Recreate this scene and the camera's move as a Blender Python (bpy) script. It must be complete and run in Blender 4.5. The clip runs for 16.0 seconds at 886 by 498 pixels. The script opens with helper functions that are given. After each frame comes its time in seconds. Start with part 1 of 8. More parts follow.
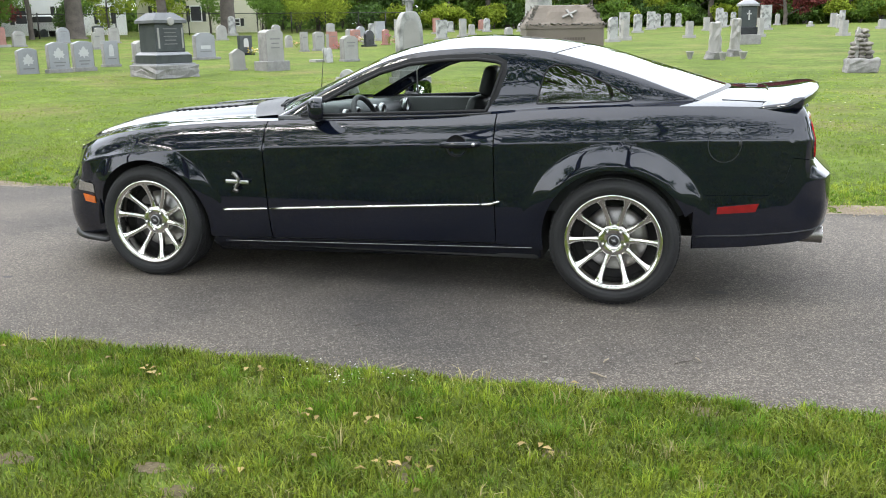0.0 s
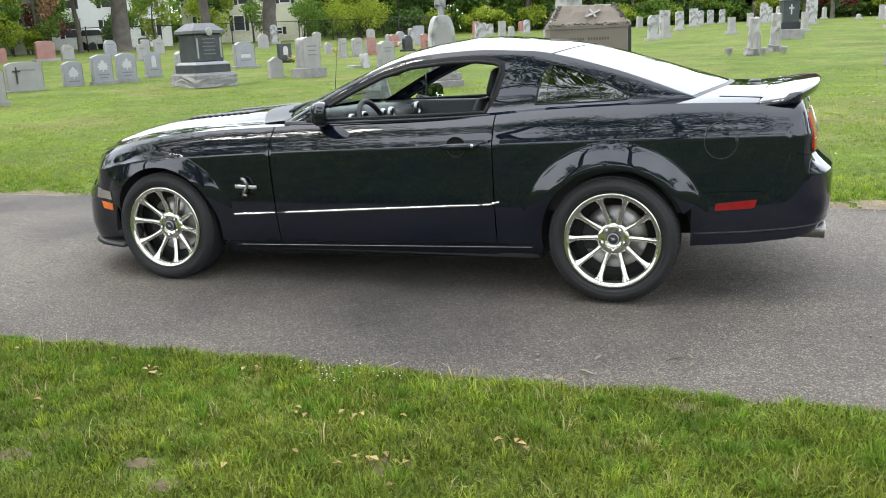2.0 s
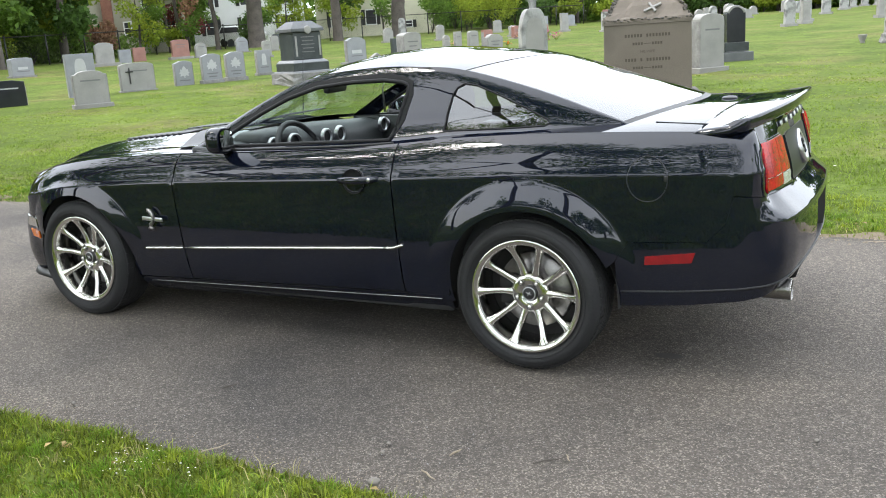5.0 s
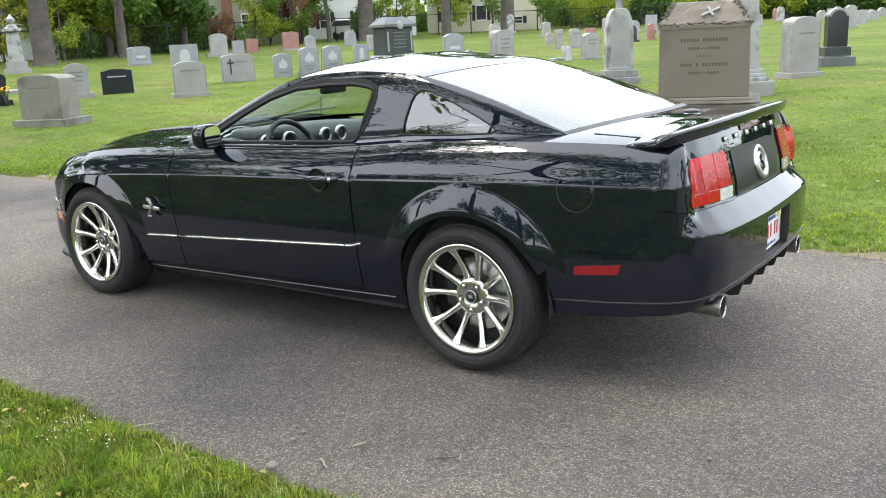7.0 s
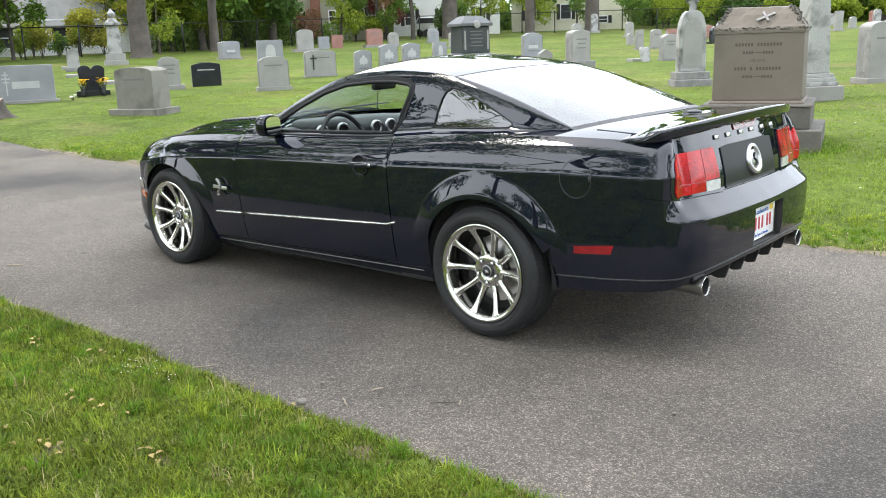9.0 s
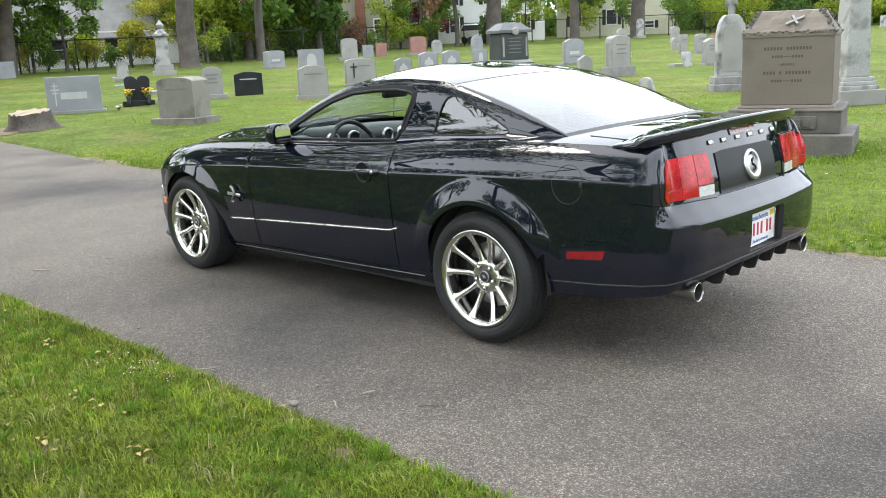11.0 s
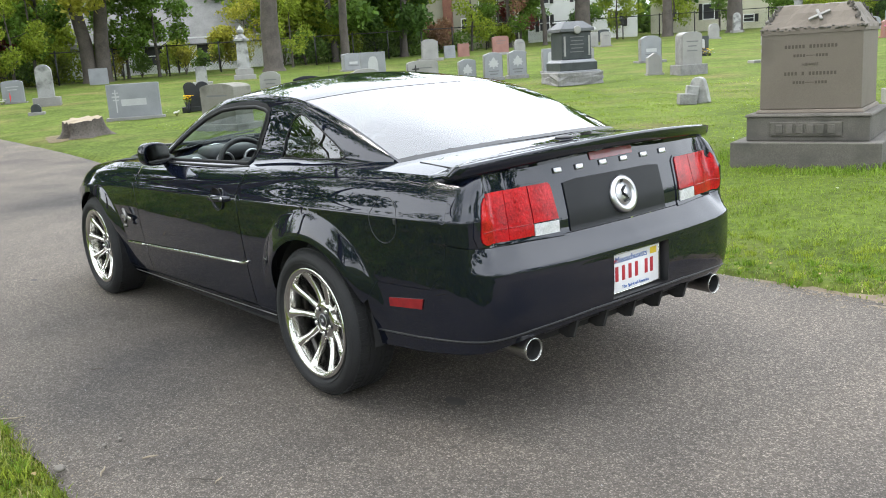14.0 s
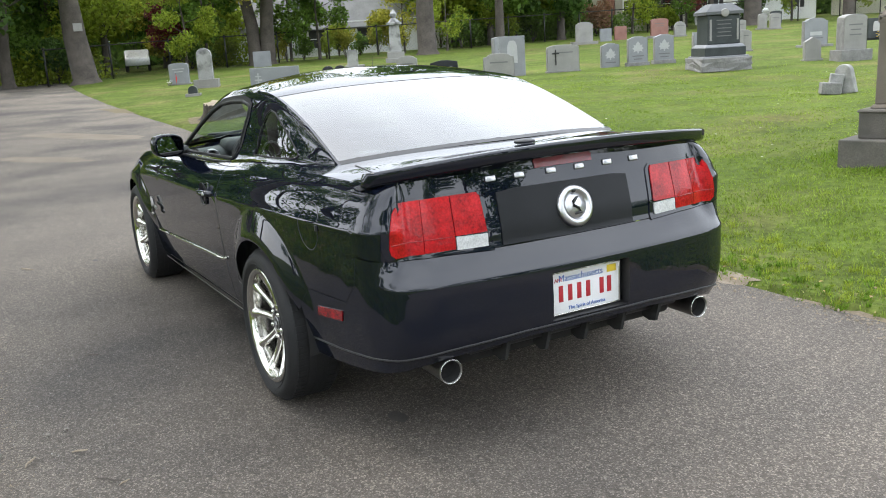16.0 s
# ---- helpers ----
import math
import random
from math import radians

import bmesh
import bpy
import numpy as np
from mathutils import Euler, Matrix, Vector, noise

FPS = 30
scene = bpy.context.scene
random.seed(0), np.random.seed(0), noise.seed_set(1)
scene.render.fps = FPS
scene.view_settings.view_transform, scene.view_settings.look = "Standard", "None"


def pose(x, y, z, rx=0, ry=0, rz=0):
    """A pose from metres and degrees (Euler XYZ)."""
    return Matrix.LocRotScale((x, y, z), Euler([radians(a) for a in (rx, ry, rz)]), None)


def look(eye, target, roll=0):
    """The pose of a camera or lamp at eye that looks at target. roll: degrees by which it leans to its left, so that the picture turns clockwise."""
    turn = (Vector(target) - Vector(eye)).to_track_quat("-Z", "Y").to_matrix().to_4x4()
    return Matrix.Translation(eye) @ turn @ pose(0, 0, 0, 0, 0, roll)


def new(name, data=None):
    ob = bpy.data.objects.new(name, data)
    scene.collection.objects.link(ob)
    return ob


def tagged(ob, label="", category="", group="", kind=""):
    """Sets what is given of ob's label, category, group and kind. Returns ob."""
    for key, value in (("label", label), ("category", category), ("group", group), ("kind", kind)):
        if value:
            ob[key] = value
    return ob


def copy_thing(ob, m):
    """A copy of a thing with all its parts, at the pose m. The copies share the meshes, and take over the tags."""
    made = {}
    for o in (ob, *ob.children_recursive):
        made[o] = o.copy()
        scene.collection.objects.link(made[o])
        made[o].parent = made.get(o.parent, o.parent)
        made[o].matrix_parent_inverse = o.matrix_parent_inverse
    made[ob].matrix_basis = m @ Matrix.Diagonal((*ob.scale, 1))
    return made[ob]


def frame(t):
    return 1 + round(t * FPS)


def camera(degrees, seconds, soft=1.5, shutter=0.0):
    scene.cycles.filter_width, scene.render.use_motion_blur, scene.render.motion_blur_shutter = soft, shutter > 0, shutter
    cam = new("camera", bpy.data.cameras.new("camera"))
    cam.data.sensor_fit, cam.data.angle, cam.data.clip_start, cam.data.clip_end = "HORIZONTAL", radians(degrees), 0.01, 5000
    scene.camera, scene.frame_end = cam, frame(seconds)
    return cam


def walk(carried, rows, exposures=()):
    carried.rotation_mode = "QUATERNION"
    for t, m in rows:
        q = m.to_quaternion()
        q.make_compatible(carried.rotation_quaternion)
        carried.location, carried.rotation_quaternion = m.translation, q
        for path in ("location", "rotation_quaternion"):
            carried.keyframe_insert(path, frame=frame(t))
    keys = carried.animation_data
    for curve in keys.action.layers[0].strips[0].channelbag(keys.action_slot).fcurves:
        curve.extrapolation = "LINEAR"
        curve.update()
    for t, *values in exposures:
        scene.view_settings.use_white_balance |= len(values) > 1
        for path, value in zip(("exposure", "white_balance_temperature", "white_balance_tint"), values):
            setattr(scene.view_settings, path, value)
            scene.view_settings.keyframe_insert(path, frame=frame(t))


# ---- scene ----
cam = camera(53.5, 16.0, soft=1.0)
PATH = [
    (0, (1.757, -5.345, 1.383), (1.21, -3.481, 0.909), -1.1),
    (0.5, (1.879, -5.361, 1.387), (1.303, -3.505, 0.916), -1.6),
    (1, (1.954, -5.364, 1.39), (1.356, -3.513, 0.926), -1.9),
    (1.5, (1.982, -5.357, 1.391), (1.357, -3.513, 0.932), -2.2),
    (2, (1.999, -5.333, 1.377), (1.353, -3.498, 0.913), -2.6),
    (2.5, (1.99, -5.279, 1.371), (1.359, -3.439, 0.908), -2.6),
    (3, (2.119, -5.155, 1.363), (1.514, -3.307, 0.895), -2.9),
    (3.5, (2.342, -4.985, 1.393), (1.734, -3.141, 0.914), -3.4),
    (4, (2.461, -4.715, 1.4), (1.765, -2.902, 0.924), -4.1),
    (4.2, (2.527, -4.621, 1.426), (1.773, -2.83, 0.953), -4.2),
    (6.3, (3.203, -3.821, 1.433), (2.138, -2.193, 0.967), -3.1),
    (6.5, (3.277, -3.829, 1.443), (2.199, -2.21, 0.98), -3.2),
    (7, (3.443, -3.953, 1.445), (2.309, -2.373, 0.98), -2.7),
    (7.5, (3.591, -3.989, 1.459), (2.402, -2.448, 1.0), -2.1),
    (8, (3.808, -3.992, 1.462), (2.563, -2.495, 1.004), -1.9),
    (8.5, (3.907, -4.064, 1.473), (2.643, -2.585, 1.01), -1.6),
    (9, (3.987, -4.216, 1.466), (2.712, -2.746, 1.003), -1.9),
    (11.5, (4.216, -3.968, 1.461), (2.844, -2.581, 1.02), -2.5),
    (12, (4.191, -3.709, 1.452), (2.807, -2.334, 1.014), -2.5),
    (12.5, (4.299, -3.495, 1.455), (2.894, -2.138, 1.023), -2.9),
    (13, (4.488, -3.257, 1.447), (3.056, -1.932, 1.008), -3.3),
    (13.5, (4.553, -3.024, 1.434), (3.066, -1.759, 0.998), -3.8),
    (14, (4.616, -2.808, 1.456), (3.105, -1.572, 1.022), -3.6),
    (14.5, (4.763, -2.59, 1.452), (3.201, -1.417, 1.023), -3.6),
    (15, (4.874, -2.386, 1.462), (3.279, -1.261, 1.025), -4.0),
    (15.5, (4.877, -2.129, 1.441), (3.229, -1.087, 0.997), -3.4),
    (16, (4.929, -1.961, 1.458), (3.218, -1.028, 1.009), -3.6),
]
walk(cam, [(t, look(eye, target, roll)) for t, eye, target, roll in PATH], [(0.0, 0.0), (1.0, -0.04), (2.5, -0.08), (3.5, -0.15), (5.0, -0.05), (6.5, 0.06), (9.0, 0.05), (13.5, 0.02), (14.5, -0.13), (16.0, -0.22)])

from mathutils.geometry import delaunay_2d_cdt

# ---- light ----
SUN_DIR = Vector((-0.52, -0.30, 0.80)).normalized()      # towards the sun, behind thin cloud
world = bpy.data.worlds.new("sky")
scene.world = world
world.use_nodes = True
wn, wl = world.node_tree.nodes, world.node_tree.links
sky = wn.new("ShaderNodeTexSky")
sky.sky_type = 'NISHITA'
sky.sun_disc = False
sky.sun_elevation = math.asin(SUN_DIR.z)
sky.sun_rotation = math.atan2(SUN_DIR.x, SUN_DIR.y)
sky.air_density, sky.dust_density, sky.ozone_density = 1.0, 4.0, 1.0
# thin cloud: a pale veil over the blue, uneven
tc = wn.new("ShaderNodeTexCoord")
cl = wn.new("ShaderNodeTexNoise")
cl.inputs["Scale"].default_value, cl.inputs["Detail"].default_value = 2.2, 6
ramp = wn.new("ShaderNodeValToRGB")
ramp.color_ramp.elements[0].position, ramp.color_ramp.elements[1].position = 0.30, 0.62
ramp.color_ramp.elements[0].color = (0.58, 0.58, 0.58, 1)
ramp.color_ramp.elements[1].color = (0.92, 0.92, 0.92, 1)
veil = wn.new("ShaderNodeMixRGB")
veil.inputs[2].default_value = (11.2, 11.9, 12.8, 1)
wl.new(tc.outputs["Generated"], cl.inputs["Vector"])
wl.new(cl.outputs["Fac"], ramp.inputs["Fac"])
wl.new(ramp.outputs["Color"], veil.inputs[0])
wl.new(sky.outputs["Color"], veil.inputs[1])
wl.new(veil.outputs["Color"], wn["Background"].inputs["Color"])
wn["Background"].inputs["Strength"].default_value = 0.35
sun = new("sun", bpy.data.lights.new("sun", 'SUN'))
sun.data.energy, sun.data.angle, sun.data.color = 2.5, radians(14), (1.0, 0.96, 0.90)
sun.matrix_world = look(SUN_DIR * 50, (0, 0, 0))


# ---- materials ----
def material(name, base=(0.5, 0.5, 0.5), rough=0.6, metal=0.0, alt=None, scale=6.0, fine=60.0, bump=0.0, bump_scale=80.0,
             coat=0.0, spots=None, spot_scale=3.0, spot_at=(0.55, 0.68), island=0.0, objvar=0.0, spec=0.5, rough_var=0.0):
    """Principled surface whose colour wanders between base and alt at two scales, with stains and fine relief."""
    m = bpy.data.materials.new(name)
    m.use_nodes = True
    n, l = m.node_tree.nodes, m.node_tree.links
    b = n["Principled BSDF"]
    b.inputs["Roughness"].default_value, b.inputs["Metallic"].default_value = rough, metal
    b.inputs["Coat Weight"].default_value, b.inputs["Coat Roughness"].default_value = coat, 0.02
    b.inputs["Specular IOR Level"].default_value = spec
    c = n.new("ShaderNodeTexCoord")
    col = None
    if alt:
        big, small, mix, fac = n.new("ShaderNodeTexNoise"), n.new("ShaderNodeTexNoise"), n.new("ShaderNodeMixRGB"), n.new("ShaderNodeMath")
        big.inputs["Scale"].default_value, big.inputs["Detail"].default_value = scale, 5
        small.inputs["Scale"].default_value, small.inputs["Detail"].default_value = fine, 3
        l.new(c.outputs["Object"], big.inputs["Vector"])
        l.new(c.outputs["Object"], small.inputs["Vector"])
        fac.operation = 'ADD'
        l.new(big.outputs["Fac"], fac.inputs[0])
        l.new(small.outputs["Fac"], fac.inputs[1])
        mr = n.new("ShaderNodeMapRange")
        mr.inputs["From Min"].default_value, mr.inputs["From Max"].default_value = 0.72, 1.28
        l.new(fac.outputs[0], mr.inputs["Value"])
        l.new(mr.outputs[0], mix.inputs[0])
        mix.inputs[1].default_value, mix.inputs[2].default_value = (*base, 1), (*alt, 1)
        col = mix.outputs[0]
        if rough_var:
            rr = n.new("ShaderNodeMapRange")
            rr.inputs["To Min"].default_value, rr.inputs["To Max"].default_value = rough - rough_var, rough + rough_var
            l.new(mr.outputs[0], rr.inputs["Value"])
            l.new(rr.outputs[0], b.inputs["Roughness"])
    if spots:
        t, r, mix = n.new("ShaderNodeTexNoise"), n.new("ShaderNodeMapRange"), n.new("ShaderNodeMixRGB")
        t.inputs["Scale"].default_value, t.inputs["Detail"].default_value = spot_scale, 7
        l.new(c.outputs["Object"], t.inputs["Vector"])
        r.inputs["From Min"].default_value, r.inputs["From Max"].default_value = spot_at
        l.new(t.outputs["Fac"], r.inputs["Value"])
        l.new(r.outputs[0], mix.inputs[0])
        mix.inputs[1].default_value = (*base, 1)
        if col:
            l.new(col, mix.inputs[1])
        mix.inputs[2].default_value = (*spots, 1)
        col = mix.outputs[0]
    if island or objvar:
        g = n.new("ShaderNodeNewGeometry") if island else n.new("ShaderNodeObjectInfo")
        hsv, mr = n.new("ShaderNodeHueSaturation"), n.new("ShaderNodeMapRange")
        v = island or objvar
        mr.inputs["To Min"].default_value, mr.inputs["To Max"].default_value = 1 - v, 1 + v
        l.new(g.outputs["Random Per Island" if island else "Random"], mr.inputs["Value"])
        l.new(mr.outputs[0], hsv.inputs["Value"])
        hsv.inputs["Color"].default_value = (*base, 1)
        if col:
            l.new(col, hsv.inputs["Color"])
        col = hsv.outputs[0]
    if col:
        l.new(col, b.inputs["Base Color"])
    else:
        b.inputs["Base Color"].default_value = (*base, 1)
    if bump:
        t, bp = n.new("ShaderNodeTexNoise"), n.new("ShaderNodeBump")
        t.inputs["Scale"].default_value, t.inputs["Detail"].default_value = bump_scale, 4
        l.new(c.outputs["Object"], t.inputs["Vector"])
        bp.inputs["Strength"].default_value, bp.inputs["Distance"].default_value = bump, 0.01
        l.new(t.outputs["Fac"], bp.inputs["Height"])
        l.new(bp.outputs[0], b.inputs["Normal"])
    return m


def leafy(name, base, alt, through_light=0.35, island=0.35, rough=0.6):
    """Leaves and grass: matt, part of the light passes through."""
    m = material(name, base, rough, alt=alt, scale=0.35, fine=4.0, island=island, spec=0.25)
    n, l = m.node_tree.nodes, m.node_tree.links
    b, out = n["Principled BSDF"], n["Material Output"]
    tr, mix = n.new("ShaderNodeBsdfTranslucent"), n.new("ShaderNodeMixShader")
    src = b.inputs["Base Color"].links[0].from_socket
    l.new(src, tr.inputs["Color"])
    mix.inputs[0].default_value = through_light
    l.new(b.outputs[0], mix.inputs[1])
    l.new(tr.outputs[0], mix.inputs[2])
    l.new(mix.outputs[0], out.inputs["Surface"])
    return m


def glass(name, tint, mirror=0.05):
    """A thin pane: tinted, with a mirror sheen that grows towards grazing."""
    m = bpy.data.materials.new(name)
    m.use_nodes = True
    n, l = m.node_tree.nodes, m.node_tree.links
    n.remove(n["Principled BSDF"])
    t, g, f, mix = n.new("ShaderNodeBsdfTransparent"), n.new("ShaderNodeBsdfGlossy"), n.new("ShaderNodeLayerWeight"), n.new("ShaderNodeMixShader")
    t.inputs["Color"].default_value = (*tint, 1)
    g.inputs["Color"].default_value = (1, 1, 1, 1)
    g.inputs["Roughness"].default_value = 0.01
    f.inputs["Blend"].default_value = 0.5
    pw, ma = n.new("ShaderNodeMath"), n.new("ShaderNodeMath")
    pw.operation, ma.operation = 'POWER', 'MULTIPLY_ADD'
    pw.inputs[1].default_value = 4.5
    ma.inputs[1].default_value, ma.inputs[2].default_value = 1 - mirror, mirror
    l.new(f.outputs["Facing"], pw.inputs[0])
    l.new(pw.outputs[0], ma.inputs[0])
    l.new(ma.outputs[0], mix.inputs[0])
    l.new(t.outputs[0], mix.inputs[1])
    l.new(g.outputs[0], mix.inputs[2])
    l.new(mix.outputs[0], n["Material Output"].inputs["Surface"])
    return m


PAINT = material("black_paint", (0.0034, 0.0050, 0.0105), 0.02, alt=(0.0044, 0.0062, 0.0130), scale=3, fine=900, spec=0.62)
TRIM = material("black_trim", (0.012, 0.012, 0.013), 0.45, alt=(0.018, 0.018, 0.019), scale=20, fine=300, bump=0.05, bump_scale=400)
MATT_PANEL = material("satin_panel", (0.010, 0.0108, 0.0125), 0.40, alt=(0.014, 0.0148, 0.017), scale=9, fine=400, spec=0.22)
SEAL = material("window_rubber", (0.007, 0.007, 0.008), 0.55, alt=(0.011, 0.011, 0.012), scale=20, fine=300, spec=0.25)
UNDER = material("underbody", (0.012, 0.012, 0.012), 0.9, alt=(0.02, 0.019, 0.018), scale=9, fine=90)
TYRE = material("tyre_rubber", (0.0065, 0.0067, 0.0075), 0.75, alt=(0.0125, 0.0125, 0.0130), scale=9, fine=120, bump=0.15, bump_scale=250)
CHROME = material("chrome", (0.70, 0.69, 0.66), 0.12, 1.0, alt=(0.62, 0.61, 0.58), scale=6, fine=150, rough_var=0.03)
WHEEL = material("chromed_wheel", (0.70, 0.69, 0.655), 0.15, 1.0, alt=(0.60, 0.59, 0.56), scale=6, fine=150, rough_var=0.05)
STEEL = material("brake_steel", (0.30, 0.29, 0.28), 0.35, 1.0, alt=(0.22, 0.21, 0.20), scale=8, fine=150)
LEATHER = material("black_leather", (0.016, 0.016, 0.018), 0.5, alt=(0.026, 0.026, 0.028), scale=8, fine=200, bump=0.15, bump_scale=300)
DASH = material("dashboard_vinyl", (0.034, 0.038, 0.040), 0.5, alt=(0.048, 0.052, 0.054), scale=8, fine=250, bump=0.1, bump_scale=400)
SILVER = material("satin_silver", (0.55, 0.55, 0.56), 0.3, 1.0, alt=(0.48, 0.48, 0.5), scale=9, fine=200)
RED_LENS = material("red_lens", (0.50, 0.008, 0.012), 0.10, alt=(0.17, 0.002, 0.004), scale=16, fine=120, bump=0.16, bump_scale=70, coat=0.1, spec=0.32)
RED_MARK = material("red_reflector", (0.24, 0.005, 0.009), 0.2, coat=0.6, alt=(0.17, 0.003, 0.006), scale=30, fine=200, bump=0.1, bump_scale=300)
AMBER = material("amber_lens", (0.75, 0.17, 0.01), 0.15, coat=1.0, alt=(0.6, 0.12, 0.01), scale=30, fine=150, bump=0.1, bump_scale=160)
CLEAR_LENS = material("clear_lens", (0.62, 0.62, 0.62), 0.12, coat=1.0, alt=(0.4, 0.4, 0.4), scale=40, fine=160, bump=0.2, bump_scale=150)
PLATE_WHITE = material("plate_white", (0.78, 0.78, 0.78), 0.4, alt=(0.70, 0.70, 0.70), scale=20, fine=200)
PLATE_RED = material("plate_red", (0.42, 0.02, 0.03), 0.45, alt=(0.36, 0.02, 0.03), scale=20, fine=200)
PLATE_BLUE = material("plate_blue", (0.03, 0.10, 0.34), 0.45, alt=(0.05, 0.13, 0.38), scale=20, fine=200)
PLATE_YELLOW = material("plate_yellow", (0.75, 0.55, 0.04), 0.45, alt=(0.7, 0.5, 0.04), scale=20, fine=200)
WINDSHIELD = glass("clear_glass", (0.66, 0.74, 0.70), 0.06)
TINTED = glass("tinted_glass", (0.13, 0.15, 0.15), 0.12)
REAR_GLASS = glass("rear_glass", (0.14, 0.16, 0.16), 0.17)
MIRROR = material("mirror_glass", (0.85, 0.86, 0.85), 0.01, 1.0)
ASPHALT = material("asphalt", (0.111, 0.096, 0.081), 0.85, alt=(0.172, 0.147, 0.122), scale=0.8, fine=45, spots=(0.060, 0.054, 0.049), spot_scale=0.38,
                   spot_at=(0.46, 0.66), bump=0.7, bump_scale=160, spec=0.3)
n, l = ASPHALT.node_tree.nodes, ASPHALT.node_tree.links      # pale and dark aggregate in the binder
src, dst = n["Principled BSDF"].inputs["Base Color"].links[0].from_socket, n["Principled BSDF"].inputs["Base Color"]
for sc, lo_v, hi_v, pw in ((80, 0.84, 1.16, 1.0), (190, 0.72, 2.15, 4.5)):
    vo, mr, mx, co = n.new("ShaderNodeTexVoronoi"), n.new("ShaderNodeMapRange"), n.new("ShaderNodeMixRGB"), n.new("ShaderNodeTexCoord")
    vo.inputs["Scale"].default_value = sc
    sp = n.new("ShaderNodeSeparateColor")
    pwn = n.new("ShaderNodeMath")
    pwn.operation = 'POWER'
    pwn.inputs[1].default_value = pw
    l.new(co.outputs["Object"], vo.inputs["Vector"])
    l.new(vo.outputs["Color"], sp.inputs[0])
    l.new(sp.outputs[0], pwn.inputs[0])
    l.new(pwn.outputs[0], mr.inputs["Value"])
    mr.inputs["To Min"].default_value, mr.inputs["To Max"].default_value = lo_v, hi_v
    mx.blend_type = 'MULTIPLY'
    mx.inputs[0].default_value = 1.0
    l.new(src, mx.inputs[1])
    l.new(mr.outputs[0], mx.inputs[2])
    src = mx.outputs[0]
l.new(src, dst)
LAWN = material("lawn", (0.051, 0.077, 0.0115), 0.95, alt=(0.094, 0.126, 0.022), scale=0.22, fine=17.0, spots=(0.130, 0.112, 0.046), spot_scale=0.45,
                spot_at=(0.50, 0.78), bump=1.0, bump_scale=30, spec=0.1)
n, l = LAWN.node_tree.nodes, LAWN.node_tree.links            # tufts and thin places in the sward
dst = n["Principled BSDF"].inputs["Base Color"]
src = dst.links[0].from_socket
for sc, lo_v, hi_v in ((1.3, 0.66, 1.34), (11.0, 0.50, 1.55)):
    no, mr, mx, co = n.new("ShaderNodeTexNoise"), n.new("ShaderNodeMapRange"), n.new("ShaderNodeMixRGB"), n.new("ShaderNodeTexCoord")
    no.inputs["Scale"].default_value, no.inputs["Detail"].default_value, no.inputs["Roughness"].default_value = sc, 8, 0.72
    l.new(co.outputs["Object"], no.inputs["Vector"])
    l.new(no.outputs["Fac"], mr.inputs["Value"])
    mr.inputs["From Min"].default_value, mr.inputs["From Max"].default_value = 0.30, 0.70
    mr.inputs["To Min"].default_value, mr.inputs["To Max"].default_value = lo_v, hi_v
    mx.blend_type = 'MULTIPLY'
    mx.inputs[0].default_value = 1.0
    l.new(src, mx.inputs[1])
    l.new(mr.outputs[0], mx.inputs[2])
    src = mx.outputs[0]
l.new(src, dst)
BLADE = leafy("grass_blade", (0.085, 0.122, 0.011), (0.215, 0.248, 0.034), 0.35, 0.62, 0.45)
DRY = leafy("dry_leaf", (0.24, 0.165, 0.06), (0.36, 0.27, 0.11), 0.15, 0.4)


# ---- building helpers ----
def part(name, bm, mat, parent=None, label="", smooth=True, at=None):
    """Links a bmesh as one mesh object, under its thing when a parent is given."""
    me = bpy.data.meshes.new(name)
    bm.to_mesh(me)
    bm.free()
    return place_mesh(name, me, mat, parent, label, smooth, at)


def place_mesh(name, me, mat, parent=None, label="", smooth=True, at=None):
    for m in (mat if isinstance(mat, (list, tuple)) else [mat]):
        me.materials.append(m)
    if smooth:
        me.polygons.foreach_set("use_smooth", [True] * len(me.polygons))
    ob = new(name, me)
    if parent:
        ob.parent = parent
    if at:
        ob.matrix_basis = at
    if label:
        tagged(ob, label)
    return ob


def from_arrays(name, verts, faces, mat, parent=None, label="", smooth=False):
    """Many faces at once, all with the same number of corners."""
    me = bpy.data.meshes.new(name)
    verts, faces = np.asarray(verts, np.float32), np.asarray(faces, np.int32)
    k = faces.shape[1]
    me.vertices.add(len(verts))
    me.vertices.foreach_set("co", verts.ravel())
    me.loops.add(faces.size)
    me.loops.foreach_set("vertex_index", faces.ravel())
    me.polygons.add(len(faces))
    me.polygons.foreach_set("loop_start", np.arange(0, faces.size, k, dtype=np.int32))
    me.update(calc_edges=True)
    return place_mesh(name, me, mat, parent, label, smooth)


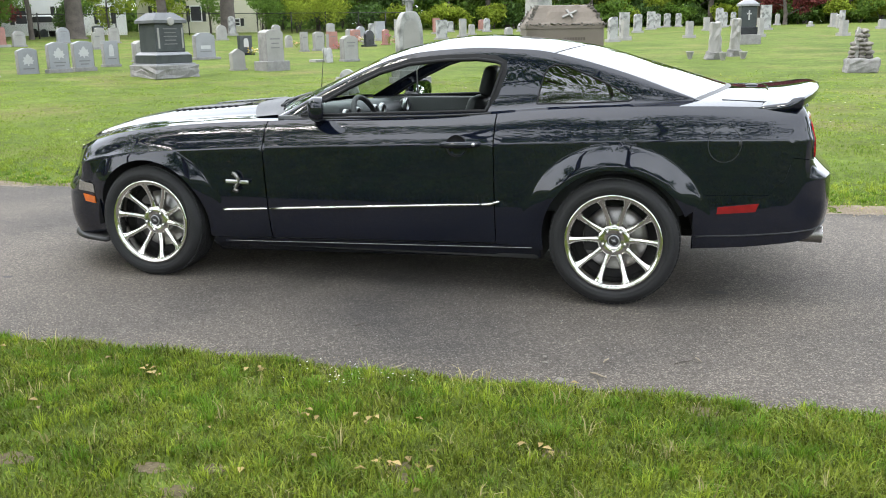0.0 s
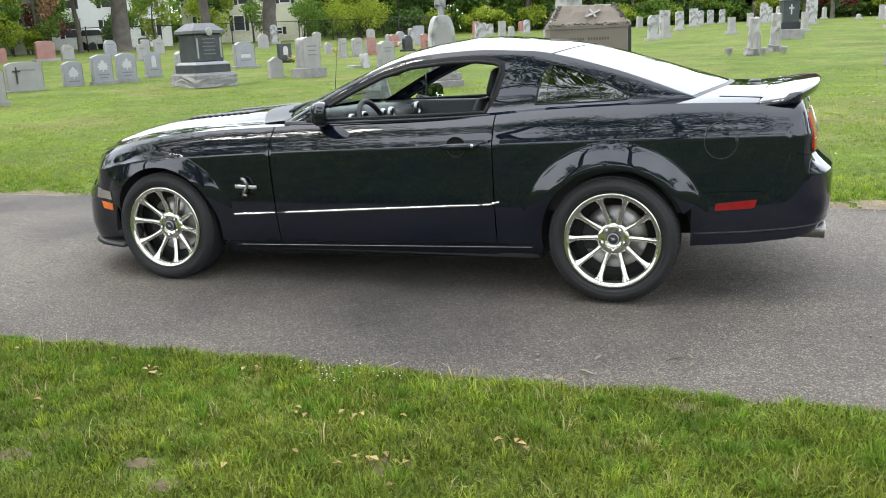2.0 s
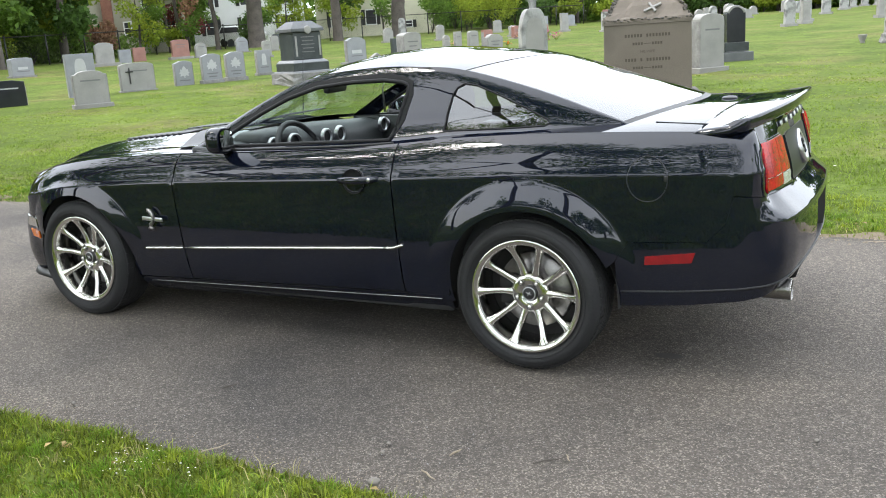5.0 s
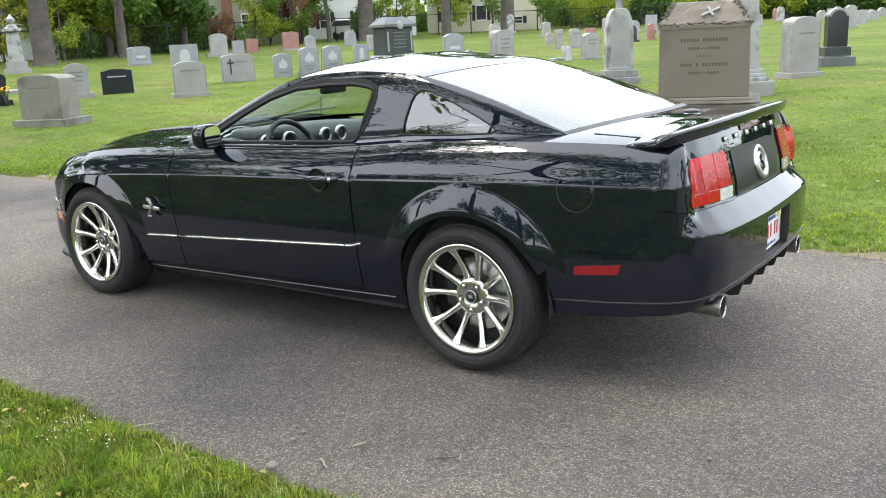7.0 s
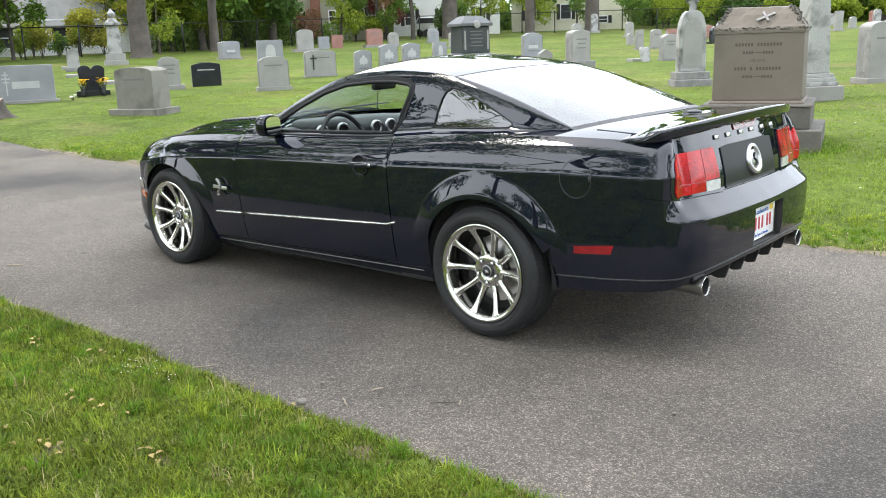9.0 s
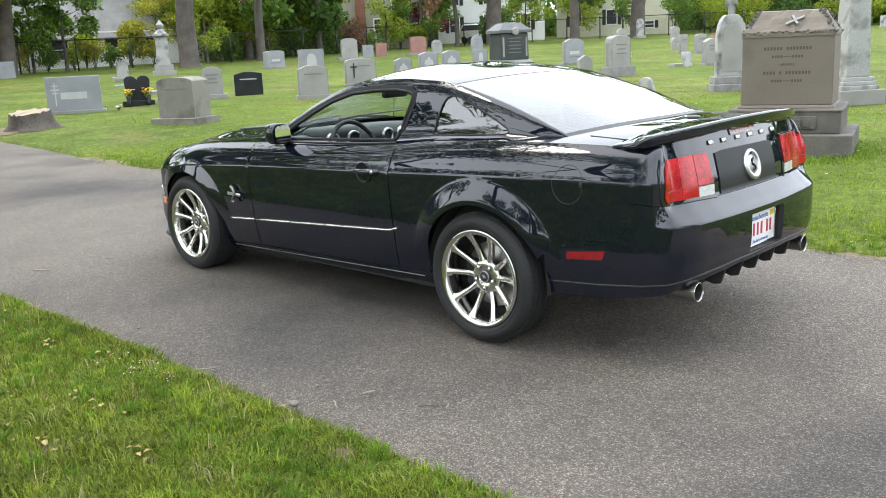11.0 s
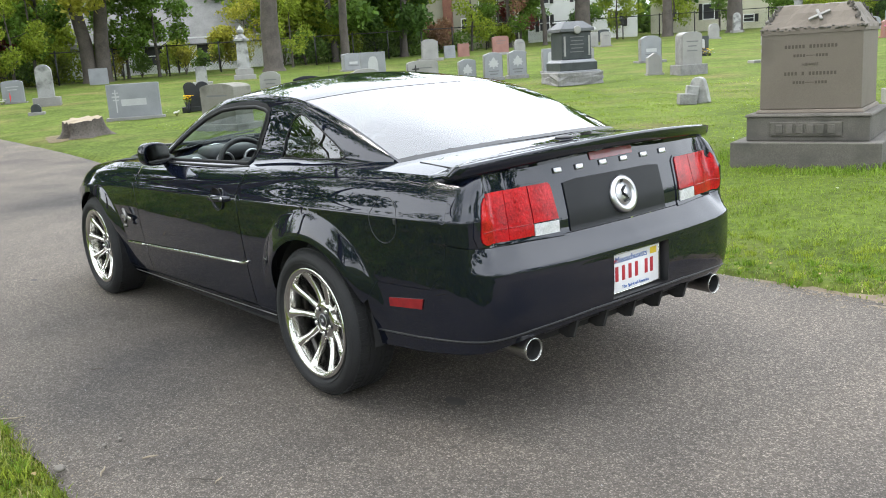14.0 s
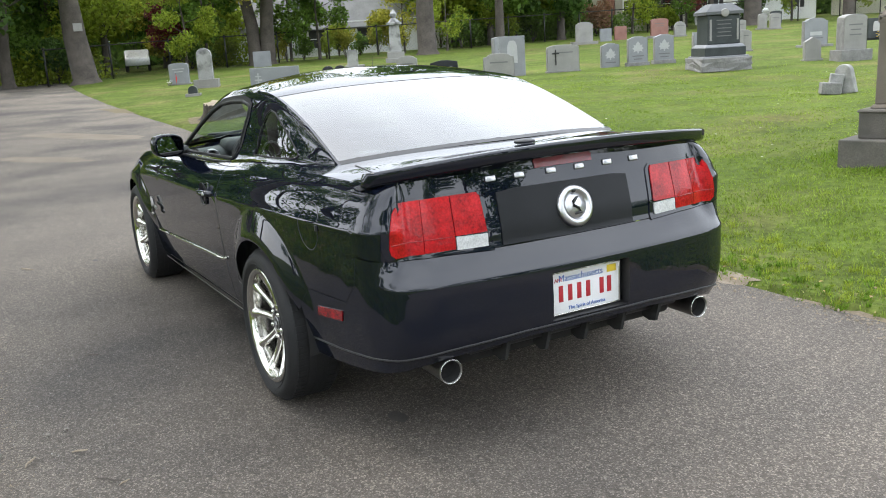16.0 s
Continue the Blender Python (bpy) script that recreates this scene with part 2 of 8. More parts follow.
def box(bm, x0, x1, y0, y1, z0, z1, bevel=0.0, m=None, seg=2, top=1.0):
    """A box with rounded edges; top narrows its upper face."""
    cx, cy = (x0 + x1) / 2, (y0 + y1) / 2
    vs = [bm.verts.new((cx + (x - cx) * (top if z == z1 else 1), cy + (y - cy) * (top if z == z1 else 1), z)) for z in (z0, z1) for y in (y0, y1) for x in (x0, x1)]
    fs = [bm.faces.new([vs[i] for i in q]) for q in ((0, 2, 3, 1), (4, 5, 7, 6), (0, 1, 5, 4), (2, 6, 7, 3), (0, 4, 6, 2), (1, 3, 7, 5))]
    made = set(vs)
    if bevel:
        r = bmesh.ops.bevel(bm, geom=list({e for f in fs for e in f.edges}), offset=bevel, segments=seg, profile=0.5, affect='EDGES', clamp_overlap=True)
        made = {v for v in vs if v.is_valid} | set(r["verts"])
    if m is not None:
        bmesh.ops.transform(bm, matrix=m, verts=list(made))
    return made


def tube(bm, pts, radii, sides=10, cap=True):
    """A round bar through points."""
    rings = []
    for i, p in enumerate(pts):
        p = Vector(p)
        d = (Vector(pts[min(i + 1, len(pts) - 1)]) - Vector(pts[max(i - 1, 0)])).normalized()
        side = d.cross(Vector((0, 0, 1)) if abs(d.z) < 0.9 else Vector((1, 0, 0))).normalized()
        up = side.cross(d)
        r = radii[i] if isinstance(radii, (list, tuple)) else radii
        rings.append([bm.verts.new(p + (side * math.cos(a) + up * math.sin(a)) * r) for a in (2 * math.pi * k / sides for k in range(sides))])
    for a, b in zip(rings, rings[1:]):
        for k in range(sides):
            bm.faces.new((a[k], a[(k + 1) % sides], b[(k + 1) % sides], b[k]))
    if cap:
        bm.faces.new(rings[0][::-1])
        bm.faces.new(rings[-1])


def lathe(bm, profile, sides=48, axis='Y', closed=False):
    """Turns (radius, along) points round the y axis."""
    rings = [[bm.verts.new((r * math.cos(2 * math.pi * k / sides), a, r * math.sin(2 * math.pi * k / sides))) for k in range(sides)] for r, a in profile]
    pairs = list(zip(rings, rings[1:])) + ([(rings[-1], rings[0])] if closed else [])
    for a, b in pairs:
        for k in range(sides):
            bm.faces.new((a[k], a[(k + 1) % sides], b[(k + 1) % sides], b[k]))
    return rings


def slab(bm, outline, thick, m=None, bevel=0.0, seg=2):
    """A flat outline in x and z made solid along y, its front at y = 0."""
    a = [bm.verts.new((x, 0, z)) for x, z in outline]
    b = [bm.verts.new((x, thick, z)) for x, z in outline]
    n = len(outline)
    fs = [bm.faces.new(a), bm.faces.new(b[::-1])]
    for i in range(n):
        fs.append(bm.faces.new((a[(i + 1) % n], a[i], b[i], b[(i + 1) % n])))
    bmesh.ops.recalc_face_normals(bm, faces=fs)
    made = set(a) | set(b)
    if bevel:
        r = bmesh.ops.bevel(bm, geom=list(set(fs[0].edges) | set(fs[1].edges)), offset=bevel, segments=seg, profile=0.5, affect='EDGES')
        made = {v for v in made if v.is_valid} | set(r["verts"])
    if m is not None:
        bmesh.ops.transform(bm, matrix=m, verts=list(made))
    return made


def curve1(x, xs, ys):
    """A smooth line through keyed values."""
    xs, ys = np.asarray(xs, float), np.asarray(ys, float)
    d = np.gradient(ys, xs)
    x = np.clip(np.asarray(x, float), xs[0], xs[-1])
    i = np.clip(np.searchsorted(xs, x) - 1, 0, len(xs) - 2)
    w = xs[i + 1] - xs[i]
    t = (x - xs[i]) / w
    return (ys[i] * (1 + 2 * t) * (1 - t) ** 2 + d[i] * w * t * (1 - t) ** 2 + ys[i + 1] * t * t * (3 - 2 * t) + d[i + 1] * w * t * t * (t - 1))


def smoothstep(a, b, x):
    t = np.clip((np.asarray(x, float) - a) / (b - a), 0, 1)
    return t * t * (3 - 2 * t)


def inside(poly, pts):
    poly, pts = np.asarray(poly, float), np.asarray(pts, float)
    res = np.zeros(len(pts), bool)
    x, y = pts[:, 0], pts[:, 1]
    j = len(poly) - 1
    for i in range(len(poly)):
        xi, yi, xj, yj = *poly[i], *poly[j]
        if yi != yj:
            res ^= ((yi > y) != (yj > y)) & (x < (xj - xi) * (y - yi) / (yj - yi) + xi)
        j = i
    return res


def dense(poly, step, closed=True):
    out = []
    n = len(poly)
    for i in range(n if closed else n - 1):
        a, b = np.array(poly[i], float), np.array(poly[(i + 1) % n], float)
        k = max(1, int(math.ceil(np.linalg.norm(b - a) / step)))
        out += [tuple(a + (b - a) * q / k) for q in range(k)]
    if not closed:
        out.append(tuple(poly[-1]))
    return out


def patch(bm, outline, inner, surface, step=0.03, holes=(), clear=.42):
    """Fills an outline on a flat chart, with inner points for its curvature, and lays it on the surface."""
    out = dense(outline, step)
    rings = [out] + [dense(h, step) for h in holes]
    verts, edges = [], []
    for r in rings:
        k = len(verts)
        verts += r
        edges += [(k + i, k + (i + 1) % len(r)) for i in range(len(r))]
    inner = np.asarray(inner, float)
    if len(inner):
        keep = inside(out, inner)
        for h in holes:
            keep &= ~inside(h, inner)
        inner = inner[keep]
        rim = np.array(sum(rings, []))                        # keep clear of the rim, where slivers would crease the skin
        if len(inner):
            inner = inner[np.min((inner[:, None, 0] - rim[None, :, 0]) ** 2 + (inner[:, None, 1] - rim[None, :, 1]) ** 2, axis=1) > (clear * step) ** 2]
        edge = np.asarray(verts)
        far = np.array([np.min(np.sum((edge - p) ** 2, axis=1)) for p in inner]) > (0.5 * step) ** 2 if len(inner) else []
        verts += [tuple(p) for p in inner[far]] if len(inner) else []
    vo, _, fo, *_ = delaunay_2d_cdt([Vector(v) for v in verts], edges, [], 0, 1e-6)
    vo = np.array([tuple(v) for v in vo])
    fo = [f for f in fo if len(f) == 3]
    mid = np.array([vo[list(f)].mean(axis=0) for f in fo])
    ok = inside(out, mid)
    for h in holes:
        ok &= ~inside(h, mid)
    tri = vo[np.array(fo)]                                    # slivers along straight rims would crease the skin
    d, e = tri[:, 1] - tri[:, 0], tri[:, 2] - tri[:, 0]
    ok &= np.abs(d[:, 0] * e[:, 1] - d[:, 1] * e[:, 0]) > 8e-6
    P = surface(vo[:, 0], vo[:, 1])
    vs = [bm.verts.new(p) for p in P]
    fs = [bm.faces.new([vs[i] for i in f]) for f, o in zip(fo, ok) if o]
    for v in vs:
        if not v.link_faces:
            bm.verts.remove(v)
    return fs


def thing(name, label, category, at=None, group=""):
    ob = new(name)
    if at:
        ob.matrix_basis = at
    return tagged(ob, label, category, group)


def oval(cx, cz, rx, rz, n=28):
    return [(cx + rx * math.cos(2 * math.pi * k / n), cz + rz * math.sin(2 * math.pi * k / n)) for k in range(n)]


# ---- ground and road ----
def rise(x, y):
    """Height of the ground: level at the car, climbing slowly across the cemetery."""
    x, y = np.asarray(x, float), np.asarray(y, float)
    a, b = np.maximum(0, y - 2.1), np.maximum(0, -x - 9)
    a = np.minimum(a, 100)
    b = np.minimum(b, 70)
    return 0.03 * np.minimum(a, 6) + 0.017 * np.maximum(0, a - 6) + 0.017 * b


def edge_far(x):
    return curve1(x, [-90, -60, -44, -30, -20, -12, -7, 0, 10, 60], [11.0, 6.0, 3.9, 2.9, 2.5, 2.3, 1.95, 1.93, 1.9, 1.9])


def edge_near(x):
    return curve1(x, [-90, -44, -20, -7, 0, 10, 60], [3.0, -0.8, -2.2, -2.1, -2.03, -2.05, -2.05])


def spaced(a, b, near, step, grow):
    """Grid lines that are close near a place and widen away from it."""
    out, v, s = [near], near, step
    while v < b:
        v += s
        s *= grow
        out.append(min(v, b))
    v, s = near, step
    while v > a:
        v -= s
        s *= grow
        out.insert(0, max(v, a))
    return np.array(out)


def sheet(name, xs, ys, fz, mat, label, category):
    X, Y = np.meshgrid(xs, ys, indexing='ij')
    V = np.stack([X, Y, fz(X, Y)], -1).reshape(-1, 3)
    n, m = len(xs), len(ys)
    i = (np.arange(n - 1)[:, None] * m + np.arange(m - 1)[None, :]).ravel()
    F = np.stack([i, i + m, i + m + 1, i + 1], 1)
    return tagged(from_arrays(name, V, F, mat, smooth=True), label, category, kind="structure")


def lumps(X, Y):
    return 0.018 * np.sin(X * 1.3 + 0.7 * np.sin(Y * 0.9)) * np.sin(Y * 1.7 + 0.4) + 0.012 * np.sin(X * 3.1 + 2 * np.sin(Y * 2.3)) * np.sin(Y * 2.9)


def ground_z(X, Y):
    onroad = smoothstep(-0.10, 0.06, Y - edge_near(X)) * smoothstep(-0.10, 0.06, edge_far(X) - Y)
    return rise(X, Y) + (0.012 + lumps(X, Y)) * (1 - onroad) - 0.07 * onroad


ground = sheet("ground", spaced(-1500, 1500, 0, 0.16, 1.022), np.unique(np.concatenate([spaced(-1500, -1.5, -2.0, 0.05, 1.06), np.arange(-1.5, 1.5, 0.3), spaced(1.5, 1500, 2.0, 0.05, 1.06)])),
               ground_z, LAWN, "green mown cemetery lawn with dry patches", "lawn")

# the road: one strip whose sides wander, a little higher in its middle
rx = spaced(-90, 60, 0, 0.10, 1.02)
rt = np.linspace(0, 1, 25)
RX, RT = np.meshgrid(rx, rt, indexing='ij')
wob = 0.035 * np.sin(RX * 2.1) + 0.025 * np.sin(RX * 5.3 + 1) + 0.015 * np.sin(RX * 13.7)
lo, hi = edge_near(RX) - 0.05 + wob, edge_far(RX) + 0.05 + 0.7 * wob[::-1]
RY = lo + (hi - lo) * RT
RZ = rise(RX, np.clip(RY, -2, 2)) - 0.02 * np.abs(2 * RT - 1) ** 14 + 0.004 * np.sin(RX * 0.9) * np.sin(RY * 1.4)
RZ -= 0.004
i = (np.arange(len(rx) - 1)[:, None] * 25 + np.arange(24)[None, :]).ravel()
tagged(from_arrays("road", np.stack([RX, RY, RZ], -1).reshape(-1, 3), np.stack([i, i + 25, i + 26, i + 1], 1), ASPHALT, smooth=True),
       "narrow worn grey asphalt cemetery lane", "road", kind="structure")


# ---- the car: front towards -x, its left side towards -y ----
WHEELS_X, HUB_Z = 1.36, 0.331
PLAN = np.array([(2.44, 0), (2.435, .25), (2.418, .50), (2.392, .66), (2.345, .765), (2.26, .825), (2.14, .853), (2.0, .872), (1.8, .893), (1.55, .912), (1.3, .922), (.8, .926), (0, .926), (-.8, .925),
                 (-1.2, .922), (-1.5, .910), (-1.75, .880), (-1.95, .81), (-2.1, .68), (-2.22, .5), (-2.30, .25), (-2.33, 0)])
_k = np.concatenate([[0], np.cumsum(np.hypot(*np.diff(PLAN, axis=0).T))])
_s = np.linspace(0, _k[-1], 2400)
_px, _py = curve1(_s, _k, PLAN[:, 0]), curve1(_s, _k, PLAN[:, 1])
_L = np.concatenate([[0], np.cumsum(np.hypot(np.diff(_px), np.diff(_py)))])
_nx, _ny = np.gradient(_py, _L), -np.gradient(_px, _L)
_len = np.hypot(_nx, _ny)
_nx, _ny = _nx / _len, _ny / _len
S_END = _L[-1]


def s_x(x):
    """Place along the outline at an x of the side."""
    return float(np.interp(-x, -_px, _L))


def s_y(y):
    """Place along the outline at a y of the tail."""
    i = np.argmax(_py)
    return float(np.interp(y, _py[:i], _L[:i]))


def shoulder(x):
    return curve1(x, [-2.33, -2.1, -1.9, -1.6, -1.36, -1.0, -.6, -.17, .7, 1.0, 1.4, 1.8, 2.2, 2.44], [.67, .73, .78, .845, .878, .908, .926, .942, .972, .996, 1.012, 1.014, 1.005, 1.0])


def crease(x):
    return curve1(x, [-2.33, -1.9, -1.5, -1.0, .73, 1.4, 2.0, 2.44], [.60, .66, .735, .768, .828, .85, .858, .86])


def shell(s, z):
    """The outer skin: outline s and height z to a place."""
    s, z = np.asarray(s, float), np.asarray(z, float)
    a, sign = np.abs(s), np.sign(s) + (np.asarray(s) == 0)
    x0, y0, nx, ny = np.interp(a, _L, _px), np.interp(a, _L, _py), np.interp(a, _L, _nx), np.interp(a, _L, _ny)
    zc, zs = crease(x0), shoulder(x0)
    low = curve1(np.minimum(z / zc, 1), [.10, .20, .26, .30, .36, .50, .66, .80, .93, 1.0], [.22, .16, .095, .075, .058, .036, .020, .010, .004, .001])
    up = curve1(np.clip((z - zc) / (zs - zc), 0, 1.2), [0, .04, .14, .3, .6, .85, 1.0, 1.2], [.001, .004, .014, .024, .046, .074, .100, .15])
    d = np.where(z < zc, low, up)
    dr = curve1(z, [.28, .36, .42, .50, .60, .650, .668, .676, .690, .72, .743, .752, .80, .90, 1.0, 1.04], [.10, .055, .018, .002, .0, .001, .003, .010, .026, .056, .077, .083, .090, .114, .142, .155])
    df = curve1(z, [.10, .20, .30, .42, .50, .55, .60, .75, .9], [.10, .03, .0, .0, .01, .03, .06, .11, .22])
    wr = smoothstep(s_y(.828), s_y(.70), a)
    wf = smoothstep(s_x(-1.80), s_x(-2.05), a)
    d = d * (1 - wr) * (1 - wf) + dr * wr + df * wf
    for cx, lift in ((-WHEELS_X, .028), (WHEELS_X, .038)):
        r = np.hypot(x0 - cx, (z - HUB_Z) * (0.98 if cx > 0 else 1.06))
        f = lift * np.clip((.492 - r) / .10, 0, 1) ** .85 * smoothstep(.34, .60, z)
        d = d - f
    return np.stack([x0 - nx * d, (y0 - ny * d) * -sign, z], -1)


def skin(s, z, lift):
    """The shell, moved outwards by lift."""
    s, z = np.asarray(s, float), np.asarray(z, float)
    P, e = shell(s, z), 1e-3
    n = np.cross(shell(s + e, z) - shell(s - e, z), shell(s, z + e) - shell(s, z - e))
    n /= np.linalg.norm(n, axis=-1, keepdims=True)
    n *= np.sign(n[:, :1] * P[:, :1] * .15 + n[:, 1:2] * P[:, 1:2] + 1e-9)
    return P + n * lift


_rows = np.concatenate([np.linspace(.10, .94, 22), [.975, .992]])
_up = np.array([.008, .04, .10, .2, .32, .45, .58, .7, .82, .92])
INNER = []
for sv in np.concatenate([np.arange(0.01, 1.05, .022), np.arange(1.05, S_END - .9, .03), np.arange(S_END - .9, S_END, .03)]):
    xv = np.interp(sv, _L, _px)
    zc, zs = float(crease(xv)), float(shoulder(xv))
    for zz in np.concatenate([_rows * zc, zc + _up * (zs - zc)]):
        if min(np.hypot(xv - WHEELS_X, (zz - HUB_Z) * .98), np.hypot(xv + WHEELS_X, (zz - HUB_Z) * 1.06)) > .542 or zz < .30 or zz > zc - .025:
            if abs(xv) > 1.0 or abs(zz - .270 - .0235 * xv) > .045:
                INNER.append((sv, zz))
    if abs(xv) < .97:                                     # rows that run with the sill
        INNER += [(sv, .270 + .0235 * xv + k) for k in (-.038, -.020, .0165, .034)]
for cx, q in ((-WHEELS_X, 1.06), (WHEELS_X, .98)):
    for r in (.384, .398, .415, .433, .450, .466, .480, .492, .504, .520):
        for ang in np.arange(-12, 193, 2.0):
            zz = HUB_Z + r * math.sin(radians(ang)) / q
            if .30 < zz < float(crease(cx + r * math.cos(radians(ang)))) - .018:
                INNER.append((s_x(cx + r * math.cos(radians(ang))), zz))
for zz in (1.0, 1.015, 1.03, .63, .650, .661, .668, .676, .688, .70, .715, .73, .743, .753, .765):
    for sv in np.arange(0.01, 1.0, .022):
        INNER.append((sv, zz))
INNER = np.array(INNER)
INNER2 = np.concatenate([INNER, INNER * (-1, 1)])


def arch(cx, r, a0, a1, n=40):
    """Points round a wheel opening, as outline places and heights."""
    return [(s_x(cx + r * math.cos(radians(a0 + (a1 - a0) * k / n))), HUB_Z + r * math.sin(radians(a0 + (a1 - a0) * k / n))) for k in range(n + 1)]


def line_top(x0, x1, step=.03, drop=0.0):
    n = max(2, int(abs(x1 - x0) / step))
    return [(s_x(x0 + (x1 - x0) * k / n), float(shoulder(x0 + (x1 - x0) * k / n)) - drop) for k in range(n + 1)]


G = 0.0035                                                # half a gap between panels
car = thing("car", "glossy black two-door sports coupe with chrome wheels parked on the lane", "car", pose(0, .018, 0))


def side_panel(name, outline, mat=PAINT, label="", clear=.38):
    """One body panel on each side of the car, mirrored."""
    bm = bmesh.new()
    patch(bm, outline, INNER, shell, .028, clear=clear)
    bmesh.ops.recalc_face_normals(bm, faces=bm.faces)
    if sum(f.normal.y for f in bm.faces) > 0:
        bmesh.ops.reverse_faces(bm, faces=bm.faces)
    a = part(name, bm, mat, car, label)
    me = a.data.copy()
    me.transform(Matrix.Diagonal((1, -1, 1, 1)))
    me.flip_normals()
    b = new(name, me)
    b.parent = car
    return a, b


DOOR_F, DOOR_R = -.592, .735


def sill(x):
    return .270 + .0235 * x


fender_out = [(s_x(-1.86), .60), (s_x(-1.86), float(shoulder(-1.86)))] + line_top(-1.86, DOOR_F - G)[1:] + [(s_x(DOOR_F - G), sill(DOOR_F)), (s_x(-.985), sill(-.985))] + arch(-WHEELS_X, .372, -11, 191)
side_panel("front_fender", fender_out)
side_panel("door", [(s_x(DOOR_R - G), sill(DOOR_R) + G)] + [(s_x(DOOR_F + G), sill(DOOR_F) + G)] + line_top(DOOR_F + G, DOOR_R - G), clear=.64)
quarter_out = [(s_x(DOOR_R + G), sill(DOOR_R))] + line_top(DOOR_R + G, 2.20) + [(s_x(2.20), .772), (s_x(2.17), .66), (s_x(2.10), .588), (s_x(1.80), .583)] + \
    [(s_x(1.745), .50)] + arch(WHEELS_X, .377, 22, 191)
side_panel("quarter_panel", quarter_out)
side_panel("rocker_panel", [(s_x(.975), sill(.975) - 2 * G), (s_x(.975), .205), (s_x(-.99), .145), (s_x(-.985), sill(-.985) - 2 * G)], clear=.64)

# bumpers and the tail
PLATE_HOLE = [(-s_y(.178), .458), (s_y(.178), .458), (s_y(.178), .640), (-s_y(.178), .640)]
bm = bmesh.new()
sb = [s_x(1.748), s_x(1.80), s_x(2.10), s_x(2.20)]
right = [(sb[0], .30), (sb[0], .502), (sb[1], .5805), (sb[2], .5855), (s_x(2.171), .658), (sb[3] - .001, .7705), (s_y(.74), .749)]
left = [(-a, b) for a, b in right]
patch(bm, [(-s_y(.3), .42), (0, .42), (s_y(.3), .42), (s_y(.60), .395), (s_y(.75), .36), (s_x(2.0), .315)] + right + [(0, .748)] + left[::-1] + [(-s_x(2.0), .315), (-s_y(.75), .36), (-s_y(.60), .395)],
      INNER2, shell, .024, (PLATE_HOLE,))
bmesh.ops.recalc_face_normals(bm, faces=bm.faces)
if sum(f.normal.x for f in bm.faces) < 0:
    bmesh.ops.reverse_faces(bm, faces=bm.faces)
rear_bumper = part("rear_bumper", bm, PAINT, car)
bm = bmesh.new()
r = [(s_x(2.20 - G * 2), .775), (s_x(2.20 - 2 * G), 1.006)]
patch(bm, [(0, .751)] + [(s_y(.74), .751)] + r + [(s_y(.70), 1.018), (s_y(.5), 1.043), (s_y(.25), 1.052), (0, 1.054), (-s_y(.25), 1.052), (-s_y(.5), 1.043), (-s_y(.70), 1.018)] + [(-a, b) for a, b in r[::-1]] + [(-s_y(.74), .751)], INNER2, shell, .024)
bmesh.ops.recalc_face_normals(bm, faces=bm.faces)
if sum(f.normal.x for f in bm.faces) < 0:
    bmesh.ops.reverse_faces(bm, faces=bm.faces)
part("tail_panel", bm, PAINT, car)
bm = bmesh.new()
fr = [(s_x(-1.765), .24), (s_x(-1.735), .40), (s_x(-1.77), .56), (s_x(-1.86 - G), .598), (s_x(-1.86 - G), float(shoulder(-1.87))), (s_x(-2.1), .73), (S_END - .35, .68), (S_END - .004, .67)]
for sg in (1, -1):
    patch(bm, [(sg * a, b) for a, b in fr + [(S_END - .004, .20), (s_x(-2.0), .20)]], INNER2, shell, .03)
bmesh.ops.remove_doubles(bm, verts=bm.verts, dist=.012)
bmesh.ops.recalc_face_normals(bm, faces=bm.faces)
front_bumper = part("front_bumper", bm, PAINT, car)
bm = bmesh.new()                                          # splitter under the nose
sp = [(np.interp(v, _L, _px), np.interp(v, _L, _py)) for v in np.linspace(s_x(-1.72), S_END, 26)]
ring = [(x + .005, -y + .004) for x, y in sp] + [(x + .005, y - .004) for x, y in sp[::-1][1:]]
bot, top = [bm.verts.new((x, y, .182)) for x, y in ring], [bm.verts.new((x + .015, y * .985, .205)) for x, y in ring]
bm.faces.new(bot), bm.faces.new(top[::-1])
for k in range(len(ring)):
    bm.faces.new((bot[k], bot[(k + 1) % len(ring)], top[(k + 1) % len(ring)], top[k]))
bmesh.ops.recalc_face_normals(bm, faces=bm.faces)
part("splitter", bm, TRIM, car)


# hood, fender tops and rear deck
def top_z(x, y):
    ys = np.interp(-x, -_px[(_py > .3) | (_px < 0)], _py[(_py > .3) | (_px < 0)]) - .098
    zs = shoulder(x)
    hc = curve1(x, [-2.33, -2.2, -1.9, -1.6, -1.2, -.93, -.4], [.675, .765, .858, .915, .948, .966, .985])
    dc = curve1(x, [.4, 1.2, 1.7, 1.92, 2.15, 2.44], [1.02, 1.045, 1.066, 1.070, 1.068, 1.05])
    q = np.clip(np.abs(y) / np.maximum(ys, .2), 0, 1)
    bulge = .018 * smoothstep(.52, .36, np.abs(y)) * smoothstep(-2.2, -1.7, x) * (x < 0)
    return np.where(x < 0, hc - (hc - zs) * q ** 2.4 + bulge - .012 * smoothstep(.95, .7, q) * smoothstep(.6, .72, q), dc - (dc - zs) * q ** 3.0)


def deck_surface(x, y):
    return np.stack([x, y, top_z(x, y)], -1)


def grid2(x0, x1, y0, y1, step):
    return np.array([(a, b) for a in np.arange(x0, x1, step) for b in np.arange(y0, y1, step)])


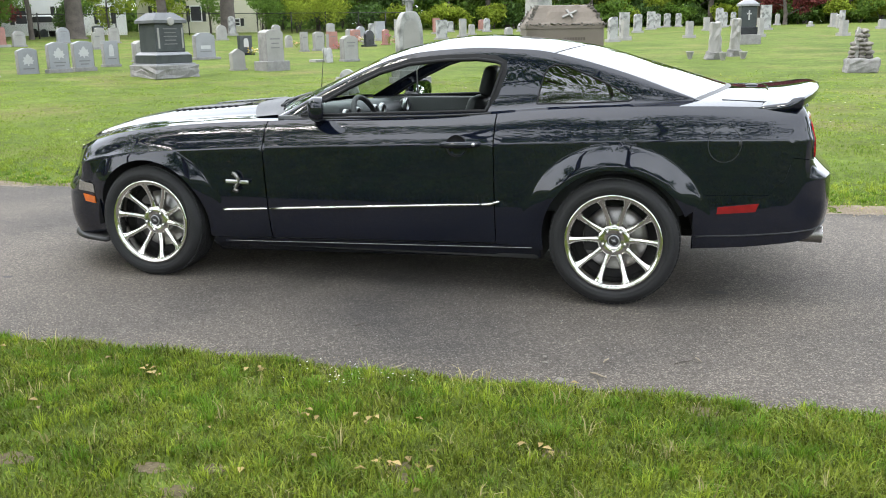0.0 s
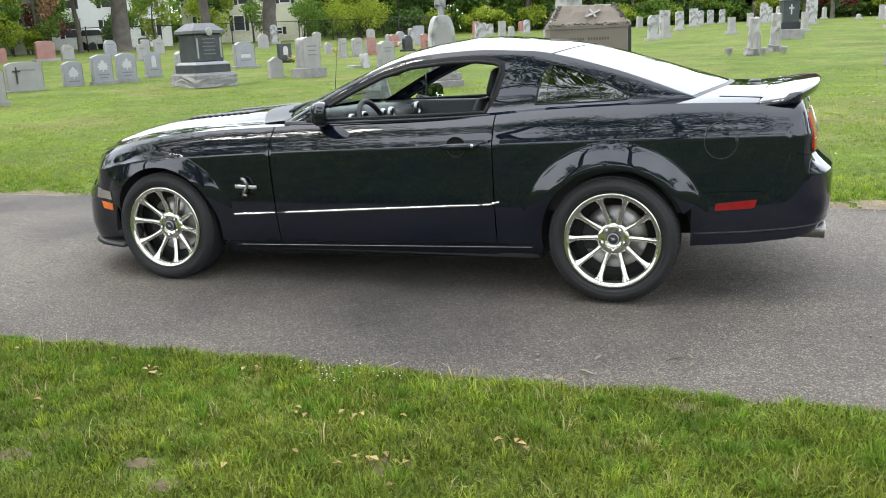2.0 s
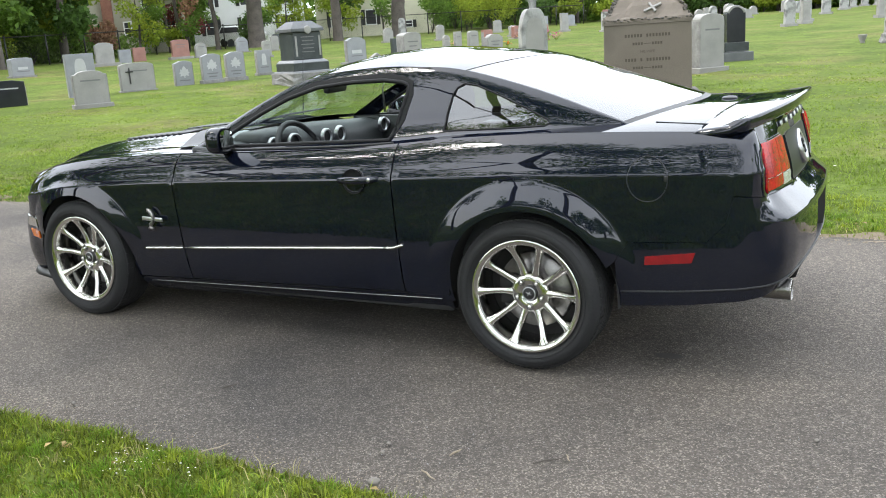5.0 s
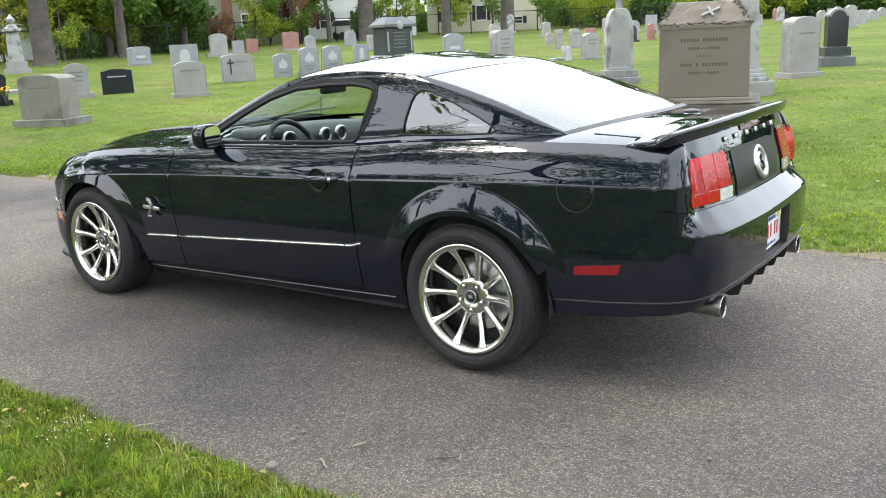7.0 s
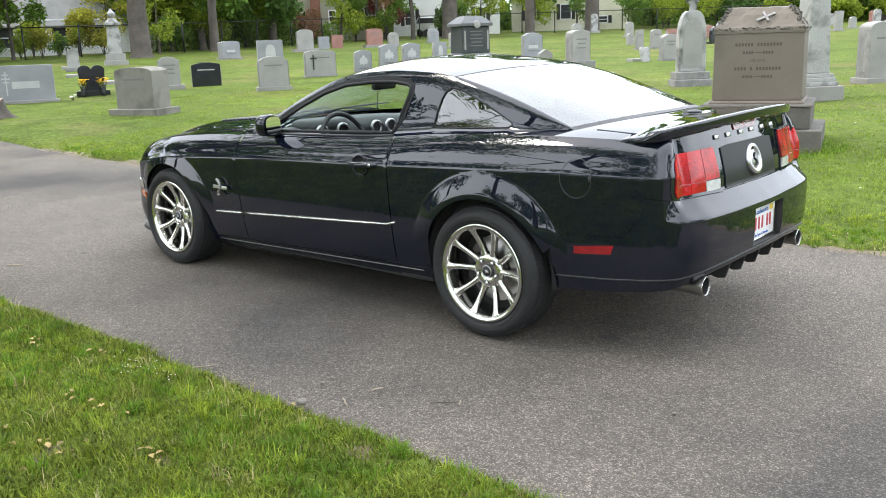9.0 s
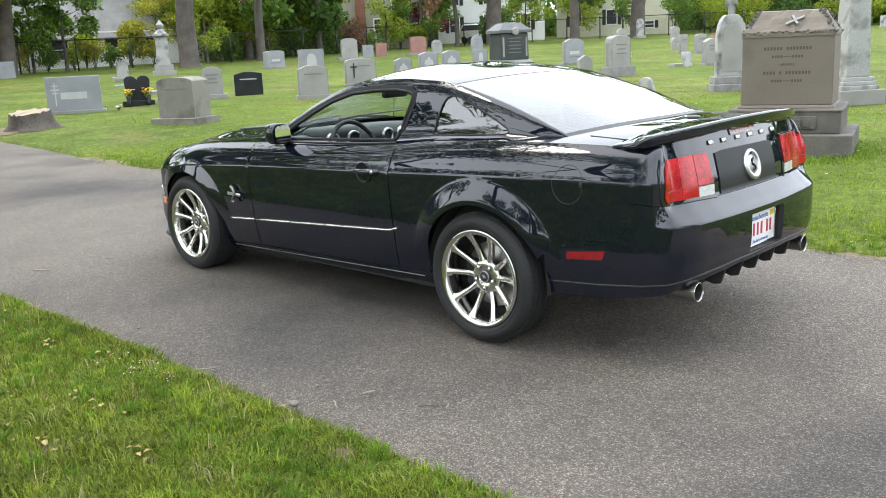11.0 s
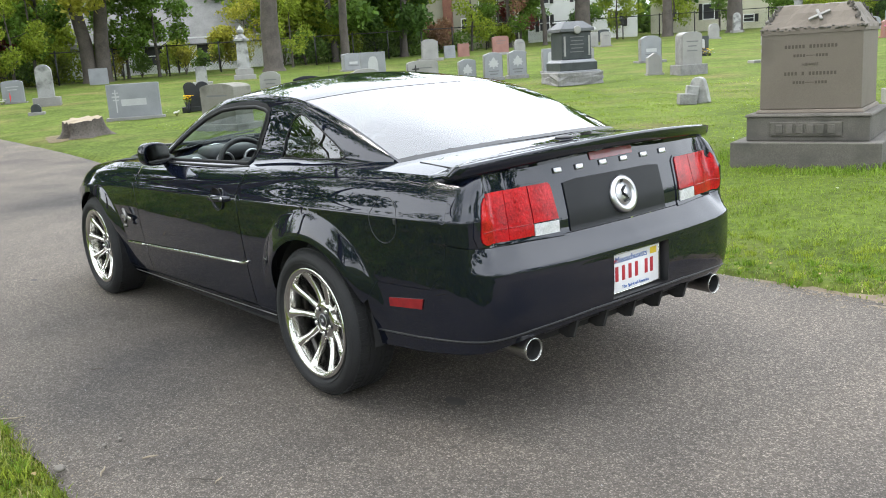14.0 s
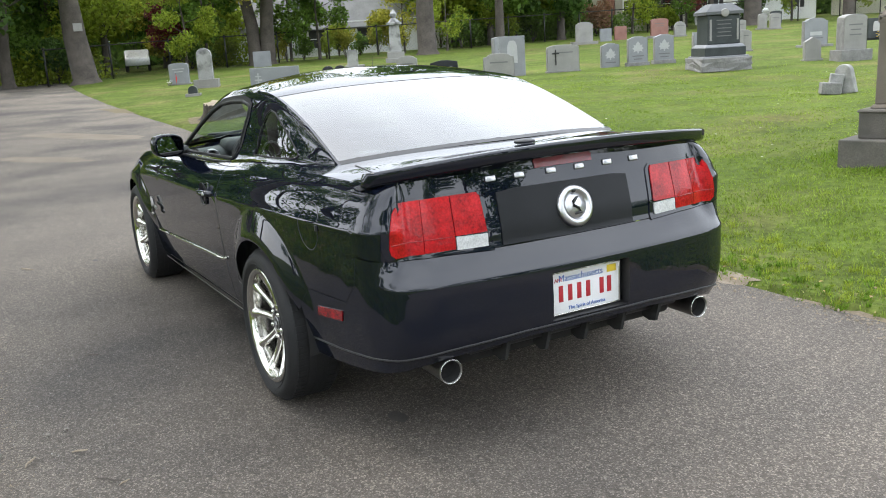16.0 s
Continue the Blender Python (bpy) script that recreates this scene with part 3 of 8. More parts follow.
def rim_points(x0, x1, n, inset=0.0):
    """Points along the shoulder, in plan."""
    out = []
    for k in range(n + 1):
        P = shell([s_x(x0 + (x1 - x0) * k / n)], [shoulder(x0 + (x1 - x0) * k / n)])[0]
        out.append((P[0], -P[1] - inset))
    return out


def up_facing(bm):
    bmesh.ops.recalc_face_normals(bm, faces=bm.faces)
    if sum(f.normal.z for f in bm.faces) < 0:
        bmesh.ops.reverse_faces(bm, faces=bm.faces)


edge = rim_points(-.50, -1.86, 40)
inner_edge = [(x, min(.70, y - .09)) for x, y in edge]
for sg in (1, -1):
    bm = bmesh.new()
    patch(bm, [(x, sg * y) for x, y in edge + inner_edge[::-1]], grid2(-2, -.4, -.95, .95, .03), deck_surface, .03)
    up_facing(bm)
    part("fender_top", bm, PAINT, car)
nose = [(np.interp(v, _L, _px) + .092, np.interp(v, _L, _py) * .93) for v in np.linspace(s_x(-1.88), S_END, 20)]
half = [(x, y - .006) for x, y in inner_edge] + [(x, min(y, .70)) for x, y in nose]
bm = bmesh.new()
patch(bm, half + [(x, -y) for x, y in half[::-1]], grid2(-2.33, -.4, -.9, .9, .035), deck_surface, .035)
up_facing(bm)
hood = part("hood", bm, PAINT, car)
for sg in (1, -1):                                        # louvres in the hood
    bm = bmesh.new()
    patch(bm, [(-1.50, sg * .16), (-1.02, sg * .16), (-1.02, sg * .36), (-1.50, sg * .36)], grid2(-1.5, -1, -.4, .4, .05), lambda x, y: deck_surface(x, y) + (0, 0, .003), .05)
    up_facing(bm)
    vent = part("hood_vent", bm, UNDER, hood)
    for k in range(10):
        bm = bmesh.new()
        x = -1.49 + .047 * k
        box(bm, -.016, .016, -.10, .10, -.004, .004, .003, pose(x + .02, sg * .26, float(top_z(x + .02, .26)) + .001, 0, 8, 0))
        part("louvre", bm, TRIM, hood)
bm = bmesh.new()                                          # deck, running forward under the rear pillars
edge = rim_points(1.0, 2.20, 36)
tail = [(np.interp(v, _L, _px) - .158, np.interp(v, _L, _py) * .96) for v in np.linspace(s_y(.74), 0, 18)]
half = edge + [(x, y) for x, y in tail]
patch(bm, [(1.0, 0)] + half + [(x, -y) for x, y in half[::-1]][1:], grid2(1.0, 2.4, -.95, .95, .03), deck_surface, .03)
up_facing(bm)
part("rear_deck", bm, PAINT, car)
for sg in (1, -1):                                        # lid joint
    pts = [(1.86, .66), (2.05, .675), (2.17, .67)]
    bm = bmesh.new()
    tube(bm, [(x, sg * y, float(top_z(x, y)) + .0005) for x, y in pts], .003, 6)
    part("lid_seam", bm, TRIM, car)

# greenhouse
ROWS_C = np.array([(-.80, .965), (-.34, 1.158), (.05, 1.312), (.45, 1.376), (.80, 1.358), (1.12, 1.312), (1.5, 1.202), (1.92, 1.072)])
ROWS_R = np.array([(-.54, .785, .945), (-.16, .715, 1.145), (.17, .658, 1.272), (.52, .632, 1.314), (.78, .625, 1.312), (1.0, .625, 1.285), (1.36, .635, 1.182), (1.74, .660, 1.040)])
# the rail lies where the roof's flat top begins to roll over into the side
WIDE = np.array([.97, .98, 1.0, 1.03, 1.05, 1.05, 1.05, 1.04])
DROP = np.array([.927, .95, 1.0, 1.10, 1.20, 1.25, 1.25, 1.20])
ROWS_R = np.stack([ROWS_C[:, 0] + (ROWS_R[:, 0] - ROWS_C[:, 0]) * .94, ROWS_R[:, 1] * WIDE, ROWS_C[:, 1] + (ROWS_R[:, 2] - ROWS_C[:, 1]) * DROP], 1)
_p = np.arange(8.0)


def roof_at(p, q):
    """p along the roof from the screen's foot to the deck, q across from -1 to 1."""
    c = [curve1(p, _p, ROWS_C[:, k]) for k in (0, 1)]
    r = [curve1(p, _p, ROWS_R[:, k]) for k in (0, 1, 2)]
    a = np.abs(q)
    return np.stack([c[0] + (r[0] - c[0]) * a ** 2, q * r[1], c[1] + (r[2] - c[1]) * a ** 2.5], -1)


def roof_panel(name, p0, p1, q0, q1, mat, lift=0.0, label="", np_=26, nq=30):
    P, Q = np.meshgrid(np.linspace(p0, p1, np_), np.linspace(q0, q1, nq), indexing='ij')
    V = roof_at(P, Q).reshape(-1, 3) + (0, 0, lift)
    i = (np.arange(np_ - 1)[:, None] * nq + np.arange(nq - 1)[None, :]).ravel()
    return from_arrays(name, V, np.stack([i, i + nq, i + nq + 1, i + 1], 1), mat, car, label, True)


roof_panel("roof", 1.95, 5.0, -1, 1, PAINT)
roof_panel("windshield", .10, 1.95, -.975, .975, WINDSHIELD).visible_shadow = False
roof_panel("rear_window", 5.03, 6.93, -.985, .985, REAR_GLASS, label="dark tinted rear window mirroring a white sky").visible_shadow = False
for q in (-1, .975):
    roof_panel("windshield_pillar", 0, 1.95, q, q + .025, PAINT, nq=4)
for q in (-1, .985):
    roof_panel("roof_side", 5.03, 7, q, q + .015, PAINT, nq=4)
roof_panel("windshield_border", 0.0, .11, -.975, .975, TRIM, nq=20, np_=4)
roof_panel("rear_window_border", 6.92, 7.02, -.985, .985, TRIM, nq=20, np_=4)
_rx, _ry, _rz = (curve1(np.linspace(0, 7, 200), _p, ROWS_R[:, k]) for k in (0, 1, 2))


def side_glass(x, z):
    """The side of the greenhouse between waist and roof rail."""
    zb, zr, yr = shoulder(x), np.interp(x, _rx, _rz), np.interp(x, _rx, _ry)
    yb = curve1(x, [-.7, -.5, .9, 1.3, 1.5, 1.76], [.812, .826, .822, .80, .762, .685])
    t = np.clip((z - zb) / np.maximum(zr - zb, .02), 0, 1)
    y = yr + (yb - yr) * curve1(t, [0, .04, .08, .40, .60, .81, .88, .95, 1.0], [1, .80, .72, .48, .36, .22, .16, .08, 0])
    return np.stack([x, -y, z], -1)


def rail(x, drop):
    return float(np.interp(x, _rx, _rz)) - drop - (.005 if drop > 0 else 0)


door_win = [(-.40, .955), (-.28, rail(-.28, .062)), (-.12, rail(-.12, .056)), (.05, rail(.05, .052)), (.22, rail(.22, .050)), (.42, rail(.42, .052)), (.60, rail(.60, .055)), (.70, rail(.70, .064)), (.735, 1.225),
            (.735, 1.19), (.70, 1.08), (.665, .985)]
quarter_win = [(.935, 1.022), (.945, 1.09), (.965, 1.17), (.985, 1.205), (1.02, 1.222), (1.08, 1.212), (1.2, 1.163), (1.33, 1.105), (1.415, 1.062), (1.425, 1.046), (1.405, 1.036), (1.2, 1.028)]
outer = [(x, rail(x, 0)) for x in np.linspace(-.54, 1.72, 70)] + [(x, float(shoulder(x)) - .006) for x in np.linspace(1.72, -.54, 70)]
H_SIDE = .30


def flat(x, z):
    """Straightens the side between waist and rail into a strip."""
    zb, zr = float(shoulder(x)), float(np.interp(x, _rx, _rz))
    return x, H_SIDE * (z - zb) / max(zr - zb, .02)


def tall(x, v):
    zb, zr = shoulder(x), np.interp(x, _rx, _rz)
    return zb + v / H_SIDE * np.maximum(zr - zb, .02)


for sg in (1, -1):
    flip = (lambda x, z: side_glass(x, z)) if sg == 1 else (lambda x, z: side_glass(x, z) * (1, -1, 1))
    bm = bmesh.new()
    grid = [(x, H_SIDE * t) for x in np.arange(-.52, 1.71, .024) for t in (.03, .06, .10, .2, .3, .4, .5, .6, .7, .79, .85, .90, .94, .965)]
    patch(bm, [flat(*p) for p in outer], grid, lambda x, v: flip(x, tall(x, v)), .020, [[flat(*p) for p in dense(w, .02)] for w in (door_win, quarter_win)])
    bmesh.ops.recalc_face_normals(bm, faces=bm.faces)
    if sg * sum(f.normal.y for f in bm.faces) > 0:
        bmesh.ops.reverse_faces(bm, faces=bm.faces)
    part("window_frame", bm, PAINT, car)
    bm = bmesh.new()
    patch(bm, quarter_win, grid2(.9, 1.5, 1.0, 1.3, .03), lambda x, z: flip(x, z) * (1, .994, 1), .028)
    part("quarter_window", bm, TINTED, car).visible_shadow = False
    for outline, rad in ((door_win, .010), (quarter_win, .004)):
        bm = bmesh.new()
        d = np.array(dense(outline, .03))
        P = flip(d[:, 0], d[:, 1])
        tube(bm, [tuple(p) for p in P] + [tuple(P[0])], rad, 8, False)
        part("window_seal", bm, SEAL, car)
    bm = bmesh.new()                                      # satin band round the door window
    mid_x, mid_z = .25, 1.10
    rim_out = []
    for k, (x, z) in enumerate(door_win):
        (xa, za), (xb, zb) = door_win[k - 1], door_win[(k + 1) % len(door_win)]
        nx_, nz_ = zb - za, xa - xb
        q = math.hypot(nx_, nz_) * (1 if nx_ * (x - mid_x) + nz_ * (z - mid_z) > 0 else -1)
        wide = .030 if z > 1.0 else .012
        rim_out.append((x + wide * nx_ / q, max(z + wide * nz_ / q, float(shoulder(x)) + .012)))
    patch(bm, rim_out, np.zeros((0, 2)), lambda x, z: flip(x, z) * (1, 1.004, 1), .028, (door_win,))
    bmesh.ops.recalc_face_normals(bm, faces=bm.faces)
    if sg * sum(f.normal.y for f in bm.faces) > 0:
        bmesh.ops.reverse_faces(bm, faces=bm.faces)
    part("window_trim", bm, SEAL, car)
    bm = bmesh.new()                                      # waist strip under the door window
    tube(bm, [tuple(flip(np.array([x]), np.array([float(shoulder(x)) + .004]))[0]) for x in np.linspace(-.50, .70, 24)], .006, 8)
    part("waist_strip", bm, TRIM, car)


# fittings on the skin
def on_side(name, outline, mat, lift=.004, thick=.006, label="", both=True, parent=None, inner=True):
    """A flat fitting that follows the skin."""
    made = []
    for sg in ((1, -1) if both else (1,)):
        bm = bmesh.new()
        pts = INNER2 if inner else np.zeros((0, 2))
        fs = patch(bm, [(sg * a, b) for a, b in outline], pts, lambda s, z: skin(s, z, lift), .02)
        ext = bmesh.ops.extrude_face_region(bm, geom=fs)
        mv = [g for g in ext["geom"] if isinstance(g, bmesh.types.BMVert)]
        mid = np.mean([v.co for v in mv], axis=0)
        out = Vector((mid[0] * .15 if abs(mid[1]) > .8 else 1.0, mid[1] if abs(mid[1]) > .8 else 0.0, 0)).normalized()
        bmesh.ops.translate(bm, verts=mv, vec=-out * thick)
        bmesh.ops.recalc_face_normals(bm, faces=bm.faces)
        for e in bm.edges:
            e.smooth = e.calc_face_angle(0.0) < .7
        made.append(part(name, bm, mat, parent or car, label))
    return made


for x0, x1 in ((-.885, DOOR_F - .006), (DOOR_F + .006, DOOR_R - .075), (DOOR_R - .070, .765)):
    for sg in (1, -1):
        bm = bmesh.new()
        xs = np.linspace(x0, x1, 16)
        zs = .419 + (xs + .885) * .0545 + .012 * smoothstep(.70, .765, xs)
        tube(bm, [tuple(p) for p in skin([sg * s_x(v) for v in xs], zs, .004)], [.004] + [.0080] * 13 + [.0075, .004], 10)
        part("side_moulding", bm, CHROME, car, "chrome side moulding")
on_side("side_marker", [(s_x(1.862), .488), (s_x(2.045), .502), (s_x(2.06), .545), (s_x(1.865), .524)], RED_MARK, .004, .006, "red side marker lens")
bm = bmesh.new()
ring = oval(s_x(1.88), .838, .078, .088, 48)
tube(bm, [tuple(p) for p in skin([a for a, b in ring + ring[:1]], [b for a, b in ring + ring[:1]], -.0006)], .0022, 6, False)
fuel = part("fuel_door", bm, TRIM, car, "round fuel door joint")
bm = bmesh.new()
P = skin([s_x(1.952)], [.842], .002)[0]
box(bm, -.008, .008, -.003, .003, -.011, .011, .002, Matrix.Translation(P))
part("finger_notch", bm, TRIM, fuel)
on_side("turn_signal", [(s_x(-1.875), .425), (s_x(-1.79), .418), (s_x(-1.78), .462), (s_x(-1.885), .472)], AMBER, .006, .008, "amber front side lamp")
on_side("front_lamp_lip", [(s_x(-1.93), .492), (s_x(-1.77), .486), (s_x(-1.77), .538), (s_x(-1.92), .552)], CHROME, .004, .006)
for sg in (1, -1):                                        # fine bright lines: sill edge and bumper joint
    bm = bmesh.new()
    P = skin([sg * s_x(x) for x in np.linspace(-.90, .93, 30)], [sill(x) - .016 for x in np.linspace(-.90, .93, 30)], .013)
    tube(bm, [tuple(p) for p in P], .0024, 6)
    part("sill_edge", bm, STEEL, car)
bm = bmesh.new()
line = [(s_x(1.76), .368), (s_x(2.0), .378), (s_y(.78), .405), (s_y(.6), .43), (s_y(.3), .445), (0, .448)]
line = dense(line + [(-a, b) for a, b in line[::-1][1:]], .03, False)
tube(bm, [tuple(p) for p in skin([a for a, b in line], [b for a, b in line], .001)], .004, 6)
part("bumper_seam", bm, TRIM, car)


# door handles, mirrors
for sg in (1, -1):
    handle = None
    P = shell([s_x(.54)], [.815])[0]
    bm = bmesh.new()
    lathe(bm, [(.001, .010), (.04, .006), (.055, -.002), (.058, -.010)], 28)
    bmesh.ops.transform(bm, matrix=pose(P[0], P[1] * sg - sg * -.002, P[2]), verts=bm.verts)
    cup = part("handle_recess", bm, TRIM, car)
    bm = bmesh.new()
    tube(bm, [tuple(p) for p in skin([sg * (s_x(.54) + .054 * math.cos(a)) for a in np.linspace(0, 6.2832, 33)], [.815 + .050 * math.sin(a) for a in np.linspace(0, 6.2832, 33)], .001)], .0035, 6, False)
    part("recess_rim", bm, PAINT, cup)
    bm = bmesh.new()
    tube(bm, [(.44, -.905 * sg, .818), (.47, -.934 * sg, .820), (.55, -.945 * sg, .822), (.63, -.940 * sg, .824), (.665, -.914 * sg, .826)], [.010, .016, .019, .017, .012], 12)
    handle = part("door_handle", bm, PAINT, car)
    bm = bmesh.new()
    lathe(bm, [(.001, 0), (.008, 0), (.010, .006)], 14)
    bmesh.ops.transform(bm, matrix=pose(.635, -.958 * sg, .826), verts=bm.verts)
    part("key_lock", bm, SILVER, handle)
    # mirror: shell, foot and glass
    bm = bmesh.new()
    bmesh.ops.create_uvsphere(bm, u_segments=28, v_segments=16, radius=1)
    for v in bm.verts:
        x, y, z = v.co
        p = 3.0
        k = (abs(x) ** p + abs(y) ** p + abs(z) ** p) ** (-1 / p)
        x, y, z = x * k, y * k, z * k
        x = min(x, .55) if x > 0 else x
        v.co = (-.245 + x * .058 + .018 * y, sg * -(.908 + y * .098), 1.002 + z * .066 + .006 * y)
    M_TURN = pose(-.245, -.918 * sg, 0) @ pose(0, 0, 0, 0, 0, 10 if sg > 0 else -24) @ pose(.245, .918 * sg, 0)
    bmesh.ops.transform(bm, matrix=M_TURN, verts=bm.verts)
    shell_ob = part("door_mirror", bm, PAINT, car)
    bm = bmesh.new()
    bmesh.ops.create_circle(bm, cap_ends=True, segments=36, radius=1)
    for v in bm.verts:
        x, y = v.co.x, v.co.y
        k = (abs(x) ** 3.5 + abs(y) ** 3.5) ** (-1 / 3.5)
        v.co = (-.2030 + .016 * x * k - .004 * y * k, sg * -(.908 + x * k * .082), 1.002 + y * k * .052)
    bmesh.ops.transform(bm, matrix=M_TURN, verts=bm.verts)
    part("mirror_pane", bm, MIRROR, shell_ob)
    bm = bmesh.new()
    tube(bm, [(-.30, -.80 * sg, .950), (-.28, -.83 * sg, .955), (-.26, -.87 * sg, .97)], [.040, .032, .030], 12)
    part("mirror_foot", bm, TRIM, shell_ob)

# emblem on each front fender: a bright bar with a rearing shape over it
for sg in (1, -1):
    bm = bmesh.new()
    box(bm, -.072, .072, -.004, .004, -.011, .011, .003)
    bmesh.ops.transform(bm, matrix=pose(-.758, -.932 * sg, .590, 0, 2, 0), verts=bm.verts)
    bar = part("fender_emblem", bm, SILVER, car)
    bm = bmesh.new()
    tube(bm, [(-.758 + a, -.938 * sg, .590 + b) for a, b in ((.005, -.052), (-.02, -.046), (-.012, -.030), (.010, -.012), (.016, .008), (.004, .030), (-.006, .044), (-.020, .050), (-.026, .040))],
         [.009, .013, .011, .009, .009, .011, .012, .009, .004], 10)
    part("emblem_figure", bm, STEEL, bar)

# tail lights
for sg in (1, -1):
    base = on_side("tail_light", [(s_y(y), z) for y, z in ((.368, .744), (.792, .760), (.800, .80), (.796, .93), (.768, .952), (.403, .958), (.382, .94))] if sg == 1 else
                   [(-s_y(y), z) for y, z in ((.368, .744), (.792, .760), (.800, .80), (.796, .93), (.768, .952), (.403, .958), (.382, .94))], PAINT, .004, .01, both=False)[0]
    for k, (a, b) in enumerate([(.784, .6505), (.6475, .5215), (.5185, .388)]):
        low = (.764, .766, .812)[k]
        if k == 0:                                        # rounded outer corners
            outline = [(a - .014, low), (b, low), (b, .947), (a - .030, .944), (a - .012, .934), (a - .003, .914), (a, .800), (a - .003, .778)]
        elif k == 1:
            outline = [(a, low), (b, low), (b + .001, .949), (a, .947)]
        else:
            outline = [(a, low), (b + .004, low), (b + .015, .938), (b + .026, .950), (a, .949)]
        on_side("red_lens", [(sg * s_y(p), q) for p, q in outline], RED_LENS, .009, .01, both=False, parent=base)
        if k < 2:                                         # moulded line across the lens
            bm = bmesh.new()
            ys = np.linspace(a - .004, b + .002, 8)
            tube(bm, [tuple(p) for p in skin([sg * s_y(v) for v in ys], [.811] * 8, .0092)], .0014, 6)
            part("lens_line", bm, RED_MARK, base)
    on_side("clear_lens", [(sg * s_y(.5165), .762), (sg * s_y(.393), .760), (sg * s_y(.3925), .806), (sg * s_y(.5165), .8085)], CLEAR_LENS, .009, .01, both=False, parent=base)
# satin appliqué, badge, letters as plain bright bars, high lamp
on_side("tail_applique", [(s_y(.33), .752), (-s_y(.275), .752), (-s_y(.275), .935), (-s_y(.20), .943), (s_y(.25), .946), (s_y(.33), .938)], MATT_PANEL, .005, .006, both=False)
bx = float(skin([0], [.852], .006)[0][0])
bm = bmesh.new()
lathe(bm, [(.001, .004), (.052, .004), (.054, .010), (.062, .013), (.076, .010), (.080, .0), (.080, -.012)], 48)
M_TAIL = pose(bx, .0, .852, 0, -17, 0) @ pose(0, 0, 0, 0, 0, -90)
bmesh.ops.transform(bm, matrix=M_TAIL, verts=bm.verts)
badge = part("round_badge", bm, SILVER, car)
bm = bmesh.new()
lathe(bm, [(.001, .0065), (.046, .0065), (.047, .004)], 40)
bmesh.ops.transform(bm, matrix=M_TAIL, verts=bm.verts)
part("badge_face", bm, SILVER, badge)
bm = bmesh.new()
tube(bm, [(a, .010, b) for a, b in ((.012, -.032), (-.016, -.028), (-.010, -.012), (.012, 0), (.010, .014), (-.004, .026), (-.014, .030))], [.004, .006, .005, .006, .007, .006, .003], 8)
bmesh.ops.transform(bm, matrix=M_TAIL, verts=bm.verts)
part("badge_figure", bm, TRIM, badge)
bm = bmesh.new()
lathe(bm, [(.001, .012), (.010, .012), (.011, .006)], 20)
bmesh.ops.transform(bm, matrix=M_TAIL @ pose(0, 0, .058), verts=bm.verts)
part("badge_lock", bm, TRIM, badge)
for y in (-.335, -.215, -.075, .055, .19, .325):
    bm = bmesh.new()
    P = skin([s_y(abs(y)) * (1 if y > 0 else -1)], [.990], .004)[0]
    box(bm, -.004, .004, -.021, .021, -.011, .011, .003, pose(P[0], y, .990, 0, -17, 0))
    part("tail_letter", bm, SILVER, car, "chrome bar in place of a letter")
on_side("high_brake_light", [(-s_y(.120), 1.004), (s_y(.145), 1.004), (s_y(.148), 1.030), (s_y(.140), 1.036), (-s_y(.116), 1.036), (-s_y(.124), 1.030)], RED_MARK, .005, .012, "dark red high brake lamp", both=False, inner=False)

# spoiler on the deck's end
bm = bmesh.new()
secs = []
N = 46
for k in range(N + 1):
    y = -.775 + 1.55 * k / N
    a = abs(y) / .775
    tip = 2.365 - .135 * a ** 2.6
    zt = 1.098 - .044 * a ** 2.2
    front = 2.06 - .05 * a ** 2
    zd = float(top_z(front, y)) - .006
    zm = zd + (zt - zd) * .45
    pan = float(np.interp(abs(y), [0, .25, .5, .70, .80], [1.054, 1.052, 1.043, 1.018, 1.002])) - .022
    sec = [(front, zd), (front + .06, zd + .008), (front + .15, zm), (tip - .05, zt - .005), (tip - .014, zt), (tip - .003, zt - .002), (tip, zt - .009), (tip - .006, zt - .040), (tip - .016, zt - .050),
           (tip - .055, min(zt - .054, pan + .012)), (tip - .085, pan), (front + .10, pan - .01), (front + .02, zd - .03)]
    secs.append([bm.verts.new((x, y, z)) for x, z in sec])
for a, b in zip(secs, secs[1:]):
    for k in range(len(a)):
        bm.faces.new((a[k], a[(k + 1) % len(a)], b[(k + 1) % len(a)], b[k]))
bm.faces.new(secs[0]), bm.faces.new(secs[-1][::-1])
bmesh.ops.recalc_face_normals(bm, faces=bm.faces)
part("spoiler", bm, PAINT, car)
bm = bmesh.new()                                          # washer nozzle / trunk badge on the deck
bmesh.ops.create_uvsphere(bm, u_segments=20, v_segments=10, radius=1, matrix=pose(2.03, 0, 1.072) @ Matrix.Diagonal((.035, .045, .010, 1)))
part("deck_antenna", bm, TRIM, car)

# plate: recess, frame, sheet and its print
px = float(skin([0], [.545], .0)[0][0]) - .050
bm = bmesh.new()
hole = np.array(dense(PLATE_HOLE, .024))
lip = [bm.verts.new(p) for p in shell(hole[:, 0], hole[:, 1])]
deep = [bm.verts.new((px - .004, v.co.y * .985, .549 + (v.co.z - .549) * .985)) for v in lip]
for k in range(len(lip)):
    bm.faces.new((lip[k], lip[(k + 1) % len(lip)], deep[(k + 1) % len(lip)], deep[k]))
bm.faces.new(deep)
bmesh.ops.recalc_face_normals(bm, faces=bm.faces)
part("plate_recess", bm, TRIM, car, smooth=False)
bm = bmesh.new()
box(bm, px + .002, px + .010, -.155, .155, .468, .624, .004)
plate = part("licence_plate", bm, PLATE_WHITE, car, "white plate with red and blue print, number left as bars")
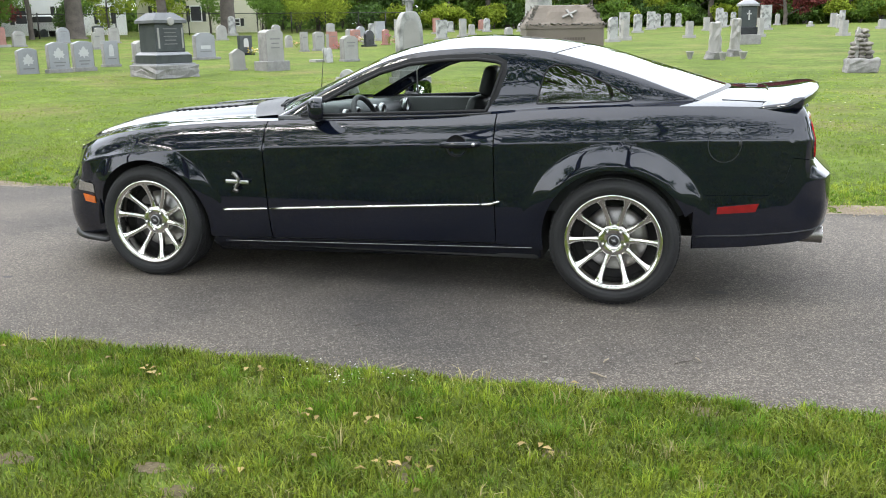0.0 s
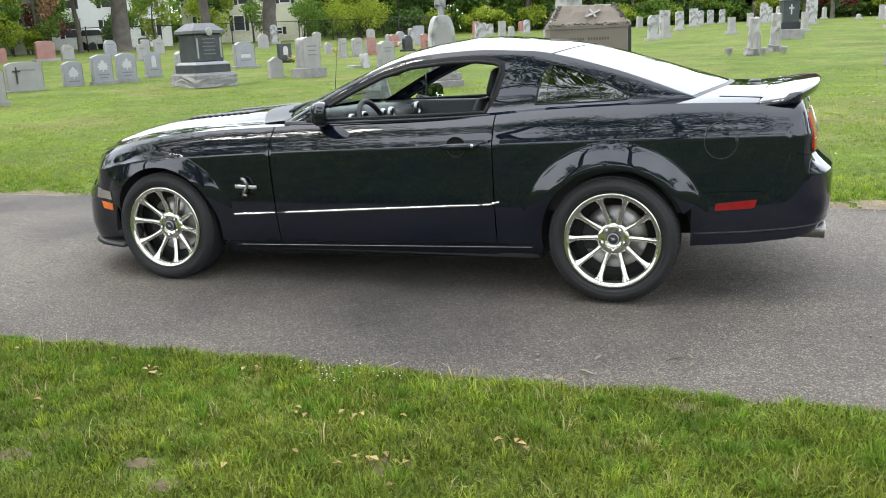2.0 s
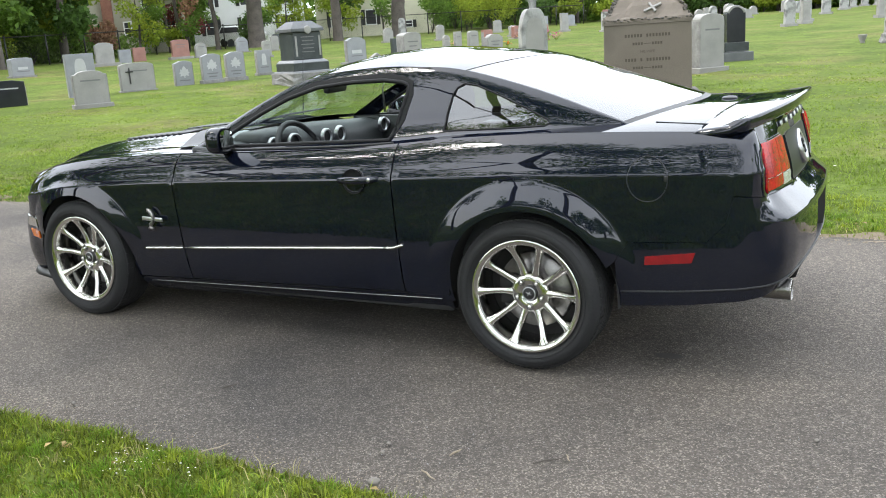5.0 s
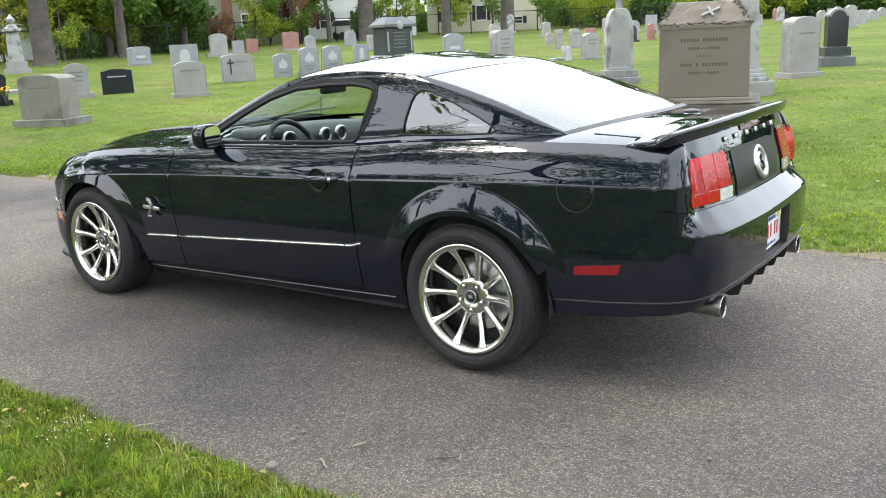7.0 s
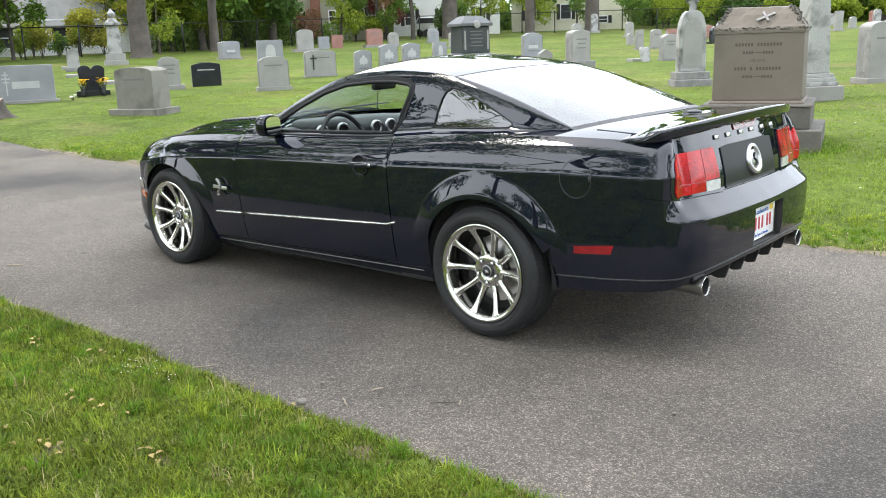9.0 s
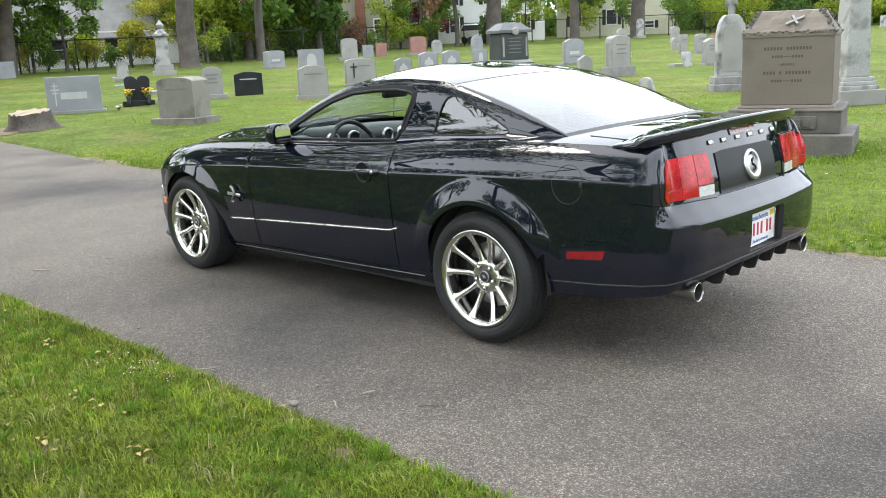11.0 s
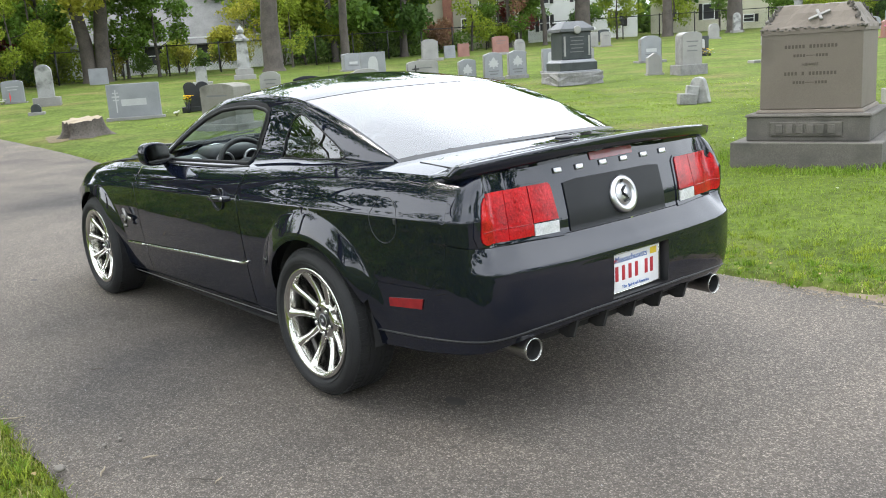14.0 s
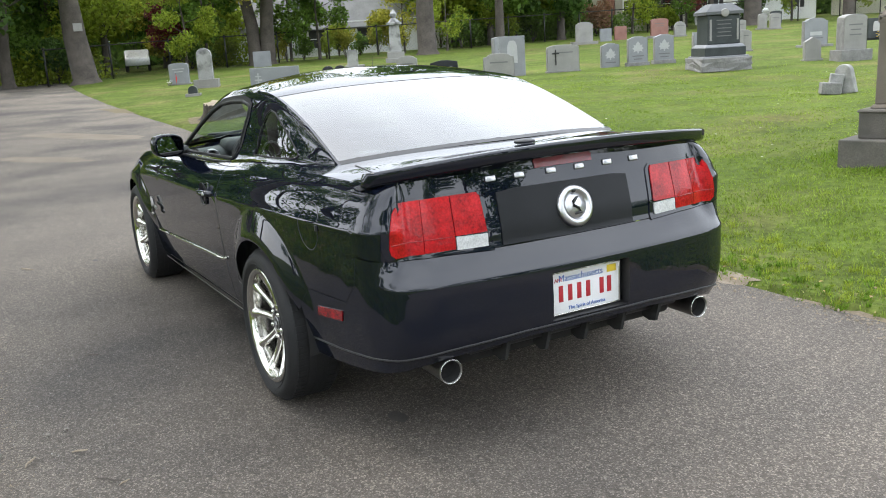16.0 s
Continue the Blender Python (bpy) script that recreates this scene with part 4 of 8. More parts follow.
bm = bmesh.new()
for a in ((-.158, .158, .463, .469), (-.158, .158, .623, .629), (-.160, -.154, .463, .629), (.154, .160, .463, .629)):
    box(bm, px + .003, px + .014, a[0], a[1], a[2], a[3], .002)
part("plate_frame", bm, CHROME, plate)
for y in (-.118, -.076, -.034, .008, .072, .108):
    bm = bmesh.new()
    box(bm, px + .009, px + .0115, y - .010, y + .010, .512, .574, .001)
    part("number_bar", bm, PLATE_RED, plate)
bm = bmesh.new()
box(bm, px + .009, px + .0115, .098, .142, .588, .616, .001)
part("plate_sticker", bm, PLATE_YELLOW, plate)


def words(text, size, m, mat, parent, name="lettering", align='CENTER', depth=.0008):
    """Writing as a thin mesh."""
    c = bpy.data.curves.new(name, 'FONT')
    c.body, c.size, c.align_x, c.align_y, c.extrude = text, size, align, 'CENTER', depth
    o = bpy.data.objects.new(name, c)
    scene.collection.objects.link(o)
    me = bpy.data.meshes.new_from_object(o.evaluated_get(bpy.context.evaluated_depsgraph_get()))
    bpy.data.objects.remove(o)
    ob = place_mesh(name, me, mat, parent, "", False)
    ob.matrix_basis = m
    return ob


words("Massachusetts", .036, pose(px + .011, -.025, .600, 90, 0, 90), PLATE_BLUE, plate)
words("The Spirit of America", .020, pose(px + .011, 0, .484, 90, 0, 90), PLATE_BLUE, plate)
words("APR", .020, pose(px + .011, -.130, .596, 90, 0, 90), PLATE_RED, plate)

# exhaust and diffuser
for sg in (1, -1):
    bm = bmesh.new()
    prof = [(.040, -.16), (.043, -.02), (.045, 0), (.0435, .003), (.040, 0), (.037, -.05), (.036, -.15)]
    lathe(bm, prof, 32)
    bmesh.ops.transform(bm, matrix=pose(2.385, -.59 * sg, .348) @ pose(0, 0, 0, 0, 0, -90), verts=bm.verts)
    bmesh.ops.recalc_face_normals(bm, faces=bm.faces)
    tip_ob = part("exhaust_tip", bm, STEEL, car)
    bm = bmesh.new()
    tube(bm, [(2.386, -.59 * sg + .0435 * math.cos(a), .348 + .0435 * math.sin(a)) for a in np.linspace(0, 2 * math.pi, 33)], .0018, 6, False)
    part("tip_rim", bm, CHROME, tip_ob)
    bm = bmesh.new()
    lathe(bm, [(.001, -.045), (.040, -.045)], 24)
    bmesh.ops.transform(bm, matrix=pose(2.385, -.59 * sg, .348) @ pose(0, 0, 0, 0, 0, -90), verts=bm.verts)
    lathe(bm, [(.0383, -.003), (.0350, -.05)], 24)
    bmesh.ops.transform(bm, matrix=pose(2.385, -.59 * sg, .348) @ pose(0, 0, 0, 0, 0, -90), verts=bm.verts[-48:])
    part("pipe_mouth", bm, UNDER, tip_ob)
    bm = bmesh.new()
    tube(bm, [(2.26, -.59 * sg, .348), (2.0, -.55 * sg, .33), (1.8, -.5 * sg, .30)], .030, 12)
    part("exhaust_pipe", bm, STEEL, car)
bm = bmesh.new()
box(bm, 2.05, 2.36, -.50, .50, .375, .43, .02)
part("diffuser", bm, TRIM, car)
for y in (-.36, -.18, .0, .18, .36):
    bm = bmesh.new()
    slab(bm, [(2.18, .39), (2.40, .415), (2.375, .335), (2.34, .328), (2.22, .36)], .014, Matrix.Translation((0, y, 0)))
    part("diffuser_fin", bm, UNDER, car, smooth=False)

# wheels
def wheel():
    w = new("wheel")
    bm = bmesh.new()
    prof = [(.252, .10), (.262, .112), (.285, .122), (.300, .118), (.318, .104), (.327, .088), (.331, .070)]
    full = prof + [(.332, .02), (.332, -.02), (.331, -.07)] + [(r, -a) for r, a in prof[::-1]][1:]
    lathe(bm, full + [(.245, -.09), (.245, .09)], 96, closed=True)
    bmesh.ops.recalc_face_normals(bm, faces=bm.faces)
    tyre = part("tyre", bm, TYRE, w)
    bm = bmesh.new()                                      # tread blocks at the shoulders
    for k in range(72):
        a = 2 * math.pi * k / 72
        for y0 in (-.085, .045):
            box(bm, -.0115, .0115, y0, y0 + .040, .325, .334, 0, Matrix.Rotation(a, 4, 'Y'))
    for y0 in (-.037, -.006, .024):
        lathe(bm, [(.325, y0), (.334, y0 + .001), (.334, y0 + .014), (.325, y0 + .015)], 72)
    part("tread", bm, TYRE, tyre, smooth=False)
    bm = bmesh.new()
    for r in (.272, .306):
        lathe(bm, [(r - .002, .117 if r < .3 else .113), (r, .121 if r < .3 else .1165), (r + .002, .117 if r < .3 else .112)], 72)
    part("sidewall_rib", bm, TYRE, tyre)
    bm = bmesh.new()
    lathe(bm, [(.252, .100), (.251, .109), (.248, .112), (.243, .1125), (.229, .108), (.225, .103), (.221, .085), (.217, .0), (.225, -.09), (.25, -.10)], 80)
    bmesh.ops.recalc_face_normals(bm, faces=bm.faces)
    rim = part("rim", bm, WHEEL, w)
    for k in range(10):
        bm = bmesh.new()
        # each spoke bows inwards, is ridged along its middle, leans from its lug and flares into the rim
        st = [(.060, .021, .050, .0), (.080, .0185, .052, .0), (.105, .0155, .055, .002), (.135, .0145, .061, .003), (.165, .0145, .071, .003), (.195, .0155, .084, .002), (.212, .019, .093, .001), (.224, .028, .099, .0)]
        rows = []
        for rr, hw, y, off in st:
            o = off * (1 if k % 2 else -1)
            rows.append([bm.verts.new((o + p, q, rr)) for p, q in ((-hw, y - .030), (-hw, y - .011), (-hw * .72, y - .004), (-hw * .25, y), (hw * .25, y), (hw * .72, y - .004), (hw, y - .011), (hw, y - .030))])
        for a, b in zip(rows, rows[1:]):
            for q in range(7):
                bm.faces.new((a[q], a[q + 1], b[q + 1], b[q]))
        bmesh.ops.recalc_face_normals(bm, faces=bm.faces)
        ob = part("spoke", bm, WHEEL, rim)
        ob.matrix_basis = Matrix.Rotation(radians(18 + 36 * k), 4, 'Y')
    bm = bmesh.new()
    lathe(bm, [(.001, .050), (.036, .050), (.040, .053), (.060, .055), (.076, .053), (.088, .046), (.092, .030), (.092, 0)], 48)
    hub = part("hub", bm, WHEEL, rim)
    bm = bmesh.new()
    lathe(bm, [(.001, .061), (.027, .060), (.033, .057), (.035, .050)], 32)
    part("centre_cap", bm, TRIM, rim)
    bm = bmesh.new()
    lathe(bm, [(.0265, .0605), (.0285, .0615), (.0305, .0595)], 32)
    part("cap_ring", bm, SILVER, rim)
    bm = bmesh.new()
    for a, b in (((-.012, .0625, -.004), (.012, .0625, .006)), ((-.006, .0625, .008), (.006, .0625, -.008))):
        tube(bm, [a, b], .0022, 6)
    part("cap_mark", bm, SILVER, rim)
    for k in range(5):
        bm = bmesh.new()
        lathe(bm, [(.0165, .0555), (.0150, .0565), (.0140, .0480), (.001, .0475)], 18)
        seat_ob = part("lug_recess", bm, TRIM, rim)
        seat_ob.matrix_basis = Matrix.Translation((.058 * math.cos(radians(-90 + 72 * k)), .0012, .058 * math.sin(radians(-90 + 72 * k))))
        bm = bmesh.new()
        lathe(bm, [(.001, .068), (.007, .066), (.0100, .060), (.0105, .044)], 10)
        ob = part("lug_nut", bm, CHROME, rim)
        ob.matrix_basis = Matrix.Translation((.058 * math.cos(radians(-90 + 72 * k)), 0, .058 * math.sin(radians(-90 + 72 * k))))
    bm = bmesh.new()
    lathe(bm, [(.07, -.012), (.165, -.010), (.168, -.016), (.168, -.034), (.07, -.036)], 60)
    part("brake_disc", bm, STEEL, w)
    bm = bmesh.new()
    box(bm, .07, .16, -.045, .012, -.07, .07, .012)
    part("brake_caliper", bm, UNDER, w)
    bm = bmesh.new()
    lathe(bm, [(.001, -.05), (.235, -.05)], 40)
    part("wheel_back", bm, UNDER, w)
    return w


first = wheel()
first.parent = car
# a wheel's outer face is at +y in its own frame
first.matrix_basis = pose(WHEELS_X, -.818, HUB_Z, 0, 0, 180)
for m in (pose(-WHEELS_X, -.818, HUB_Z, 0, -9, 180), pose(WHEELS_X, .818, HUB_Z, 0, 20, 0), pose(-WHEELS_X, .818, HUB_Z, 0, 5, 0)):
    copy_thing(first, m)

# underbody, wheel wells
bm = bmesh.new()
box(bm, -.98, .98, -.78, .78, .19, .30, .02)
box(bm, -2.15, -.95, -.52, .52, .20, .55, .03)
box(bm, .95, 2.30, -.52, .52, .32, .60, .03)
part("floor_pan", bm, UNDER, car)
# dark backing added behind the sill gap so no light shows through
for sg in (1, -1):
    bm = bmesh.new()
    box(bm, -.97, .96, .77, .832, .20, .36, .01, Matrix.Diagonal((1, sg, 1, 1)))
    bmesh.ops.recalc_face_normals(bm, faces=bm.faces)
    part("sill_backing", bm, UNDER, car)
for cx in (-WHEELS_X, WHEELS_X):
    for sg in (1, -1):
        bm = bmesh.new()
        pts = [(cx + .392 * math.cos(radians(a)), HUB_Z + .392 * math.sin(radians(a))) for a in np.linspace(-6, 186, 32)]
        a = [bm.verts.new((x, -.875 * sg, z)) for x, z in pts]
        b = [bm.verts.new((x, -.50 * sg, z)) for x, z in pts]
        for k in range(len(pts) - 1):
            bm.faces.new((a[k], a[k + 1], b[k + 1], b[k]))
        bm.faces.new(b)
        part("wheel_well", bm, UNDER, car)

# interior
bm = bmesh.new()
rows = [[(x, y, z + .02 * math.cos(y * 4)) for y in np.linspace(-.70, .70, 16)] for x, z in ((-.85, .935), (-.60, .955), (-.42, .965), (-.33, .945), (-.30, .88), (-.32, .70), (-.36, .55))]
rv = [[bm.verts.new(p) for p in r] for r in rows]
for a, b in zip(rv, rv[1:]):
    for k in range(15):
        bm.faces.new((a[k], a[k + 1], b[k + 1], b[k]))
bmesh.ops.recalc_face_normals(bm, faces=bm.faces)
dash = part("dashboard", bm, DASH, car)
bm = bmesh.new()
box(bm, -.48, -.27, -.56, -.20, .90, .995, .04)
part("gauge_hood", bm, DASH, dash)
for y in (-.655, -.47, -.29, .02, .16, .655):
    bm = bmesh.new()
    r = .052 if y in (-.47, -.29) else .042
    lathe(bm, [(r - .008, .0), (r - .004, .010), (r, .012), (r + .006, .006), (r + .007, -.01)], 28)
    bmesh.ops.transform(bm, matrix=pose(-.262, y, .905) @ pose(0, 0, 0, 0, 0, -90), verts=bm.verts)
    ring = part("dial_ring" if y in (-.47, -.29) else "air_vent", bm, SILVER, dash)
    bm = bmesh.new()
    lathe(bm, [(.001, 0), (r - .004, 0)], 24)
    bmesh.ops.transform(bm, matrix=pose(-.266, y, .905) @ pose(0, 0, 0, 0, 0, -90), verts=bm.verts)
    part("dial_face", bm, TRIM, ring)
bm = bmesh.new()
tube(bm, [(.0, .178 * math.cos(a), .178 * math.sin(a)) for a in np.linspace(0, 2 * math.pi, 41)], .016, 10, False)
M_ST = pose(-.15, -.38, .862, 0, -22, 0)
bmesh.ops.transform(bm, matrix=M_ST, verts=bm.verts)
steer = part("steering_wheel", bm, LEATHER, car)
bm = bmesh.new()
for a in (radians(8), radians(172), radians(270)):
    tube(bm, [(0, .05 * math.cos(a), .05 * math.sin(a)), (-.01, .12 * math.cos(a), .12 * math.sin(a)), (0, .178 * math.cos(a), .178 * math.sin(a))], [.022, .014, .012], 8)
bmesh.ops.transform(bm, matrix=M_ST, verts=bm.verts)
part("wheel_spokes", bm, SILVER, steer)
bm = bmesh.new()
bmesh.ops.create_uvsphere(bm, u_segments=20, v_segments=12, radius=1, matrix=M_ST @ Matrix.Diagonal((.035, .075, .065, 1)))
part("wheel_centre", bm, LEATHER, steer)


def seat(y, back):
    st = new("front_seat")
    st.parent = car
    bm = bmesh.new()
    box(bm, .02 + back, .56 + back, y - .25, y + .25, .42, .60, .06, seg=4)
    part("seat_cushion", bm, LEATHER, st)
    bm = bmesh.new()
    box(bm, -.07, .07, -.26, .26, .0, .50, .06, pose(.56 + back, y, .52, 0, 18, 0), 4, .86)
    part("backrest", bm, LEATHER, st)
    bm = bmesh.new()
    box(bm, -.05, .05, -.14, .14, .0, .20, .045, pose(.735 + back, y, .985, 0, 12, 0), 4, .85)
    part("headrest", bm, LEATHER, st)
    for d in (-.06, .06):
        bm = bmesh.new()
        tube(bm, [(.715 + back, y + d, .94), (.74 + back, y + d, 1.05)], .006, 8)
        part("headrest_post", bm, SILVER, st)


seat(-.38, .06), seat(.38, -.33)
bm = bmesh.new()
box(bm, 1.0, 1.45, -.58, .58, .45, .62, .05)
box(bm, -.06, .06, -.58, .58, 0, .46, .05, pose(1.45, 0, .55, 0, 20, 0))
part("rear_seat", bm, LEATHER, car)
bm = bmesh.new()
box(bm, 1.60, 1.95, -.60, .60, .99, 1.02, .01)
part("parcel_shelf", bm, DASH, car)
bm = bmesh.new()
box(bm, -.35, .95, -.10, .10, .28, .62, .04)
part("centre_console", bm, DASH, car)
for sg in (1, -1):
    bm = bmesh.new()
    box(bm, -.55, .74, .735, .80, .28, .955, .015, Matrix.Diagonal((1, sg, 1, 1)))
    bmesh.ops.recalc_face_normals(bm, faces=bm.faces)
    card = part("door_trim", bm, DASH, car)
    bm = bmesh.new()
    box(bm, .16, .27, .715, .735, .865, .893, .008, Matrix.Diagonal((1, sg, 1, 1)))
    bmesh.ops.recalc_face_normals(bm, faces=bm.faces)
    part("inner_handle", bm, SILVER, card)
    bm = bmesh.new()
    box(bm, -.30, .35, .68, .74, .62, .69, .025, Matrix.Diagonal((1, sg, 1, 1)))
    bmesh.ops.recalc_face_normals(bm, faces=bm.faces)
    part("armrest", bm, LEATHER, card)
    bm = bmesh.new()
    lathe(bm, [(.001, .004), (.030, .003), (.036, .008), (.042, .004), (.044, -.004)], 26)
    bmesh.ops.transform(bm, matrix=pose(-.30, .73 * sg, .90, 0, 0, 180 if sg > 0 else 0), verts=bm.verts)
    part("tweeter_ring", bm, SILVER, card)
    bm = bmesh.new()
    box(bm, .76, 1.7, .70, .76, .45, 1.0, .015, Matrix.Diagonal((1, sg, 1, 1)))
    bmesh.ops.recalc_face_normals(bm, faces=bm.faces)
    part("rear_trim", bm, DASH, car)
bm = bmesh.new()
box(bm, -.02, .02, -.12, .12, -.032, .032, .015, pose(-.155, 0, 1.192, 0, 8, 8))
mir = part("inside_mirror", bm, TRIM, car)
bm = bmesh.new()
tube(bm, [(-.165, 0, 1.20), (-.20, 0, 1.222)], .008, 8)
part("mirror_stem", bm, TRIM, mir)
# headliner closes the cabin from above
P, Q = np.meshgrid(np.linspace(1.98, 4.98, 14), np.linspace(-.96, .96, 14), indexing='ij')
V = roof_at(P, Q).reshape(-1, 3) - (0, 0, .022)
i = (np.arange(13)[:, None] * 14 + np.arange(13)[None, :]).ravel()
from_arrays("headliner", V, np.stack([i, i + 14, i + 15, i + 1], 1), DASH, car, "", True)
# hanging cord, wiper arms, whip aerial
bm = bmesh.new()
tube(bm, [(-.06, .42, 1.225), (-.10, .42, 1.15), (-.10, .43, 1.003)], [.002, .004, .007], 8)
part("hanging_cord", bm, SILVER, car, "silver cord with a small pendant")
for y0, y1 in ((-.55, -.05), (.0, .5)):
    bm = bmesh.new()
    P = roof_at(np.array([.10, .22, .30]), np.array([y0, (y0 + y1) / 2, y1]) / .78)
    tube(bm, [tuple(p + (-.01, 0, .012)) for p in P], [.008, .007, .005], 6)
    part("wiper", bm, TRIM, car)
bm = bmesh.new()
P = [(-.80 + .25 * (abs(y) / .74) ** 2 - .05, y) for y in np.linspace(-.72, .72, 24)]
a = [bm.verts.new((x - .10, y, float(top_z(x - .10, y)) + .006)) for x, y in P]
b = [bm.verts.new((x + .08, y, float(top_z(x + .08, y)) + .016)) for x, y in P]
for k in range(23):
    bm.faces.new((a[k], b[k], b[k + 1], a[k + 1]))
part("cowl_panel", bm, TRIM, car)
bm = bmesh.new()
tube(bm, [(-.95, .72, .90), (-.93, .72, 1.1), (-.89, .72, 1.42)], [.004, .0025, .0018], 6)
part("aerial", bm, TRIM, car)


# ---- gravestones ----
GREY = material("grey_granite", (0.167, 0.174, 0.186), 0.55, alt=(0.236, 0.242, 0.254), scale=2.5, fine=160, bump=0.12, bump_scale=120)
PALE = material("pale_granite", (0.188, 0.184, 0.174), 0.65, alt=(0.272, 0.265, 0.249), scale=2.2, fine=120, spots=(0.186, 0.180, 0.167), spot_scale=3.5, spot_at=(0.58, 0.78), bump=0.15, bump_scale=90)
MARBLE = material("weathered_marble", (0.235, 0.235, 0.226), 0.75, alt=(0.335, 0.335, 0.324), scale=1.8, fine=40, spots=(0.080, 0.080, 0.078), spot_scale=2.6, spot_at=(0.48, 0.66), bump=0.2, bump_scale=60)
ROUGH = material("rock_faced_granite", (0.130, 0.127, 0.124), 0.9, alt=(0.235, 0.230, 0.224), scale=6, fine=45, bump=1.0, bump_scale=22)
DARK = material("dark_polished_granite", (0.028, 0.033, 0.035), 0.3, alt=(0.055, 0.062, 0.064), spec=0.3, scale=4, fine=240, bump=0.02, bump_scale=200)
BLACK = material("black_polished_granite", (0.012, 0.013, 0.017), 0.12, alt=(0.022, 0.023, 0.028), scale=4, fine=240)
PINK = material("red_granite", (0.196, 0.087, 0.070), 0.4, alt=(0.266, 0.133, 0.108), scale=3, fine=180, bump=0.08, bump_scale=120)
BROWN = material("brown_granite", (0.118, 0.098, 0.078), 0.75, alt=(0.158, 0.133, 0.107), scale=1.6, fine=150, spots=(0.085, 0.073, 0.058), spot_scale=1.6, spot_at=(0.5, 0.75), bump=0.15, bump_scale=110)
BROWN_BASE = material("weathered_brown_base", (0.082, 0.074, 0.064), 0.85, alt=(0.135, 0.122, 0.106), scale=2.2, fine=80, spots=(0.056, 0.053, 0.046), spot_scale=2.4, spot_at=(0.5, 0.7), bump=0.25, bump_scale=80)
WEATHERED = material("weathered_grey_stone", (0.150, 0.143, 0.122), 0.9, alt=(0.215, 0.207, 0.182), scale=2.4, fine=60, spots=(0.088, 0.084, 0.068), spot_scale=2.2, spot_at=(0.48, 0.70), bump=0.3, bump_scale=60)
PEBBLE = material("pebble", (0.15, 0.135, 0.115), 0.85, alt=(0.21, 0.19, 0.165), scale=30, fine=120)
LETTER_DARK = material("cut_letters", (0.070, 0.058, 0.046), 0.9)
LETTER_GREY = material("grey_letters", (0.132, 0.132, 0.132), 0.9)
LETTER_PALE = material("pale_letters", (0.33, 0.33, 0.33), 0.8, alt=(0.40, 0.40, 0.40), scale=6, fine=60)
SLATE = material("dark_weathered_granite", (0.066, 0.070, 0.074), 0.6, alt=(0.105, 0.110, 0.114), scale=3, fine=90, bump=0.1, bump_scale=90)
FIELD = material("stone_boulder", (0.112, 0.101, 0.091), 0.9, alt=(0.182, 0.168, 0.154), scale=5, fine=60, bump=0.6, bump_scale=30, objvar=0.25)
BARK = material("bark", (0.042, 0.035, 0.030), 0.95, alt=(0.105, 0.090, 0.076), scale=2.0, fine=24, bump=1.0, bump_scale=14)
STUMP_TOP = material("cut_wood", (0.238, 0.189, 0.133), 0.9, alt=(0.315, 0.266, 0.196), scale=4, fine=50, bump=0.4, bump_scale=40)
CONCRETE = material("concrete", (0.175, 0.169, 0.157), 0.85, alt=(0.245, 0.239, 0.224), scale=2, fine=70, bump=0.2, bump_scale=60)


def stand(x, y, face, sink=0.03, lean=0.0):
    """A pose on the ground whose front looks towards the angle face, in degrees from +x."""
    return pose(x, y, float(rise(x, y)) - sink + 0.01, lean, 0, face + 90)


def top_line(kind, w, h):
    """Outline of a tablet in x and z, from its foot."""
    a = w / 2
    if kind == "serpentine":
        return [(-a, 0), (a, 0), (a, h * .88), (a * .80, h * .90)] + [(a * .78 * math.cos(t), h * .90 + h * .10 * math.sin(t)) for t in np.linspace(.1, math.pi - .1, 13)] + [(-a * .80, h * .90), (-a, h * .88)]
    if kind == "arch":
        return [(-a, 0), (a, 0)] + [(a * math.cos(t), h - a * .95 + a * .95 * math.sin(t)) for t in np.linspace(0, math.pi, 19)]
    if kind == "gothic":
        k = []
        for t in np.linspace(0, 1, 12):
            k.append((a * math.cos(t * 1.30) if t < 1 else 0, h * .52 + h * .48 * math.sin(t * math.pi / 2) ** 0.9))
        k[-1] = (0, h)
        return [(-a, 0), (a, 0)] + k + [(-x, z) for x, z in k[:-1][::-1]]
    if kind == "peak":
        return [(-a, 0), (a, 0), (a, h * .78), (0, h), (-a, h * .78)]
    if kind == "slant":
        return [(-a, 0), (a, 0), (a, h * .93), (a * .3, h), (-a * .3, h), (-a, h * .90)]
    if kind == "heart":
        return [(-a * .7, 0), (a * .7, 0), (a * .95, h * .55), (a, h * .80)] + [(a * .5 + a * .5 * math.cos(t), h * .80 + h * .20 * math.sin(t)) for t in np.linspace(.3, math.pi - .25, 8)] + \
               [(-a * .5 + a * .5 * math.cos(t), h * .80 + h * .20 * math.sin(t)) for t in np.linspace(.25, math.pi - .3, 8)] + [(-a, h * .80), (-a * .95, h * .55)]
    if kind == "leaf":
        half = [(.10, 0), (.10, .14), (.34, .20), (.80, .12), (.70, .30), (1.0, .42), (.72, .52), (.78, .74), (.44, .68), (.30, .84), (0, 1.0)]
        return [(a * p, h * q) for p, q in half] + [(-a * p, h * q) for p, q in half[-2::-1]]
    if kind == "low_arch":
        return [(-a, 0), (a, 0), (a, h * .90)] + [(a * .98 * math.cos(t), h * .90 + h * .10 * math.sin(t)) for t in np.linspace(.12, math.pi - .12, 15)] + [(-a, h * .90)]
    return [(-a, 0), (a, 0), (a, h), (-a, h)]


